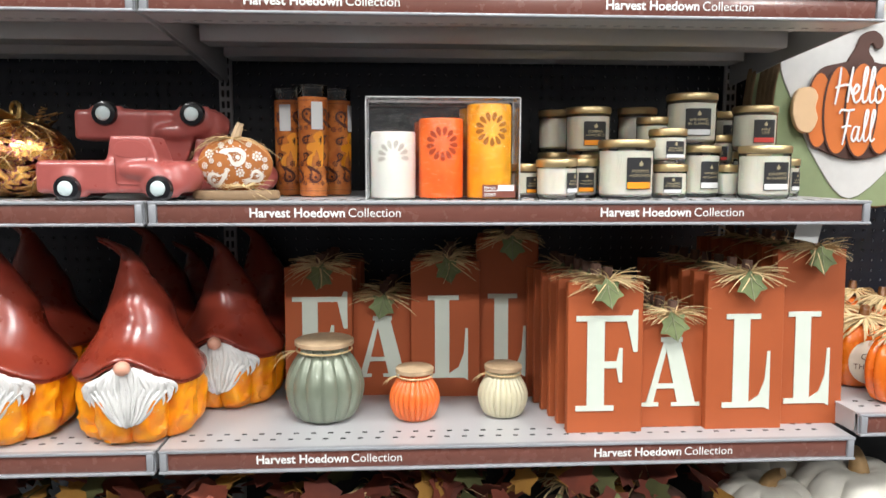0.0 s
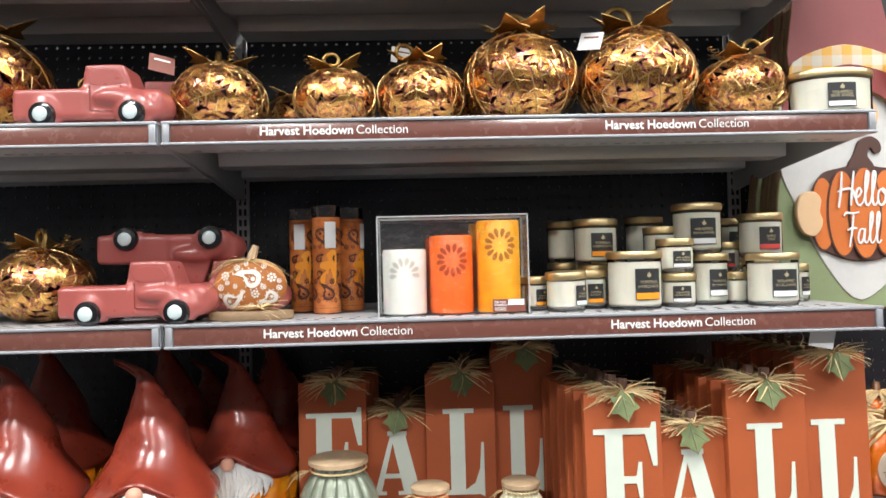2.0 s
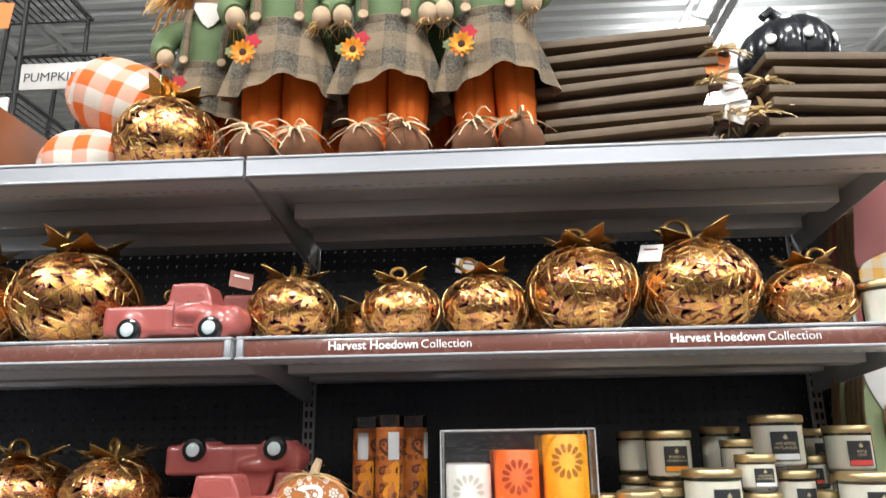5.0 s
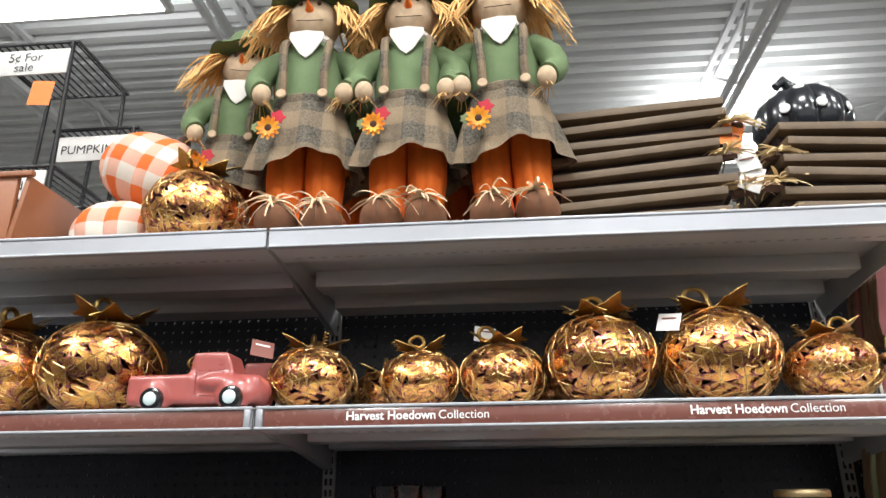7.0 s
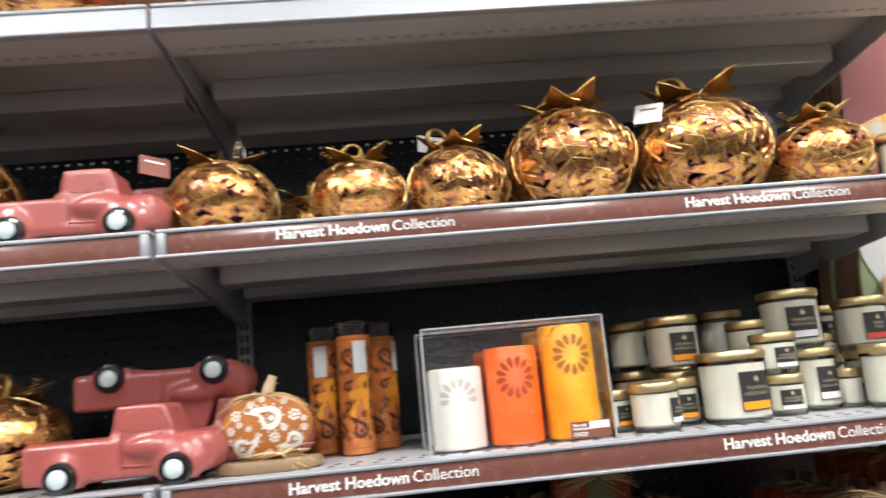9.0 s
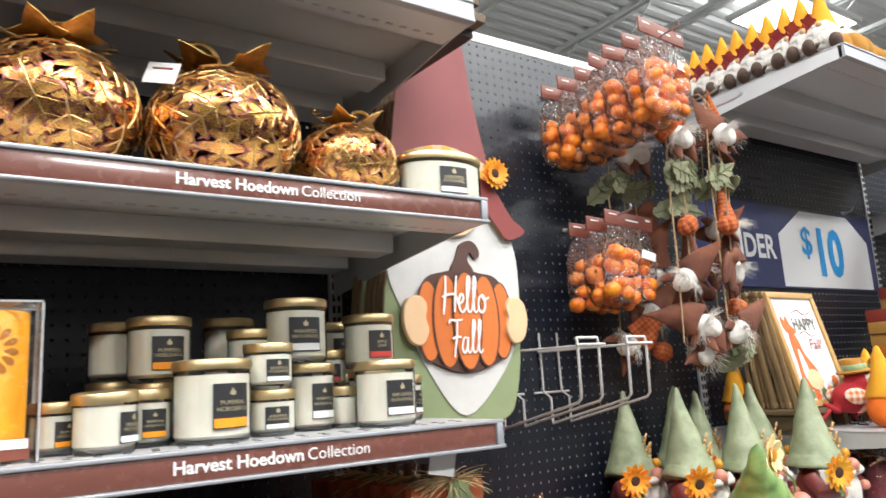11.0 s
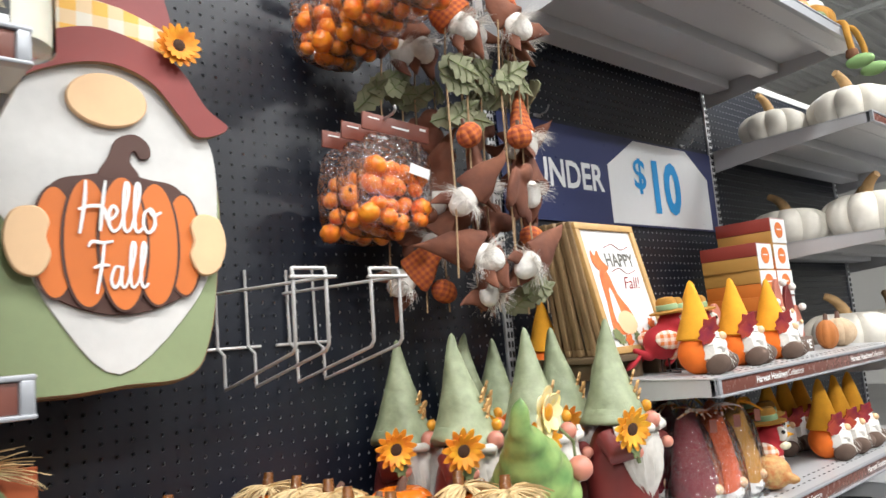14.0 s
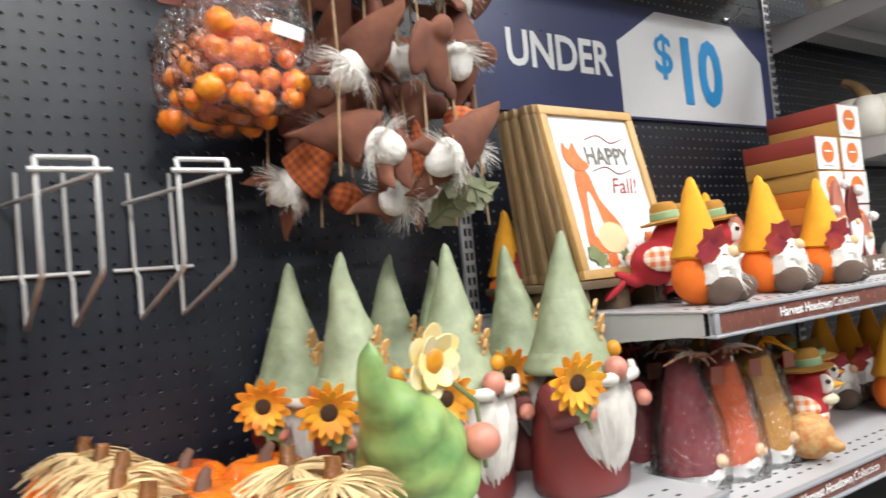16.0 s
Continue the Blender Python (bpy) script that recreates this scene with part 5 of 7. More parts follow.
for k, (x, y, s, rz, ry) in enumerate(((-0.308, 1.275, 0.87, 4, 0), (-0.092, 1.275, 0.86, 0, 1), (0.134, 1.275, 0.88, -3, -2), (-0.520, 1.38, 0.80, 10, 2), (-0.19, 1.47, 0.86, 8, 0), (0.03, 1.48, 0.86, -8, 0))):
    o = solid("scarecrow_doll", doll_shape(80 + k), pose(x, y, T_Z, 0, ry, rz) @ Matrix.Scale(s, 4), "cloth scarecrow doll in green shirt, tweed skirt and orange trousers", "scarecrow doll", "scarecrow dolls")

GINGHAM = mat("orange_buffalo_check", (0.70, 0.13, 0.015), 0.85, 0, 0.12, 30, 0.0006, 160, pattern=("check", 0.07, (0.66, 0.60, 0.52)))
for k, (m, s) in enumerate(((pose(-0.735, 1.345, T_Z + 0.0), 0.115), (pose(-0.715, 1.375, T_Z + 0.135, 0, 24, 0), 0.15))):
    solid("plaid_cushion_pumpkin", [(moved(ball(s, s * 0.8, s * 0.62, 56, 20, 7, 0.13, 0.8), 0, 0, s * 0.60), GINGHAM), (moved(ball(0.02, 0.02, 0.03), 0, 0, s * 1.2), TWIG)], m, "stuffed orange and white buffalo-check pumpkin cushion", "cushion", "plaid pumpkin cushions")

CRATEWOOD = mat("orange_brown_wood", (0.28, 0.10, 0.04), 0.5, 0, 0.2, 9, 0.0004, 60)
cr = thing("wooden_crate", pose(-1.10, 1.38, T_Z), "orange-brown tapered wooden crate on the top shelf", "crate")
for nm, w, d, x, y, rx, ry in (("side_panel", 0.012, 0.30, -0.18, 0, 0, -8), ("side_panel", 0.012, 0.30, 0.18, 0, 0, 8), ("front_panel", 0.36, 0.012, 0, -0.145, 0, 0), ("back_panel", 0.36, 0.012, 0, 0.145, 0, 0)):
    part(nm, moved(block(w, d, 0.17, 0.002), x, y, 0, rx, ry), CRATEWOOD, cr)
part("base", moved(block(0.36, 0.29, 0.012), 0, 0, 0.001), CRATEWOOD, cr)
part("rim", joined(moved(block(0.43, 0.014, 0.012, 0.002), 0, -0.152, 0.167), moved(block(0.43, 0.014, 0.012, 0.002), 0, 0.152, 0.167)), CRATEWOOD, cr)

BLACKWIRE = mat("black_wire", (0.015, 0.015, 0.016), 0.45, 0.3, 0.2)
SIGNWHITE = mat("white_enamel_sign", (0.64, 0.63, 0.60), 0.5, 0, 0.12, 10)


def wire_rack(m, w, d, h, words):
    t = thing("wire_display_rack", m, "black wire display rack with a small white sign", "wire rack", "wire display racks")
    for sx in (-1, 1):
        for sy in (-1, 1):
            part("post", tube([(sx * w / 2, sy * d / 2, 0), (sx * w / 2 * 0.9, sy * d / 2, h)], 0.006, 8), BLACKWIRE, t)
    for z in (h * 0.45, h):
        ring = [(-w / 2, -d / 2, z), (w / 2, -d / 2, z), (w / 2, d / 2, z), (-w / 2, d / 2, z), (-w / 2, -d / 2, z)]
        part("tier_frame", tube(ring, 0.005, 8), BLACKWIRE, t)
        for k in range(12):
            part("tier_wire", tube([(-w / 2 + w * (k + 0.5) / 12, -d / 2, z), (-w / 2 + w * (k + 0.5) / 12, d / 2, z)], 0.0025, 6), BLACKWIRE, t)
    for z, ws in zip((h - 0.10, h * 0.45 - 0.09), words):
        if not ws:
            continue
        s = part("sign_plate", moved(block(w * 0.9, 0.006, 0.075, 0.002), 0, -d / 2 - 0.006, z), SIGNWHITE, t, "white enamel sign with black rim")
        part("lettering", joined(*[moved(text(q, 0.036, 0.0, align="CENTER"), 0, -d / 2 - 0.0098, z + zz) for q, zz in ws]), BLACKWIRE, s)
    return t


wire_rack(pose(-1.12, 1.56, T_Z), 0.26, 0.26, 0.66, ((("5¢ For", 0.040), ("sale", 0.010)), (("PUMPKINS", 0.022),)))
wire_rack(pose(-0.985, 1.64, T_Z), 0.24, 0.16, 0.47, ((("PUMPKINS", 0.022),), ()))
solid("hang_tag", [(slab([(-0.03, -0.04), (0.03, -0.04), (0.03, 0.03), (-0.03, 0.03)], 0.001), ORANGECARD)], pose(-1.05, 1.41, T_Z + 0.50, 0, 5, 0), "orange card tag hanging on a wire rack", "price tag", "price tags")

BOARD = mat("brown_stained_board", (0.13, 0.084, 0.045), 0.6, 0, 0.25, 14, 0.0003, 80)
# near-black spacer tone: the shaded gap between stacked planks put into colour
GAPSHADE = mat("dark_board_back", (0.045, 0.022, 0.02), 0.7, 0, 0.3, 14)
rb = random.Random(4)
for cx, cy, w, n, ang, ry in ((0.395, 1.40, 0.345, 8, -5, -2.0), (0.79, 1.39, 0.30, 6, 3, 1.2)):
    z = T_Z
    for k in range(n):
        t = thing("wooden_plank_sign", pose(cx + rb.uniform(-0.016, 0.016), cy + rb.uniform(-0.008, 0.008), z + 0.004, 0, ry if k else 0, ang + rb.uniform(-3, 3)), "dark brown stained wooden plank sign lying in a stack", "wooden sign", "stacked plank signs")
        # added spacer block, dark to read as the shaded gap
        part("backing", moved(block(w * 0.96, 0.25, 0.0165), 0, 0.012, 0), GAPSHADE, t)
        part("face_board", moved(block(w, 0.29, 0.0165, 0.0015), 0, 0, 0.0165), BOARD, t)
        if k % 2 == 0:
            sx = 1 if cx < 0.6 else -1
            part("twig", tube([(sx * w * 0.47, -0.10, 0.006), (sx * (w * 0.5 + 0.035), -0.105, 0.007)], 0.010, 8), TWIG, t, "short twig stem")
            part("raffia_knot", strands(random.Random(k + int(cx * 50)), 30, 0.055, 0.008, (sx * (w * 0.5 + 0.012), -0.125, 0.012), (1, 0.6), 0.25, 0.4), RAFFIA, t, "raffia knot")
        z += 0.0345
for x, z, c, ry in ((0.575, 2.30, ORANGECARD, 18), (0.592, 2.245, PAPER, -12), (0.60, 2.20, PAPER, 24)):
    solid("hang_tag", [(slab([(-0.022, -0.035), (0.022, -0.035), (0.022, 0.025), (-0.022, 0.025)], 0.001), c), (moved(block(0.03, 0.0006, 0.004), 0, -0.0006, -0.01), BROWNCARD)], pose(x, 1.262, z, -8, ry, 0), "card tag hanging from stacked wooden signs", "price tag", "price tags")
BLACKPK = mat("black_glossy_pumpkin", (0.015, 0.017, 0.022), 0.2, 0, 0.2, 12, coat=0.4)
bp = thing("black_dotted_pumpkin", pose(0.785, 1.42, T_Z + 0.212), "glossy black pumpkin with white polka dots on stacked signs", "pumpkin ornament")
part("body", moved(ball(0.105, 0.105, 0.088, 64, 20, 9, 0.12, 0.85), 0, 0, 0.084), BLACKPK, bp)
part("stem", tube([(0, 0, 0.155), (-0.01, 0, 0.185), (-0.028, -0.005, 0.20), (-0.045, -0.005, 0.185)], (0.016, 0.014, 0.012, 0.010), 10), BLACKPK, bp)
for lon in range(0, 360, 40):
    for lat in (2, 42):
        d = part("white_dot", moved(ball(0.0115, 0.003, 0.0115, 14, 8), 0, 0, 0), PAPER, bp)
        la = radians(lat)
        d.matrix_basis = pose(0, 0, 0.084 + 0.088 * math.sin(la), 0, 0, lon + lat * 0.5) @ pose(0, -0.104 * math.cos(la) ** 0.85, 0, -lat, 0, 0)

# ---- the pegboard bay ----
HOOK = mat("zinc_hook", (0.55, 0.55, 0.56), 0.3, 0.9, 0.1)
SIGNGREEN = mat("sage_painted_board", (0.27, 0.33, 0.17), 0.65, 0, 0.12, 8, 0.0004, 60)
SIGNFACE = mat("whitewashed_board", (0.64, 0.63, 0.61), 0.65, 0, 0.14, 7, 0.0005, 50)
SIGNRED = mat("muted_maroon_board", (0.30, 0.085, 0.085), 0.65, 0, 0.12, 8, 0.0004, 60)
BRIMRED = mat("brick_brim_board", (0.27, 0.05, 0.045), 0.6, 0, 0.12, 8)
PEACH = mat("peach_board", (0.78, 0.52, 0.30), 0.65, 0, 0.08, 8)
RAWEDGE = mat("raw_cut_wood", (0.34, 0.22, 0.12), 0.8, 0, 0.3, 24, 0.0006, 80)
PKORANGE = mat("painted_pumpkin_orange", (0.66, 0.17, 0.03), 0.6, 0, 0.1, 8)
PKLINE = mat("dark_brown_outline", (0.085, 0.035, 0.025), 0.6, 0, 0.1)
YCHECK = mat("yellow_check_band", (0.78, 0.72, 0.62), 0.7, 0, 0.08, 20, pattern=("check", 0.045, (0.85, 0.48, 0.10)))
OX, OZ = 1.045, 1.385


def rel(pts):
    return [(x - OX, z - OZ) for x, z in pts]


BODYLINE = smooth_line(rel([(0.892, 1.405), (0.965, 1.387), (1.06, 1.392), (1.15, 1.397), (1.188, 1.45), (1.211, 1.61), (1.207, 1.73), (1.176, 1.80), (1.10, 1.86), (1.0, 1.86), (0.92, 1.80), (0.878, 1.69), (0.868, 1.54)]), 5)
FACELINE = smooth_line(rel([(0.882, 1.685), (0.915, 1.61), (0.965, 1.50), (1.050, 1.410), (1.160, 1.505), (1.200, 1.60), (1.206, 1.73), (1.18, 1.80), (1.11, 1.87), (1.0, 1.895), (0.93, 1.83), (0.89, 1.74)]), 5)
HATLINE = smooth_line(rel([(0.912, 1.915), (1.03, 1.945), (1.142, 1.925), (1.118, 2.08), (1.095, 2.244), (1.052, 2.40), (1.012, 2.435), (0.975, 2.38), (0.937, 2.208), (0.915, 2.05)]), 5)
BRIMLINE = smooth_line(rel([(0.872, 1.785), (0.943, 1.842), (1.03, 1.872), (1.10, 1.855), (1.15, 1.80), (1.178, 1.774), (1.226, 1.795), (1.19, 1.825), (1.152, 1.88), (1.108, 1.908), (1.03, 1.925), (0.96, 1.905), (0.90, 1.86), (0.86, 1.80)]), 5)
BANDLINE = smooth_line(rel([(0.912, 1.88), (0.97, 1.905), (1.03, 1.92), (1.13, 1.895), (1.148, 1.935), (1.03, 1.972), (0.915, 1.935)]), 4)


def rough_edge(line, seed, amp=0.0025):
    q = np.array(line)
    d = np.array([noise.noise(Vector((x * 40, z * 40, seed))) for x, z in q])
    return q * (1 + (d * amp / 0.2)[:, None])


ELL = [(0.0, 0.10), (0.14, 0.58), (0.19, 0.92), (0.14, 1.02), (0.09, 0.75), (0.07, 0.16), (0.13, 0.0), (0.23, 0.10)]


def shifted(line, dx):
    return [(x + dx, z) for x, z in line]


STROKES = {
    "Hello": [[(0.13, 1.02), (0.09, 0.5), (0.0, -0.06)], [(0.50, 1.04), (0.43, 0.5), (0.38, 0.0)], [(-0.02, 0.42), (0.22, 0.50), (0.44, 0.48), (0.50, 0.24)],
              [(0.50, 0.22), (0.63, 0.28), (0.71, 0.42), (0.64, 0.52), (0.55, 0.38), (0.55, 0.14), (0.64, 0.0), (0.76, 0.10)], shifted(ELL, 0.76), shifted(ELL, 0.98),
              [(1.37, 0.50), (1.25, 0.40), (1.23, 0.12), (1.33, 0.0), (1.45, 0.15), (1.44, 0.42), (1.36, 0.50), (1.42, 0.36), (1.60, 0.44)]],
    "Fall": [[(0.0, 0.90), (0.08, 1.02), (0.30, 1.0), (0.52, 1.04)], [(0.33, 1.0), (0.27, 0.5), (0.16, -0.12)], [(0.10, 0.44), (0.26, 0.50), (0.44, 0.50)],
             [(0.68, 0.46), (0.55, 0.46), (0.46, 0.18), (0.53, 0.0), (0.64, 0.16), (0.70, 0.48), (0.67, 0.12), (0.73, 0.0), (0.80, 0.10)], shifted(ELL, 0.80), shifted(ELL, 1.03)],
}


def script(word, width):
    """Brush lettering: flattened strokes in x and z, in units of the capital's height."""
    out = []
    for line in STROKES[word]:
        q = smooth_line(line, 6, False)
        v, f = tube([(x, 0, z) for x, z in q], 0.026 + 0.012 * np.sin(np.linspace(0, 3.1, len(q))), 8)
        out.append((v * np.array((1, width * 2, 1)), f))
    return joined(*out)


def gnome_sign(m, front, seed):
    t = thing("gnome_board_sign", m, "layered wooden gnome sign reading Hello Fall" if front else "wooden gnome sign hanging behind another", "wall sign", "wooden gnome signs")
    part("body_board", [(slab(rough_edge(BODYLINE, seed), 0.016, 0.002), RAWEDGE), (moved(slab(rough_edge(BODYLINE, seed) * 0.985 + np.array((0, 0.003)), 0.002), 0, -0.001), SIGNGREEN)], None, t, "sage green body board")
    part("hat_board", [(moved(slab(rough_edge(HATLINE, seed + 3), 0.016, 0.002), 0, 0.0), RAWEDGE), (moved(slab(rough_edge(HATLINE, seed + 3) * 0.992 + np.array((0, 0.004)), 0.002), 0, -0.001), SIGNRED)], None, t, "muted maroon hat board")
    if not front:
        return t
    part("face_board", moved(slab(FACELINE, 0.003, 0.001), 0, -0.004), SIGNFACE, t, "whitewashed face and beard")
    part("hat_band", moved(slab(BANDLINE, 0.004, 0.001), 0, -0.0075), YCHECK, t, "white and yellow checked band")
    part("brim", [(moved(slab(BRIMLINE, 0.012, 0.0015), 0, -0.0165), RAWEDGE), (moved(slab(BRIMLINE * 0.995 + np.array((0, 0.0022)), 0.002), 0, -0.0178), BRIMRED)], None, t, "brick red brim")
    part("nose", [(moved(slab(ellipse(1.04 - OX, 1.815 - OZ, 0.057, 0.041, 36), 0.010, 0.002), 0, -0.0145), PEACH)], None, t, "peach oval nose")
    pk = part("painted_pumpkin", moved(slab(smooth_line([(x - OX, z - OZ) for x, z in ((1.0, 1.505), (1.055, 1.495), (1.11, 1.505), (1.155, 1.53), (1.176, 1.58), (1.172, 1.64), (1.14, 1.69), (1.095, 1.70), (1.055, 1.708), (1.01, 1.70), (0.965, 1.685), (0.938, 1.63), (0.936, 1.575), (0.957, 1.53))], 5), 0.006, 0.001), 0, -0.0105), PKLINE, t, "dark brown pumpkin outline")
    for k, (x, w, h) in enumerate(((0.966, 0.026, 0.078), (1.146, 0.026, 0.078), (1.008, 0.031, 0.092), (1.104, 0.031, 0.092), (1.056, 0.033, 0.098))):
        part("segment_outline", moved(slab(ellipse(x - OX, 1.60 - OZ, w + 0.0045, h + 0.0035, 36), 0.001), 0, -0.0115 - 0.0012 * k), PKLINE, pk)
        part("segment", moved(slab(ellipse(x - OX, 1.60 - OZ, w, h, 36), 0.001), 0, -0.0121 - 0.0012 * k), PKORANGE, pk, "orange painted segment")
    part("stem", moved(slab(smooth_line([(x - OX, z - OZ) for x, z in ((1.026, 1.698), (1.040, 1.73), (1.052, 1.758), (1.078, 1.768), (1.098, 1.755), (1.100, 1.735), (1.086, 1.730), (1.076, 1.742), (1.070, 1.725), (1.082, 1.700))], 4), 0.006, 0.001), 0, -0.0108), PKLINE, pk, "dark brown curled stem")
    for x in (0.930, 1.184):
        part("mitten", [(moved(slab(smooth_line([(x - OX + dx * (1 if x < 1 else -1), z - OZ) for dx, z in ((-0.028, 1.60), (-0.018, 1.64), (0.012, 1.648), (0.028, 1.63), (0.024, 1.605), (0.03, 1.58), (0.014, 1.552), (-0.014, 1.560))], 4), 0.010, 0.002), 0, -0.021), PEACH)], None, t, "peach mitten hand")
    for word, wx, wz, size in (("Hello", 0.996, 1.616, 0.072), ("Fall", 1.007, 1.534, 0.065)):
        part("lettering", moved(script(word, 0.0068), wx - OX, -0.0192, wz - OZ, s=(size, 1, size)), WHITE, t, "white brushed script lettering")
    f, d = flower(0.037, 16)
    fl = part("sunflower", moved(f, 1.143 - OX, -0.026, 1.916 - OZ), PETAL, t, "yellow cloth sunflower")
    part("seed_disc", moved(d, 1.143 - OX, -0.026, 1.916 - OZ), SEEDS, fl)
    return t


gnome_sign(pose(OX, 1.512, OZ), True, 1)
for k in range(5):
    gnome_sign(pose(OX + 0.003 * (k % 3) - 0.004 * k, 1.532 + 0.019 * k, OZ - 0.004 + 0.003 * (k % 2)), False, 5 + k)


def peg_hook(x, z, length, label="zinc wire peg hook on the pegboard"):
    t = thing("peg_hook", pose(x, BACK, z), label, "peg hook", "peg hooks")
    part("arm", tube(smooth_line([(0, 0, 0.0), (0, -length * 0.5, 0.002), (0, -length + 0.01, 0.006), (0, -length, 0.022)], 4, False), 0.0028, 8), HOOK, t)
    part("back_clip", moved(block(0.03, 0.006, 0.012, 0.002), 0, -0.004, -0.004), HOOK, t)
    return t


peg_hook(1.03, 2.02, 0.22)
WIREWHITE = mat("grey_coated_wire", (0.55, 0.54, 0.53), 0.4, 0.2, 0.08)
for bx in (1.294, 1.447):
    t = thing("wire_holder", pose(bx, 0, 0), "empty grey wire holder hooked on the pegboard", "wire holder", "wire holders")
    for dx in (0, 0.062):
        path = [(dx, 1.728, 1.59), (dx, 1.726, 1.44), (dx, 1.70, 1.425), (dx, 1.70, 1.368), (dx, 1.70, 1.362), (dx, 1.445, 1.42), (dx, 1.435, 1.43), (dx, 1.432, 1.545), (dx, 1.435, 1.556)]
        part("side_wire", tube(path, 0.0032, 8), WIREWHITE, t)
    part("top_rail", tube([(-0.018 if bx < 1.4 else -0.01, 1.725, 1.541), (0.072, 1.428, 1.541)], 0.0032, 8), WIREWHITE, t)
    part("front_bar", tube([(0, 1.435, 1.556), (0.062, 1.435, 1.556)], 0.0032, 8), WIREWHITE, t)
    part("front_bar", tube([(-0.008, 1.428, 1.541), (0.078, 1.428, 1.541)], 0.0032, 8), WIREWHITE, t)
    part("back_bar", tube([(-0.03, 1.729, 1.438), (0.09, 1.729, 1.438)], 0.0032, 8), WIREWHITE, t)

MINIPK = mat("mini_pumpkin_orange", (0.85, 0.30, 0.02), 0.35, 0, 0.35, 40, second=(0.70, 0.12, 0.012))
MINI = mesh_of("mini_pumpkin", [(ball(0.026, 0.026, 0.021, 24, 10, 8, 0.12), MINIPK), (tube([(0, 0, 0.016), (0.003, 0, 0.027)], (0.005, 0.003), 6), TWIG)])
CRINKLE = clear("crinkled_bag_film", (0.97, 0.97, 0.97), 0.12, 0.30, 0.022, 70)


def pumpkin_bag(seed, m):
    r = random.Random(seed)
    t = thing("bag_of_mini_pumpkins", m @ Matrix.Scale(0.86, 4), "clear plastic bag of orange mini pumpkins with a brown header card", "bagged pumpkins", "bags of mini pumpkins")
    hd = part("header_card", moved(block(0.19, 0.005, 0.042, 0.001), 0, 0, -0.042), BROWNCARD, t, "brown folded header card")
    part("lettering", joined(moved(block(0.05, 0.0006, 0.0045), 0.01, -0.0032, -0.024), moved(block(0.03, 0.0006, 0.003), -0.075 + 0.01, -0.0032, -0.013), moved(block(0.018, 0.0006, 0.006), 0.075, -0.0032, -0.014)), WHITE, hd)
    v, f = ball(0.105, 0.032, 0.115, 32, 22, square=0.35)
    v = v + np.array([noise.noise(Vector(p) * 28 + Vector((seed, 0, 0))) for p in v])[:, None] * np.array((0.006, 0.008, 0.006))
    v[:, 1] *= 1 - 0.8 * np.clip((v[:, 2] - 0.03) / 0.085, 0, 1)
    b = part("film_bag", (v + np.array((0, 0, -0.155)), f), CRINKLE, t, "crinkled clear film")
    b.visible_shadow = False
    for row in range(4):
        for k in range(4):
            o = new("mini_pumpkin", MINI)
            o.parent = t
            o.matrix_basis = Matrix.Scale(1, 4) @ pose(-0.066 + 0.042 * k + (0.012 if row % 2 else 0) + r.uniform(-0.008, 0.008), r.uniform(-0.013, 0.010), -0.244 + 0.038 * row + r.uniform(-0.008, 0.008), r.uniform(-80, 80), r.uniform(-60, 60), r.uniform(0, 360)) @ Matrix.Scale(r.uniform(0.72, 1.15), 4)
    part("sticker", moved(slab([(0.02, -0.135), (0.075, -0.142), (0.078, -0.118), (0.023, -0.11)], 0.0006), 0, -0.03, 0), PAPER, t, "white price sticker")
    return t


for k, (y, x, ry) in enumerate(((1.53, 1.610, 6), (1.575, 1.590, 5), (1.62, 1.572, 4))):
    pumpkin_bag(100 + k, pose(x, y, 1.876 - 0.008 * k, 0, ry, -4))
peg_hook(1.58, 1.87, 0.24)
for k in range(7):
    pumpkin_bag(120 + k, pose(1.556 + 0.004 * (k % 3), 1.66 - 0.056 * k, 2.252 + 0.006 * k, 0, 3 - (k % 3) * 2, -5 + 3 * (k % 4)))
peg_hook(1.55, 2.255, 0.46)

# cloth garlands
BROWNCLOTH = mat("brown_suede_cloth", (0.22, 0.082, 0.045), 0.85, 0, 0.4, 18, 0.003, 45, second=(0.115, 0.038, 0.024))
FUR = mat("white_fur", (0.78, 0.75, 0.70), 0.95, 0, 0.12, 40, 0.003, 160)
PLAIDOR = mat("orange_plaid_cloth", (0.62, 0.16, 0.03), 0.9, 0, 0.2, 40, 0.0006, 150, pattern=("check", 0.012, (0.30, 0.06, 0.03)))
TWINE = mat("jute_twine", (0.42, 0.28, 0.16), 0.9, 0, 0.3, 80, 0.0008, 200)


def fur_tuft(rx, rz):
    base = ball(rx, rx * 0.7, rz, 28, 18)
    v = base[0].copy()
    v += np.array([noise.noise(Vector(p) * 130) + noise.noise(Vector(p) * 260) for p in v])[:, None] * 0.0016
    hair = strands(random.Random(int(rx * 1e4)), 260, rz * 1.5, 0.0013, (0, -rx * 0.25, rz * 0.2), (1, 0.8), 0.2, 0.4)
    return joined((v, base[1]), hair)


CONE = lathe([(0.036, 0.0), (0.04, 0.004), (0.033, 0.03), (0.022, 0.06), (0.010, 0.092), (0.003, 0.108), (0, 0.11)], 24)


def soft_cone(s, lean):
    v = CONE[0].copy() * s
    v[:, 0] += lean * (v[:, 2] / 0.11) ** 2 * 0.04
    v += np.array([noise.noise(Vector(p) * 26 + Vector((lean * 9, 0, 0))) for p in v])[:, None] * np.array((0.012, 0.008, 0.006))
    v[:, 1] *= 0.5
    return v, CONE[1]


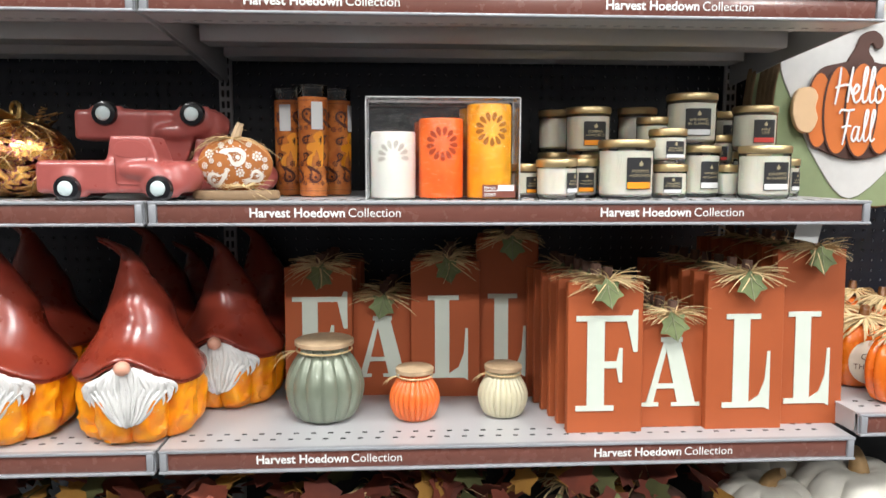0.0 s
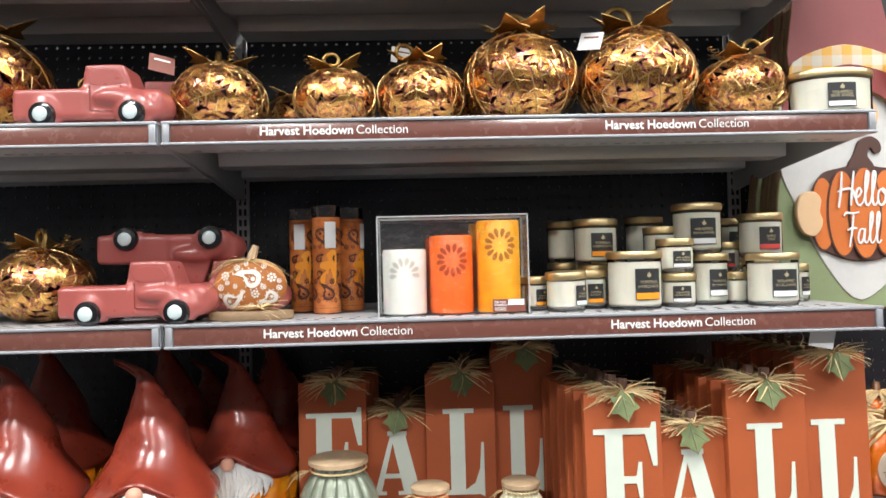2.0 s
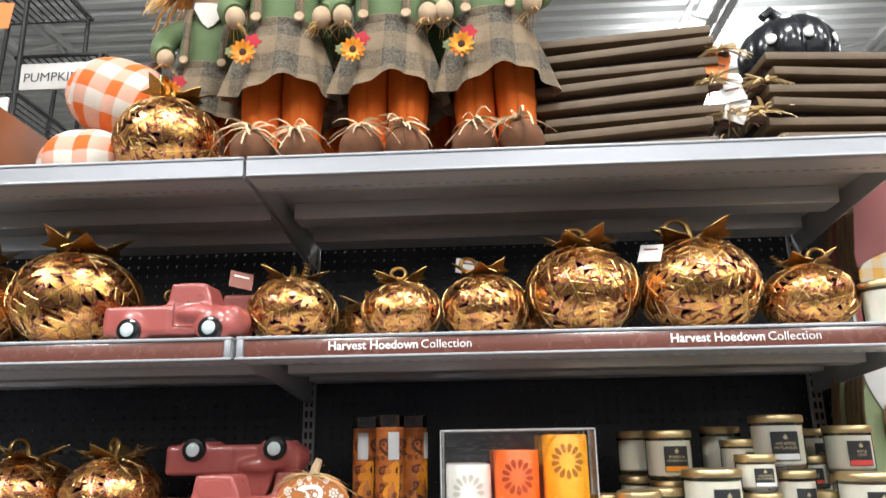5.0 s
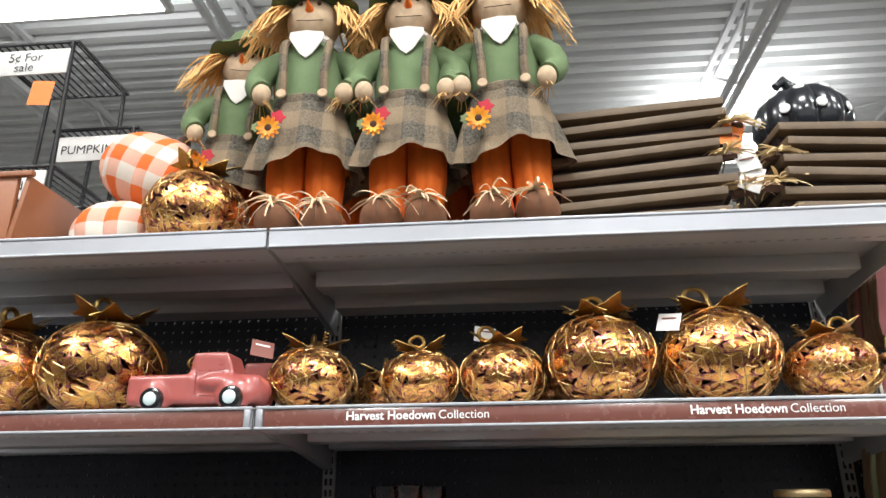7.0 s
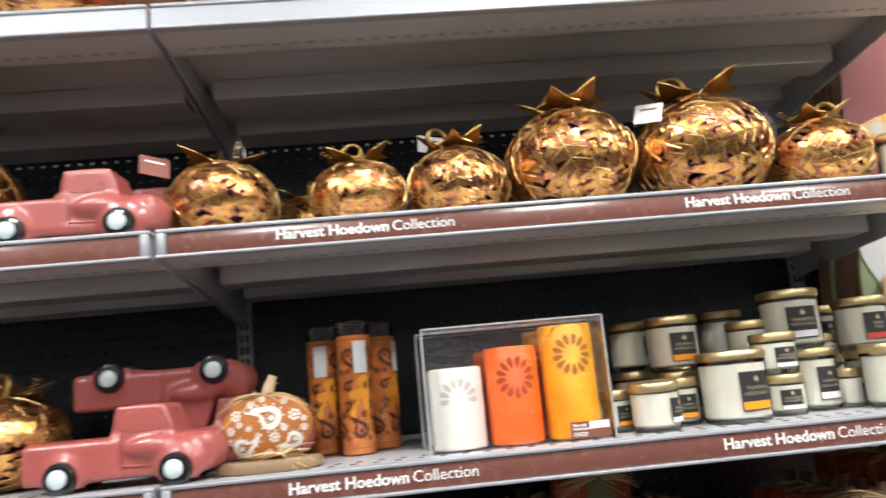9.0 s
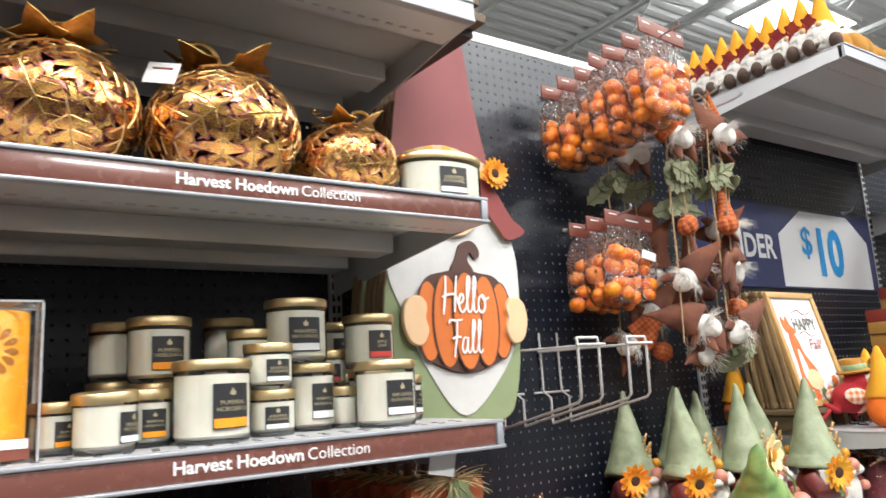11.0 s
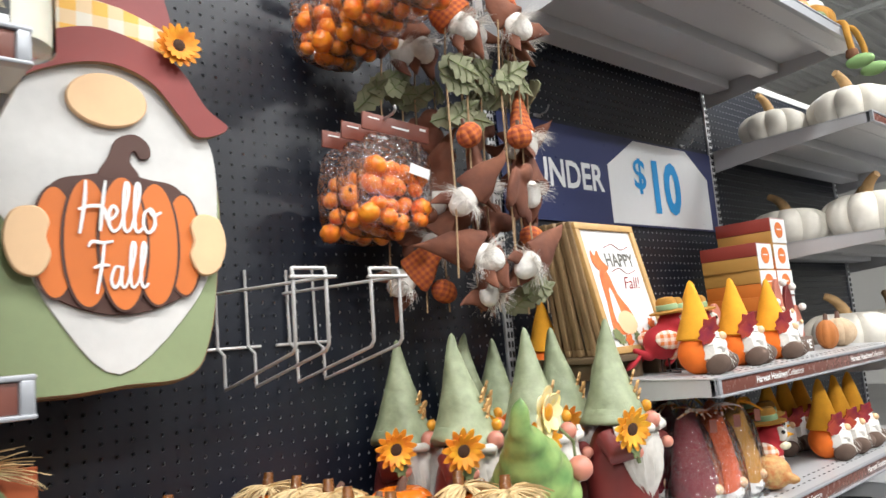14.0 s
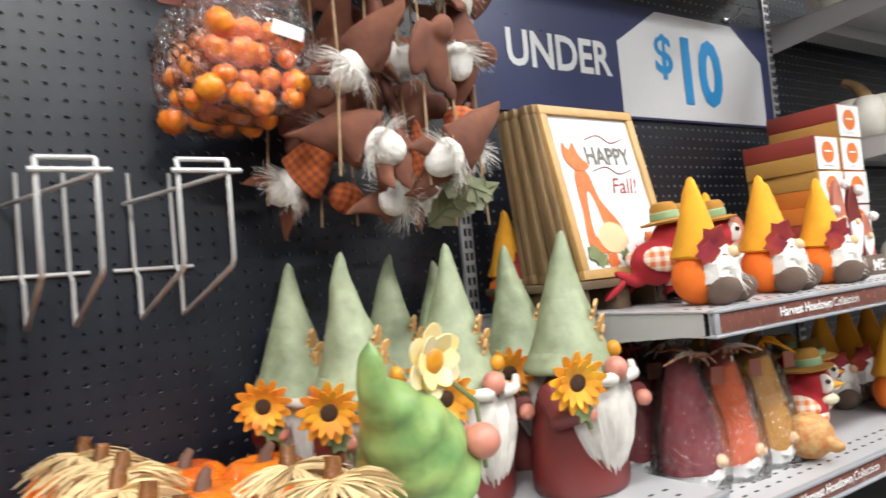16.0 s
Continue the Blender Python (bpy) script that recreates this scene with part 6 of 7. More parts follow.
CLOTHLEAF = mesh_of("cloth_leaf", [(bent(slab(rough_edge(smooth_line(np.array([(0, -0.55), (0.20, -0.42), (0.17, -0.36), (0.34, -0.18), (0.28, -0.10), (0.36, 0.08), (0.26, 0.16), (0.24, 0.34), (0.12, 0.38), (0, 0.62), (-0.12, 0.38), (-0.24, 0.34), (-0.26, 0.16), (-0.36, 0.08), (-0.28, -0.10), (-0.34, -0.18), (-0.17, -0.36), (-0.20, -0.42)]) * 0.088, 2), 4, 0.006), 0.003), 0.05), SAGE), (bent(tube([(0, -0.001, z) for z in np.linspace(-0.05, 0.045, 6)], 0.0014, 5), 0.05), LEAFGREEN)] + [(bent(tube([(0, -0.001, z0), (sx * 0.010, -0.001, z0 + 0.008), (sx * 0.02, -0.001, z0 + 0.013)], 0.0009, 5), 0.05), LEAFGREEN) for z0 in (-0.02, 0.0, 0.02) for sx in (-1, 1)])


def garland(seed, x, y, top, bottom, order):
    r = random.Random(seed)
    t = thing("cloth_gnome_garland", pose(x, y, top), "hanging twine garland of cloth gnomes, leaves and pumpkins", "garland", "hanging garlands")
    H = top - bottom
    for dx in (-0.03, 0.03):
        part("twine", tube([(dx * 0.2, 0, 0), (dx, -0.004, -H * 0.3), (dx * 0.8, 0.003, -H * 0.7), (dx + r.uniform(-0.01, 0.01), 0, -H)], 0.0022, 6), TWINE, t, "jute twine")
    part("hanging_loop", tube([(0, 0, 0), (0.0, 0.02, 0.03), (0, 0.06, 0.035)], 0.0022, 6), TWINE, t)
    step = H / len(order)
    for k, kind in enumerate(order):
        z = -step * (k + 0.6)
        dx = r.uniform(-0.02, 0.02)
        if kind == "g":
            tilt = r.uniform(-70, 70)
            ob = part("cloth_gnome", [(soft_cone(1.0 + r.uniform(-0.1, 0.25), r.uniform(-1, 1)), BROWNCLOTH if r.random() < 0.8 else PLAIDOR), (moved(fur_tuft(0.027, 0.036), 0, -0.006, -0.022), FUR), (moved(soft_cone(0.75, r.uniform(-2, 2)), 0.01, 0.010, -0.02, 180 + r.uniform(-30, 30), r.uniform(-40, 40)), BROWNCLOTH), (moved(soft_cone(0.5, 1.5), -0.02, 0.0, -0.03, 150, 50), BROWNCLOTH)], None, t, "brown cloth gnome with white fur beard")
            ob.matrix_basis = pose(dx, -0.012, z, r.uniform(-15, 15), tilt, r.uniform(-50, 50))
        elif kind == "l":
            for q in range(3):
                o = new("cloth_leaf", CLOTHLEAF)
                o.parent = t
                o.matrix_basis = pose(dx + r.uniform(-0.03, 0.03), 0.03 + r.uniform(-0.01, 0.01), z + r.uniform(-0.02, 0.02), r.uniform(-30, 30), r.uniform(40, 140), r.uniform(-60, 60))
        elif kind == "s":
            ob = part("cloth_squirrel", fused([ball(0.026, 0.016, 0.045), moved(ball(0.022, 0.02, 0.022), 0.012, -0.01, 0.05), moved(ball(0.02, 0.016, 0.045), -0.035, 0, 0.025, 0, 20), moved(ball(0.012, 0.01, 0.02), 0.02, -0.01, -0.045)], 0.006, 2), BROWNCLOTH, t, "brown stuffed cloth animal")
            ob.matrix_basis = pose(dx, -0.01, z, r.uniform(-20, 20), r.uniform(-50, 50), r.uniform(-40, 40)) @ Matrix.Diagonal((1.1, 0.6, 1.0, 1))
        else:
            ob = part("cloth_pumpkin", [(ball(0.032, 0.026, 0.026, 32, 12, 8, 0.14), PLAIDOR), (tube([(0, 0, 0.02), (0.004, 0, 0.036)], (0.006, 0.004), 6), TWIG)], None, t, "small plaid cloth pumpkin")
            ob.matrix_basis = pose(dx, -0.012, z, 0, r.uniform(-40, 40), 0)
    return t


for k, (x, y, top, bot, order) in enumerate((
        (1.67, 1.62, 2.14, 1.52, "glpgsg"), (1.75, 1.60, 2.16, 1.48, "glsggp"), (1.80, 1.50, 2.18, 1.47, "gllgsg"), (1.72, 1.46, 2.16, 1.54, "glpgg"),
        (1.88, 1.58, 2.17, 1.50, "glsgsg"), (1.91, 1.46, 2.17, 1.46, "glggpl"), (1.98, 1.54, 2.20, 1.56, "glgsg"), (1.84, 1.42, 2.18, 1.52, "glpsg"))):
    garland(200 + k, x, y, top, bot, order)
peg_hook(1.69, 2.165, 0.32)
peg_hook(1.82, 2.185, 0.36)
peg_hook(1.93, 2.19, 0.36)

# give-thanks pumpkins on the low shelf
ORPK = mat("glossy_orange_pumpkin", (0.82, 0.20, 0.012), 0.25, 0, 0.2, 10, 0.0008, 40, second=(0.68, 0.11, 0.01), coat=0.4)
CREAM = mat("cream_plaque", (0.74, 0.66, 0.52), 0.6, 0, 0.12, 30)
AMBERSTEM = mat("amber_brown_stem", (0.22, 0.085, 0.025), 0.25, 0, 0.35, 30, 0.001, 90, coat=0.4)


def flatter(g):
    return g[0] * np.array((1, 0.54, 1)), g[1]


def thanks_pumpkin(seed, m, s=1.0):
    r = random.Random(seed)
    t = thing("raffia_tied_pumpkin", m @ Matrix.Diagonal((0.84 * s, 0.84 * s, 0.86 * s, 1)), "glossy orange pumpkin with raffia bow and cream GIVE THANKS plaque", "pumpkin ornament", "raffia-tied pumpkins")
    ps = smooth_line([(0.045, 0), (0.080, 0.012), (0.096, 0.06), (0.090, 0.11), (0.062, 0.142), (0.022, 0.146), (0.0, 0.140)], 4, False)
    part("body", lathe([(max(0, a), b) for a, b in ps], 72, 8, 0.13, ay=0.52), ORPK, t)
    pl = part("plaque", flatter(bent(moved(slab(ellipse(0, 0.066, 0.047, 0.05, 36), 0.006, 0.002), 0, -0.003), 0.093)), CREAM, t, "cream oval plaque")
    part("lettering", flatter(joined(bent(moved(text("GIVE", 0.020, 0.0, align="CENTER"), 0, -0.0055, 0.072), 0.093), bent(moved(text("THANKS", 0.018, 0.0, align="CENTER"), 0, -0.0055, 0.05), 0.093))), TWIG, pl)
    part("stem", tube([(0, 0, 0.135), (0.004, 0, 0.16), (0.008, 0.004, 0.188)], (0.019, 0.013, 0.010), 10), AMBERSTEM, t, "amber brown stem")
    part("raffia", joined(strands(r, 46, 0.085, 0.011, (0, -0.014, 0.160), (1, 0.7), 0.22, 0.5, (-0.75, 0.75)), strands(r, 46, 0.085, 0.011, (0, -0.014, 0.160), (1, 0.7), 0.22, 0.5, (2.4, 3.9)), strands(r, 14, 0.06, 0.008, (0, -0.02, 0.160), (1, 1), 0.1, 0.7, (4.2, 5.2))), RAFFIA, t, "wide raffia bow", kind="stuff")
    return t


k = 0
for x, rows in ((1.345, (1.66, 1.575, 1.485, 1.395, 1.30, 1.215)), (1.155, (1.64, 1.545, 1.45, 1.355, 1.26)), (0.985, (1.24, 1.34, 1.44, 1.54)), (1.51, (1.32, 1.225))):
    for y in rows:
        thanks_pumpkin(300 + k, pose(x + 0.010 * (k % 3), y, N_Z, 0, 0, -8 + 7 * (k % 4)))
        k += 1
for x, y, ry in ((1.455, 1.47, 35), (1.565, 1.55, -20), (1.47, 1.62, 10)):
    solid("orange_pumpkin", [(lathe([(max(0, p), q) for p, q in smooth_line([(0.03, 0), (0.058, 0.010), (0.068, 0.045), (0.062, 0.08), (0.04, 0.098), (0.0, 0.094)], 4, False)], 64, 8, 0.13), ORPK), (tube([(0, 0, 0.088), (0.006, 0, 0.108), (0.014, 0, 0.118)], (0.012, 0.009, 0.006), 8), TWIG)], pose(x, y, N_Z + 0.004, 0, 0, ry), "small plain glossy orange pumpkin behind others", "pumpkin ornament", "plain orange pumpkins")

# tall garden gnomes
HATSAGE = mat("sage_resin_hat", (0.33, 0.37, 0.23), 0.55, 0, 0.4, 20, 0.0022, 60, second=(0.22, 0.26, 0.15))
COATRED = mat("maroon_resin_coat", (0.17, 0.025, 0.022), 0.4, 0, 0.2, 14, 0.0006, 50)
BEARDRESIN = mat("carved_white_beard", (0.72, 0.68, 0.62), 0.45, 0, 0.25, 14, 0.0008, 60)
ROSY = mat("rosy_skin_resin", (0.62, 0.24, 0.17), 0.4, 0, 0.2, 20)
GOLDOAK = mat("golden_oak_leaf", (0.72, 0.42, 0.16), 0.5, 0, 0.3, 40)
ACORN = mat("amber_acorn", (0.72, 0.30, 0.02), 0.35, 0, 0.25, 40)
SUNP = mat("sunflower_petal", (0.88, 0.46, 0.03), 0.5, 0, 0.4, 26, second=(0.70, 0.16, 0.02))
GREENSTRIPE = mat("dyed_green_hat", (0.33, 0.45, 0.15), 0.35, 0, 0.4, 16, 0.0006, 90, second=(0.09, 0.22, 0.07))


def tall_gnome(seed, hatlean=0.01, coat=COATRED, bloom=SUNP, side=-1):
    r = random.Random(seed)
    body = lathe([(max(0, a), b) for a, b in smooth_line([(0.072, 0), (0.080, 0.01), (0.080, 0.06), (0.070, 0.12), (0.052, 0.16), (0.03, 0.18)], 3, False)], 40, ay=0.85)
    hp = smooth_line([(0.070, 0.0), (0.074, 0.007), (0.064, 0.026), (0.053, 0.055), (0.042, 0.09), (0.031, 0.125), (0.021, 0.16), (0.012, 0.195), (0.006, 0.216), (0, 0.224)], 3, False)
    hv, hf = lathe([(max(0, a), b) for a, b in hp], 36)
    hv[:, 0] += hatlean * (hv[:, 2] / 0.226) ** 2.5 * 3
    hv[:, 1] += 0.01 * (hv[:, 2] / 0.2)
    ang = np.arctan2(hv[:, 0], -hv[:, 1])
    hv[:, 2] += 0.176 - 0.008 * np.cos(2 * ang) * (hv[:, 2] < 0.03)
    hv += np.array([noise.noise(Vector(p) * 26 + Vector((seed, 0, 0))) for p in hv])[:, None] * 0.006
    crown = np.clip((hv[:, 2] - 0.33) / 0.07, 0, 1)
    hv[:, 0] += (0.012 if seed % 2 else -0.004) * crown ** 2
    n, m_ = 33, 17
    bv, bf = [], []
    for j in range(m_):
        t = j / (m_ - 1)
        half = math.radians(64) * (1 - t ** 3.2) ** 0.6 * (1 - 0.30 * t) + 0.05
        for i in range(n):
            u = -1 + 2 * i / (n - 1)
            R = 0.066 + 0.028 * math.sin(math.pi * min(1, t * 0.9 + 0.15)) * (1 - 0.55 * u * u) + 0.0035 * math.sin(i * 1.25 + 5 * math.sin(2.5 * t)) + 0.002 * math.sin(i * 3 + t * 7)
            if i in (0, n - 1) or j == m_ - 1:
                R = 0.055
            bv.append((R * math.sin(u * half), -R * math.cos(u * half) * 0.95, 0.178 - 0.165 * t + 0.012 * abs(u) * t))
    for j in range(m_ - 1):
        for i in range(n - 1):
            a = j * n + i
            bf.append((a, a + n, a + n + 1, a + 1))
    P = [(body, coat), ((hv, hf), HATSAGE), ((arr(bv), bf), BEARDRESIN), (moved(ball(0.018, 0.017, 0.018), 0, -0.084, 0.184), ROSY)]
    for sx in (-1, 1):
        P.append((tube(smooth_line([(sx * 0.012, -0.085, 0.170), (sx * 0.035, -0.088, 0.172), (sx * 0.055, -0.072, 0.176), (sx * 0.062, -0.066, 0.186)], 3, False), np.linspace(0.011, 0.005, 10), 10), BEARDRESIN))
        P.append((tube([(sx * 0.06, -0.01, 0.155), (sx * 0.078, -0.04, 0.125), (sx * 0.066, -0.072, 0.135)], (0.024, 0.022, 0.018), 12), coat))
        P.append((moved(ball(0.0125), sx * 0.066, -0.080, 0.130), ROSY))
    sx = side
    f, d = flower(0.046, 13)
    P += [(moved(f, sx * 0.096, -0.086, 0.180, 8, 0, 22 * sx), bloom), (moved(d, sx * 0.096, -0.086, 0.180, 8, 0, 22 * sx), SEEDS if bloom is SUNP else ACORN), (tube([(sx * 0.092, -0.078, 0.18), (sx * 0.066, -0.082, 0.11)], 0.004, 6), LEAFGREEN), (moved(slab(FIG * 0.04, 0.003), sx * 0.085, -0.09, 0.14, 0, 30), LEAFGREEN)]
    for q, (zz, rot) in enumerate(((0.262, -12), (0.240, 25), (0.226, -30))):
        R = 0.060 - 0.27 * (zz - 0.19)
        P.append((moved(slab(OAK * 0.045, 0.004), R * 0.45, -R * 0.85 - 0.006, zz, 20, rot, 24), GOLDOAK))
    P.append((moved(ball(0.011, 0.011, 0.013), 0.034, -0.058, 0.208), ACORN))
    return mesh_of("tall_gnome", P)


FLOWERWHITE = mat("cream_yellow_petal", (0.86, 0.64, 0.16), 0.5, 0, 0.3, 30, second=(0.85, 0.78, 0.58))
for k, (x, y, s, rz, lean, bloom) in enumerate((
        (1.985, 1.345, 0.99, 6, 0.008, SUNP), (2.038, 1.525, 0.97, -2, -0.006, SUNP), (1.835, 1.435, 0.97, 4, 0.004, SUNP), (1.700, 1.500, 0.97, 2, -0.006, SUNP),
        (1.668, 1.660, 0.96, 2, 0.004, SUNP), (1.850, 1.645, 0.97, 6, 0.002, SUNP), (1.955, 1.655, 0.93, 0, 0.004, SUNP))):
    o = new("tall_gnome", tall_gnome(400 + k, lean, bloom=bloom))
    o.matrix_basis = pose(x, y, N_Z, 0, 0, rz) @ Matrix.Scale(s, 4)
    tagged(o, "resin garden gnome with sage pointed hat, white beard and sunflower", "garden gnome", "tall garden gnomes")
# gnome with a slouched striped hat
hp = smooth_line([(0.098, 0.0), (0.100, 0.008), (0.088, 0.04), (0.070, 0.085), (0.050, 0.125), (0.034, 0.155), (0.022, 0.18), (0.016, 0.20), (0.0, 0.212)], 4, False)
hv, hf = lathe([(max(0, a), b) for a, b in hp], 40)
q_ = hv[:, 2] / 0.21
hv *= (1 + 0.05 * np.sin(q_ * 30))[:, None] * np.array((1, 1, 0)) + np.array((0, 0, 1))
hv *= np.array((0.76, 0.76, 0.88))
hv[:, 0] += 0.012 * np.sin(q_ * 4.0)
hv[:, 2] += 0.10 * np.clip(q_ - 0.82, 0, 1)
hv[:, 0] += 0.16 * np.clip(q_ - 0.84, 0, 1)
hv += np.array([noise.noise(Vector(p) * 20) for p in hv])[:, None] * 0.004
beard2 = fused([moved(ball(0.055, 0.04, 0.06), 0, -0.05, 0.055), moved(ball(0.035, 0.03, 0.05), 0.025, -0.06, 0.035), moved(ball(0.035, 0.03, 0.05), -0.03, -0.055, 0.035)], 0.006, 2)
f2, d2 = flower(0.046, 6, 2.2)
solid("slouch_hat_gnome", [(lathe([(0.07, 0), (0.078, 0.01), (0.075, 0.06), (0.05, 0.10), (0.02, 0.11)], 36), SIGNGREEN), (moved((hv, hf), -0.004, -0.030, 0.086, 14, -34, 0), GREENSTRIPE), (beard2, BEARDRESIN), (moved(ball(0.022, 0.021, 0.021), 0.040, -0.098, 0.128), ROSY), (moved(f2, 0.004, -0.060, 0.225, 5), FLOWERWHITE), (moved(d2, 0.004, -0.062, 0.225, 5), ACORN), (tube([(0.004, -0.055, 0.225), (0.05, -0.085, 0.17), (0.062, -0.08, 0.09)], 0.003, 6), LEAFGREEN)], pose(1.668, 1.335, N_Z, 0, 0, 12) @ Matrix.Scale(1.05, 4), "resin gnome with slouched green striped hat holding a daffodil", "garden gnome")

# ---- the bays past the pegboard ----
NAVY = mat("navy_printed_sign", (0.035, 0.045, 0.13), 0.3, 0, 0.12, 3, coat=0.3)
SIGNPAPER = mat("glossy_white_sign", (0.78, 0.79, 0.80), 0.3, 0, 0.05, 3, coat=0.3)
CYAN = mat("bright_blue_print", (0.02, 0.30, 0.68), 0.35, 0, 0.05)
ps_ = thing("price_sign", pose(2.70, 1.727, 1.735), "navy blue hanging sign reading UNDER $10", "price sign")
part("panel", moved(block(1.16, 0.003, 0.298), 0, 0, 0), NAVY, ps_, "navy printed panel")
tg = part("tag_shape", moved(slab([(-0.088, 0.006), (0.535, 0.006), (0.535, 0.195), (0.40, 0.291), (0.07, 0.291), (-0.088, 0.195)], 0.001), 0, -0.003, 0), SIGNPAPER, ps_, "white tag shape")
part("number", joined(moved(text("10", 0.245, 0.036), 0.128, -0.0042, 0.058, s=(0.84, 1, 1)), moved(text("$", 0.145, 0.016), 0.046, -0.0042, 0.130)), CYAN, tg, "bright blue price")
part("lettering", moved(text("UNDER", 0.116, 0.024), -0.455, -0.0028, 0.105, s=(0.86, 1, 1)), SIGNPAPER, ps_, "white lettering")
for x in (2.30, 3.10):
    peg_hook(x, 2.045, 0.05)

PINE = mat("light_pine_frame", (0.55, 0.33, 0.12), 0.5, 0, 0.22, 12, 0.0004, 70)
# darker pine for the frames behind: shade of the stack put into colour
FRAMESHADE = mat("frame_edge_wood", (0.30, 0.19, 0.09), 0.6, 0, 0.3, 12)
FOX = mat("fox_orange_ink", (0.72, 0.17, 0.04), 0.6, 0, 0.3, 30)
INK = mat("grey_ink", (0.16, 0.15, 0.13), 0.6)
REDINK = mat("dark_red_ink", (0.30, 0.03, 0.03), 0.6)


def picture(m, front):
    t = thing("framed_print", m, "pine-framed fox print reading HAPPY Fall leaning on the shelf" if front else "pine picture frame leaning behind others", "framed picture", "framed prints")
    w, h, b = 0.33, 0.425, 0.022
    for nm, g in (("frame_rail", moved(block(w, 0.018, b, 0.002), 0, 0, 0)), ("frame_rail", moved(block(w, 0.018, b, 0.002), 0, 0, h - b)), ("frame_stile", moved(block(b, 0.018, h - 2 * b, 0.002), -w / 2 + b / 2, 0, b)), ("frame_stile", moved(block(b, 0.018, h - 2 * b, 0.002), w / 2 - b / 2, 0, b))):
        part(nm, g, PINE if front else FRAMESHADE, t)
    p = part("print", moved(block(w - 2 * b, 0.004, h - 2 * b), 0, 0.002, b), PAPER, t, "white print with a fox")
    if front:
        for z in (0.12, 0.20, 0.28, 0.36):
            part("plank_line", moved(block(w - 2 * b, 0.0006, 0.0012), 0, -0.0004, z), CUTWHITE, p)
        part("fox_body", moved(slab(smooth_line([(-0.11, 0.07), (-0.105, 0.16), (-0.10, 0.25), (-0.075, 0.275), (-0.05, 0.25), (-0.035, 0.19), (0.01, 0.13), (0.02, 0.08), (-0.04, 0.06)], 4), 0.0008), 0, -0.0012), FOX, p, "painted fox body")
        part("fox_chest", moved(slab(smooth_line([(-0.085, 0.10), (-0.082, 0.17), (-0.07, 0.21), (-0.055, 0.17), (-0.05, 0.10)], 4), 0.0008), 0, -0.0022), PAPER, p)
        part("fox_head", moved(slab(smooth_line([(-0.12, 0.30), (-0.112, 0.335), (-0.098, 0.315), (-0.078, 0.335), (-0.066, 0.30), (-0.04, 0.275), (-0.07, 0.262), (-0.10, 0.27)], 3), 0.0008), 0, -0.0022), FOX, p, "painted fox head")
        part("painted_pumpkin", moved(slab(ellipse(-0.03, 0.095, 0.05, 0.038), 0.0008), 0, -0.0026), PEACH, p)
        for k, (x, z) in enumerate(((-0.09, 0.045), (-0.05, 0.04), (0.0, 0.045), (0.045, 0.05), (0.085, 0.055), (0.10, 0.085), (-0.11, 0.06))):
            part("painted_leaf", moved(slab(FIG * 0.045, 0.0008), x, -0.003 - 0.0004 * k, z, 0, 40 * k), FOX if k % 2 else LEAFGREEN, p)
        part("lettering", moved(text("HAPPY", 0.062, 0.02), -0.045, -0.0012, 0.282, s=(0.86, 1, 1)), INK, p, "grey printed word")
        part("lettering", moved(text("Fall!", 0.058, 0.0, 0.3), 0.015, -0.0012, 0.205), REDINK, p, "dark red script word")
        for z in (0.345, 0.262):
            part("flourish", tube(smooth_line([(-0.03, -0.0012, z), (0.02, -0.0012, z + 0.012), (0.06, -0.0012, z - 0.006), (0.11, -0.0012, z + 0.006)], 5, False), 0.0012, 5), REDINK, p)
    return t


RISER = 0.055
rs = thing("wooden_riser", pose(2.24, 1.52, R_MID), "low dark brown wooden riser under leaning picture frames", "wooden stand")
part("top_plank", moved(block(0.36, 0.24, 0.014, 0.002), 0, 0, RISER - 0.015), BOARD, rs)
for fx in (-0.15, -0.05, 0.05, 0.15):
    part("foot", moved(block(0.035, 0.22, RISER - 0.015, 0.003), fx, 0, 0), BOARD, rs)
picture(pose(2.243, 1.432, R_MID + RISER, -13, 0, 2) @ Matrix.Scale(0.79, 4), True)
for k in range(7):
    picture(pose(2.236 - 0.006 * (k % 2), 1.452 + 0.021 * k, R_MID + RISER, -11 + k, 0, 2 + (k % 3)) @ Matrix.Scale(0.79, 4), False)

SMALLCHECK = mat("small_orange_gingham", (0.72, 0.20, 0.05), 0.85, 0, 0.12, 40, 0.0005, 160, pattern=("check", 0.017, (0.80, 0.72, 0.62)))
BIRDRED = mat("red_felt_bird", (0.42, 0.02, 0.03), 0.9, 0, 0.2, 25, 0.0006, 160)
MUSTARD = mat("mustard_felt", (0.80, 0.36, 0.02), 0.9, 0, 0.15, 25, 0.0006, 160)
OCHRE = mat("ochre_felt_hat", (0.42, 0.20, 0.03), 0.9, 0, 0.2, 25, 0.0006, 160)
MINTBAND = mat("mint_ribbon", (0.30, 0.45, 0.25), 0.7, 0, 0.1)
GREYFELT = mat("grey_brown_felt", (0.13, 0.085, 0.065), 0.95, 0, 0.2, 25, 0.0006, 160)
MAPLE = mat("maple_felt", (0.42, 0.06, 0.02), 0.85, 0, 0.4, 25, second=(0.22, 0.01, 0.04))
PINKFELT = mat("rust_pink_paint", (0.50, 0.17, 0.11), 0.6, 0, 0.12, 15)


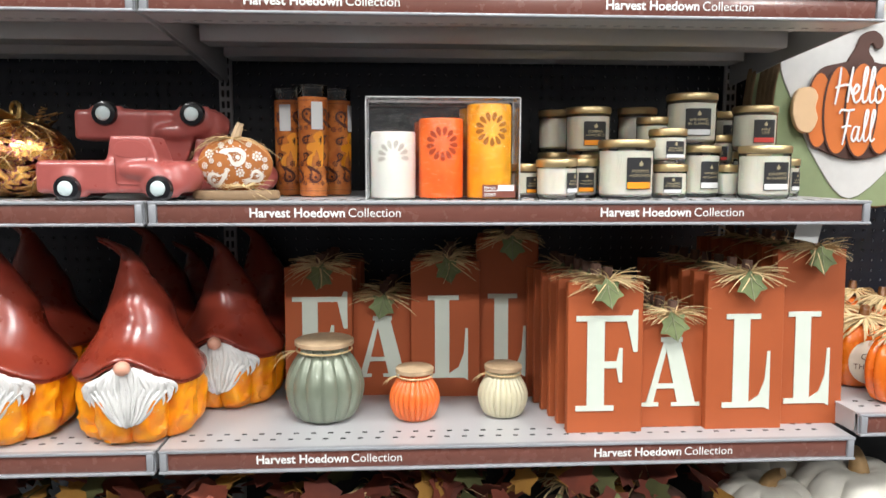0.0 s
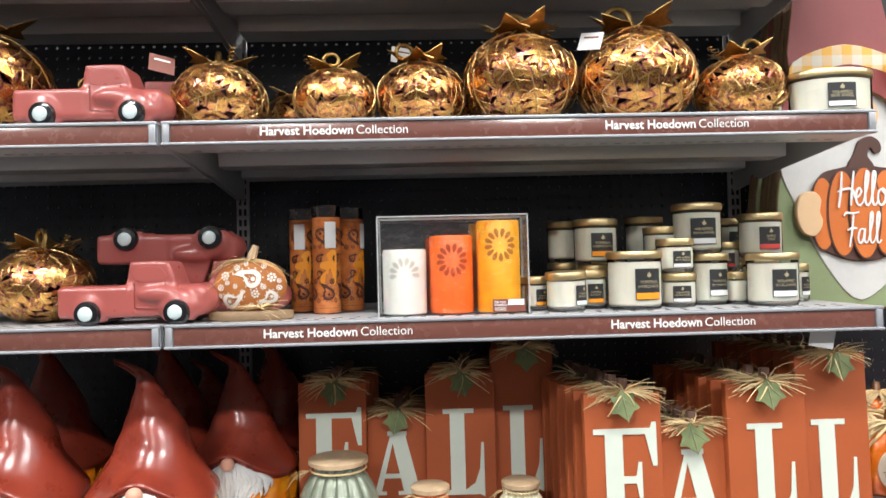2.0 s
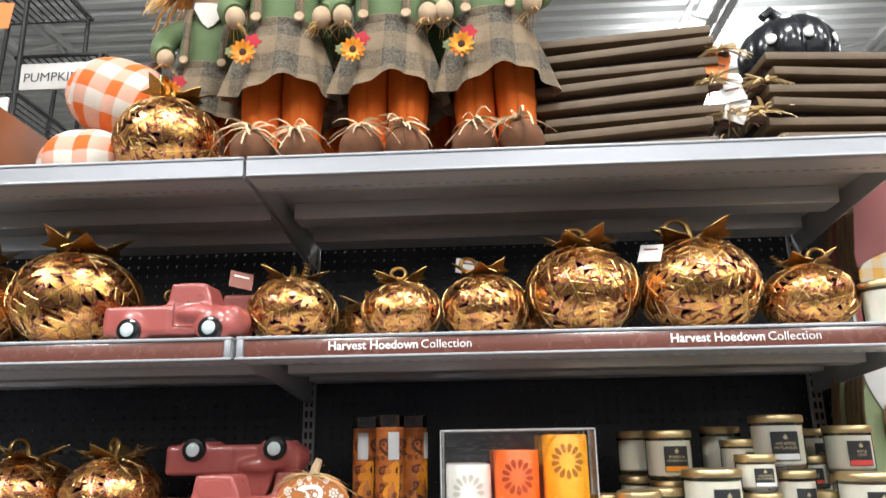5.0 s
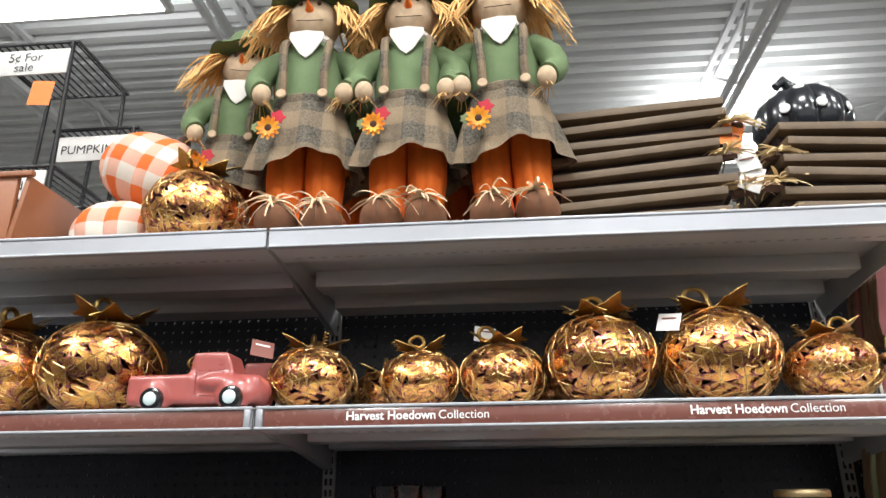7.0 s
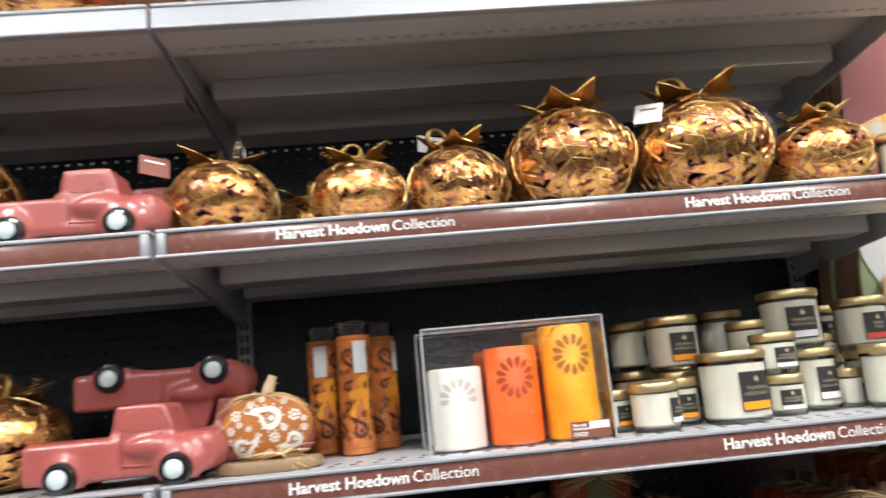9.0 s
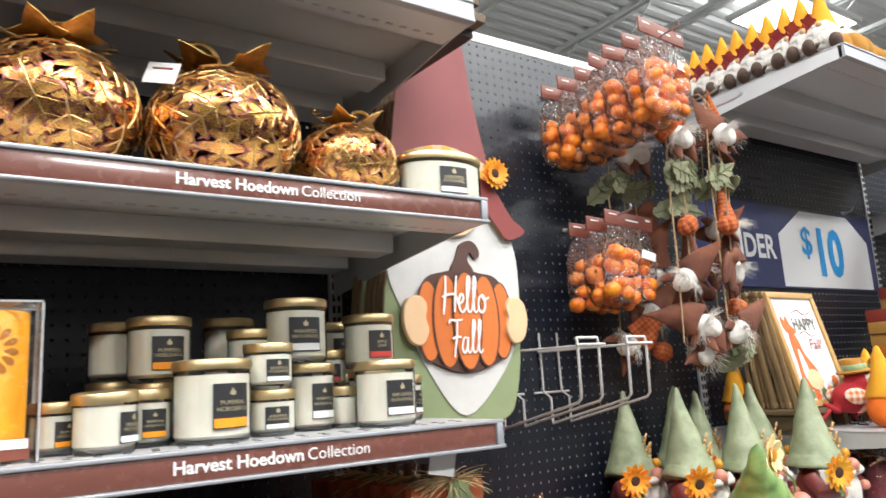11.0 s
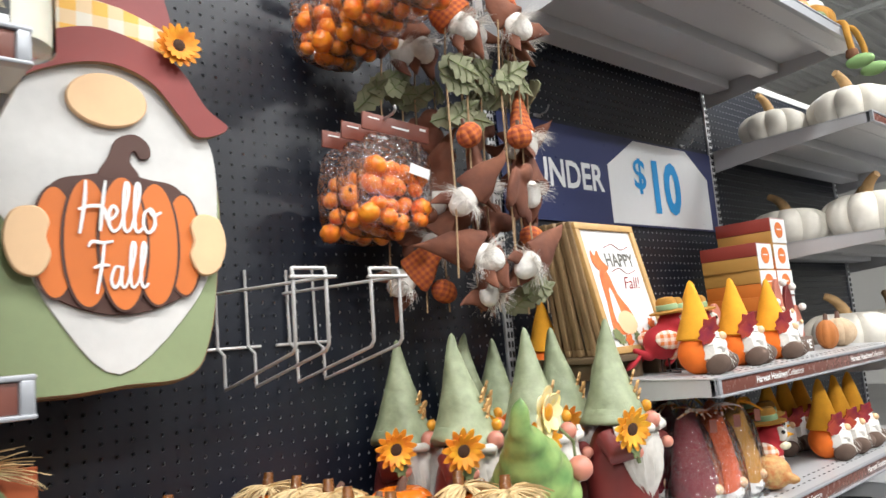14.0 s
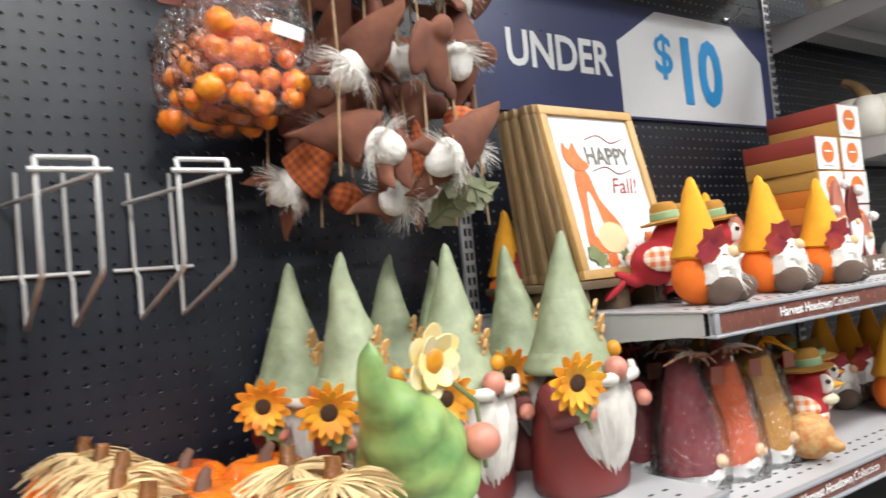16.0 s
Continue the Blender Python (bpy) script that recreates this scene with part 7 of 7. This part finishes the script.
def bird(m, label="red felt bird with ochre hat and plaid wings"):
    t = thing("felt_bird", m, label, "stuffed bird", "felt birds")
    part("body", fused([moved(ball(0.050, 0.042, 0.042), 0.0, 0, 0.075), moved(ball(0.034, 0.032, 0.034), 0.028, 0, 0.115), moved(ball(0.030, 0.014, 0.010), -0.058, 0, 0.05, 0, 30)], 0.005, 3), BIRDRED, t)
    part("tail", moved(ball(0.030, 0.012, 0.008), -0.082, 0, 0.035, 0, -40), BIRDRED, t)
    for sy in (-1, 1):
        part("wing", moved(ball(0.036, 0.009, 0.022), -0.008, sy * 0.041, 0.080, 0, 10), SMALLCHECK, t, "orange gingham wing")
        part("eye_patch", moved(ball(0.014, 0.006, 0.018), 0.042, sy * 0.027, 0.118, 0, 0, sy * 25), COTTON, t)
        part("eye", moved(ball(0.0048), 0.046, sy * 0.033, 0.123), TYRE, t)
    part("belly", moved(ball(0.030, 0.036, 0.026), 0.018, 0, 0.058), SMALLCHECK, t, "gingham belly")
    part("beak", moved(lathe([(0.008, 0), (0, 0.022)], 12), 0.060, 0, 0.112, 0, 90), MUSTARD, t)
    part("bow", joined(moved(ball(0.018, 0.009, 0.010), 0.05, -0.016, 0.088, 0, 0, 30), moved(ball(0.018, 0.009, 0.010), 0.05, 0.016, 0.088, 0, 0, -30)), JARCREAM, t, "cream bow")
    hat = part("hat", moved(lathe([(0.043, 0), (0.045, 0.004), (0.024, 0.008), (0.024, 0.03), (0.018, 0.038), (0, 0.040)], 28), 0.022, 0, 0.142, 0, -6), OCHRE, t, "ochre felt hat")
    part("hat_band", moved(lathe([(0.025, 0), (0.026, 0.002), (0.0255, 0.013), (0.0245, 0.014)], 28), 0.021, 0, 0.150, 0, -6), MINTBAND, hat, "mint ribbon")
    for sy in (-1, 1):
        part("leg", tube([(0, sy * 0.015, 0.04), (0, sy * 0.018, 0.004), (0.025, sy * 0.022, 0.002)], 0.0022, 6), TYRE, t)
    return t


def felt_gnome_mesh(hat, seed):
    r = random.Random(seed)
    P = [(moved(ball(0.052, 0.046, 0.048), 0, 0, 0.046), DOLLORANGE)]
    hv, hf = lathe([(0.043, 0), (0.046, 0.004), (0.036, 0.035), (0.025, 0.075), (0.014, 0.11), (0.006, 0.135), (0, 0.14)], 24)
    hv = hv + np.array([noise.noise(Vector(p) * 30 + Vector((seed, 0, 0))) for p in hv])[:, None] * 0.005
    hv[:, 0] += 0.12 * hv[:, 2] ** 2 * 5 * r.uniform(-0.6, 0.6)
    P.append((moved((hv, hf), 0, 0, 0.078), hat))
    base = ball(0.044, 0.032, 0.050, 32, 20)
    bv = base[0] + np.array([noise.noise(Vector(p) * 90) + noise.noise(Vector(p) * 200) for p in base[0]])[:, None] * 0.006
    P.append((moved((bv, base[1]), 0, -0.034, 0.050), FUR))
    P.append((strands(r, 110, 0.048, 0.003, (0, -0.03, 0.07), (1, 0.9), -0.3, 0.6, (3.3, 6.1)), FUR))
    P.append((moved(ball(0.010), 0, -0.058, 0.084), PEACH))
    for sx in (-1, 1):
        P.append((moved(ball(0.019, 0.03, 0.022), sx * 0.036, -0.052, 0.022, -25), GREYFELT))
    P.append((moved(slab(FIG * 0.055, 0.003), -0.030, -0.042, 0.105, 20, 25, -25), MAPLE))
    P.append((moved(slab(FIG * 0.042, 0.003), -0.045, -0.036, 0.085, 20, 80, -35), MAPLE))
    return mesh_of("felt_gnome", P)


YELLOW_GNOMES = [felt_gnome_mesh(MUSTARD, 500), felt_gnome_mesh(MUSTARD, 501)]


def felt_gnome(x, y, z, rz, s, k):
    o = new("felt_gnome", YELLOW_GNOMES[k % 2])
    o.matrix_basis = pose(x, y, z, 0, 0, rz) @ Matrix.Scale(s, 4)
    return tagged(o, "felt gnome with mustard hat, white fur beard and grey feet", "plush gnome", "felt gnomes")


for k, (x, y, rz, s) in enumerate(((2.222, 1.272, 14, 0.97), (2.450, 1.292, 10, 1.0), (2.555, 1.345, 4, 0.98), (2.655, 1.295, 12, 0.98), (2.48, 1.43, 0, 0.95), (2.125, 1.64, 30, 0.95))):
    felt_gnome(x, y, R_MID, rz, s, k)
for k, (x, y, rz) in enumerate(((2.245, 1.372, 18), (2.33, 1.405, 10), (2.40, 1.47, 14), (2.37, 1.36, 30), (2.53, 1.50, 12))):
    bird(pose(x, y, R_MID, 0, 0, rz - 45))
for k, (x, y, rz) in enumerate(((2.50, 1.29, -50), (2.62, 1.345, -40), (2.58, 1.44, -50), (2.70, 1.45, -60))):
    bird(pose(x, y, R_LOW, 0, 0, rz))
for k in range(6):
    felt_gnome(2.86 + 0.11 * (k % 3), 1.28 + 0.15 * (k // 3), R_LOW, 8, 1.0, k)

# wooden welcome sign with gnomes
wl = thing("welcome_sign", pose(2.86, 1.335, R_MID, 0, 0, -4), "painted wooden gnome family sign reading WELCOME", "wooden sign")
pl = part("plank", moved(block(0.20, 0.016, 0.045, 0.002), 0, -0.006, 0), GREYFELT, wl, "brown plank")
part("lettering", moved(text("WELCOME", 0.036, 0.012, align="CENTER"), 0, -0.0145, 0.010), WHITE, pl, "white lettering")
for k, (x, h, c) in enumerate(((-0.07, 0.13, GREYFELT), (-0.02, 0.19, PINKFELT), (0.03, 0.175, COATRED), (0.075, 0.11, PINKFELT))):
    part("gnome_cutout", moved(slab(smooth_line([(x - 0.024, 0.03), (x + 0.024, 0.03), (x + 0.026, 0.03 + h * 0.5), (x + 0.016, 0.03 + h * 0.85), (x + 0.002, 0.03 + h), (x - 0.014, 0.03 + h * 0.86), (x - 0.026, 0.03 + h * 0.5)], 4), 0.010, 0.001), 0, 0.006 + 0.004 * (k % 2), 0), c, wl)
    part("beard_cutout", moved(slab(smooth_line([(x - 0.020, 0.03 + h * 0.52), (x + 0.020, 0.03 + h * 0.52), (x + 0.016, 0.03 + h * 0.3), (x, 0.03 + h * 0.08), (x - 0.016, 0.03 + h * 0.3)], 3), 0.004, 0.001), 0, 0.002 + 0.004 * (k % 2), 0), PAPER, wl)
    part("nose_bead", moved(ball(0.007, 0.005, 0.007), x, 0.001, 0.03 + h * 0.53), PEACH, wl)
    part("pompom", moved(ball(0.011), x + 0.016, 0.0, 0.03 + h * 0.93), FUR, wl, "white pompom")
# rows of small painted gnome cutouts behind
for k in range(6):
    solid("gnome_cutout", [(slab(smooth_line([(-0.024, 0), (0.024, 0), (0.028, 0.09), (0.018, 0.145), (0.0, 0.165), (-0.018, 0.145), (-0.028, 0.09)], 4), 0.014, 0.002), PINKFELT if k % 3 else COATRED), (moved(ball(0.014), 0.022, -0.006, 0.10), FUR), (moved(slab(smooth_line([(-0.02, 0.07), (0.02, 0.07), (0.0, 0.02)], 4), 0.003), 0, -0.003, 0), PAPER)], pose(2.46 + 0.075 * k, 1.56 - 0.004 * k, R_MID, 0, 0, -8), "small painted wooden gnome cutout on the shelf", "wooden gnome", "wooden gnome cutouts")
solid("fabric_pumpkin", [(moved(ball(0.042, 0.03, 0.045, 40, 16, 8, 0.1), 0, 0, 0.043), PAISLEY), (tube([(0, 0, 0.08), (0.004, 0, 0.105)], (0.008, 0.006), 8), TWIG)], pose(3.03, 1.30, R_MID), "small paisley cloth pumpkin on the shelf", "pumpkin ornament")
solid("burlap_pumpkin", [(moved(ball(0.06, 0.05, 0.045, 40, 16, 8, 0.14), 0, 0, 0.044), BURLAP), (tube([(0, 0, 0.08), (0.006, 0, 0.11)], (0.009, 0.006), 8), TWIG)], pose(3.15, 1.31, R_MID), "tan burlap pumpkin on the shelf", "pumpkin ornament")

# stacked gift boxes
BOXRED = mat("brick_box_card", (0.30, 0.045, 0.03), 0.5, 0, 0.1, 8)
BOXOR = mat("orange_box_card", (0.62, 0.17, 0.02), 0.5, 0, 0.1, 8)
BOXOCH = mat("ochre_box_card", (0.50, 0.26, 0.06), 0.5, 0, 0.1, 8)
for col, (bx, n) in enumerate(((3.037, 4), (3.160, 5))):
    for k in range(n):
        top, low = ((BOXRED, BOXOCH), (BOXOR, BOXRED), (BOXOCH, BOXOR))[(k + 2 * col) % 3]
        t = thing("gift_box", pose(bx + 0.004 * ((k * 7) % 3), 1.555, R_MID + 0.0875 * k, 0, 0, 1.5 - (k % 3)), "flat two-coloured card box with a white pumpkin end", "gift box", "stacked gift boxes")
        part("lid", moved(block(0.118, 0.19, 0.043, 0.001), 0, 0, 0.044), top, t)
        part("tray", moved(block(0.115, 0.187, 0.043, 0.001), 0, 0, 0), low, t)
        e = part("end_label", moved(block(0.110, 0.001, 0.082), 0, -0.0965, 0.002), PAPER, t, "white printed end")
        part("pumpkin_print", moved(slab(ellipse(0, 0.046, 0.030, 0.027), 0.0008), 0, -0.098, 0), PKORANGE, e)
        part("fine_print", joined(moved(block(0.034, 0.0006, 0.004), 0, -0.0985, 0.046), moved(block(0.05, 0.0006, 0.003), 0, -0.0985, 0.012)), PAPER, e)

# bagged felt gnomes on the lower shelf
MAROONFELT = mat("maroon_felt_hat", (0.19, 0.012, 0.022), 0.9, 0, 0.2, 25, 0.0006, 160)
ORANGEFELT = mat("orange_felt_hat", (0.55, 0.10, 0.025), 0.9, 0, 0.2, 25, 0.0006, 160)
OCHREFELT = mat("ochre_felt_long_hat", (0.45, 0.22, 0.03), 0.9, 0, 0.2, 25, 0.0006, 160)


def bagged_gnome(seed, m, felt, ribbon):
    t = thing("bagged_gnome", m, "felt gnome with a tall hat wrapped in clear cellophane", "plush gnome", "cellophane-wrapped gnomes")
    hv, hf = lathe([(0.050, 0.03), (0.052, 0.04), (0.046, 0.09), (0.036, 0.14), (0.024, 0.19), (0.012, 0.22), (0, 0.23)], 28)
    hv = hv + np.array([noise.noise(Vector(p) * 24 + Vector((seed, 0, 0))) for p in hv])[:, None] * 0.006
    part("hat", (hv, hf), felt, t, "tall felt hat")
    fb = ball(0.046, 0.046, 0.03, 28, 14)
    part("beard", (fb[0] + np.array([noise.noise(Vector(p) * 90) for p in fb[0]])[:, None] * 0.006 + np.array((0.0, -0.006, 0.026)), fb[1]), BEARD, t, "cream fluffy beard")
    part("nose", moved(ball(0.011), 0, -0.052, 0.046), PEACH, t)
    v, f = lathe([(0.060, 0.001), (0.064, 0.03), (0.058, 0.10), (0.045, 0.16), (0.022, 0.205), (0.014, 0.22), (0.03, 0.25), (0.045, 0.29)], 36)
    v = v + np.array([noise.noise(Vector(p) * 34 + Vector((seed, 3, 0))) for p in v])[:, None] * np.array((0.007, 0.007, 0.003))
    b = part("cellophane", (v, f[:-1]), CRINKLE, t, "crinkled clear cellophane")
    b.visible_shadow = False
    part("ribbon", strands(random.Random(seed), 10, 0.05, 0.012, (0, -0.018, 0.214), (1, 0.7), 0.2, 0.4), ribbon, t, "tied ribbon bow", kind="stuff")
    part("tag", moved(slab([(0.0, 0.165), (0.045, 0.160), (0.047, 0.188), (0.002, 0.193)], 0.001), 0, -0.05, 0), BROWNCARD, t, "brown price tag")
    return t


for k, (x, y, c, rb_) in enumerate(((2.185, 1.30, MAROONFELT, SMALLCHECK), (2.275, 1.29, ORANGEFELT, SMALLCHECK), (2.375, 1.29, OCHREFELT, MUSTARD), (2.19, 1.43, MAROONFELT, CRIMSON), (2.30, 1.43, MAROONFELT, SMALLCHECK), (2.42, 1.44, OCHREFELT, MUSTARD), (2.22, 1.57, MAROONFELT, CRIMSON), (2.35, 1.57, ORANGEFELT, SMALLCHECK))):
    bagged_gnome(520 + k, pose(x, y, R_LOW, 0, 0, 10), c, rb_)
HEDGE = mat("gold_straw_hedgehog", (0.50, 0.36, 0.14), 0.7, 0, 0.35, 60, 0.002, 140, second=(0.42, 0.12, 0.03))
solid("straw_hedgehog", [(fused([moved(ball(0.045, 0.04, 0.04), 0, 0, 0.042), moved(ball(0.014, 0.02, 0.012), 0, -0.042, 0.03)], 0.005, 2), HEDGE), (strands(random.Random(9), 90, 0.05, 0.003, (0, 0.01, 0.055), (1, 1), 0.5, 0.4), HEDGE)], pose(2.425, 1.235, R_LOW), "small gold straw hedgehog ornament on the shelf", "hedgehog ornament")

# top shelf of the third bay
for k in range(9):
    felt_gnome(2.15, 1.24 + 0.052 * k, R_TOP, -70 + 6 * (k % 3), 0.92, k)
for k in range(7):
    x = 2.33 + 0.145 * k
    solid("plush_pumpkin", [(moved(ball(0.075, 0.072, 0.06, 48, 18, 8, 0.14), 0, 0, 0.058), (DOLLORANGE, OCHRE, MINIPK)[k % 3] if k % 3 else OCHRE), (moved(fur_tuft(0.045, 0.022), 0, 0, 0.115), FUR), (tube([(0, 0, 0.12), (0.006, 0, 0.15)], (0.010, 0.007), 8), TWIG)], pose(x, 1.27 + 0.02 * (k % 2), R_TOP, 0, 0, 20 * k), "stuffed orange cloth pumpkin with white fur top", "plush pumpkin", "plush pumpkins")
GREENSHOE = mat("mint_green_shoe", (0.25, 0.42, 0.16), 0.8, 0, 0.15, 20)
for k, (x, lean) in enumerate(((3.16, -0.02), (3.235, 0.03))):
    leg = smooth_line([(0, 0.03, 0.01), (0, -0.02, 0.012), (lean, -0.035, -0.04), (lean, -0.04, -0.09)], 5, False)
    solid("dangling_doll_legs", [(tube(leg, 0.010, 10), OCHREFELT), (moved(lathe([(0.014, 0), (0.02, 0.01), (0.016, 0.03)], 16), lean, -0.04, -0.12), SHOE), (moved(ball(0.022, 0.042, 0.022), lean, -0.058, -0.132), GREENSHOE), (moved(ball(0.035, 0.03, 0.04), 0, 0.05, 0.04), DOLLGREEN)], pose(x, FRONT + 0.02, R_TOP), "small elf figure with striped legs hanging over the shelf edge", "plush elf", "dangling plush elves")

# white pumpkins of the last bay
for k, (x, y, z, r) in enumerate(((3.46, 1.55, 2.05, 0.125), (3.55, 1.30, 2.05, 0.15), (3.82, 1.45, 2.05, 0.15), (3.50, 1.56, 1.66, 0.14), (3.62, 1.32, 1.66, 0.165), (3.92, 1.45, 1.66, 0.16), (3.48, 1.40, 1.25, 0.15), (3.72, 1.32, 1.25, 0.15), (3.98, 1.4, 1.25, 0.15))):
    white_pumpkin(pose(x, y, z, 0, 0, 25 * k), r, 0.72, 40 + k, 0.10)
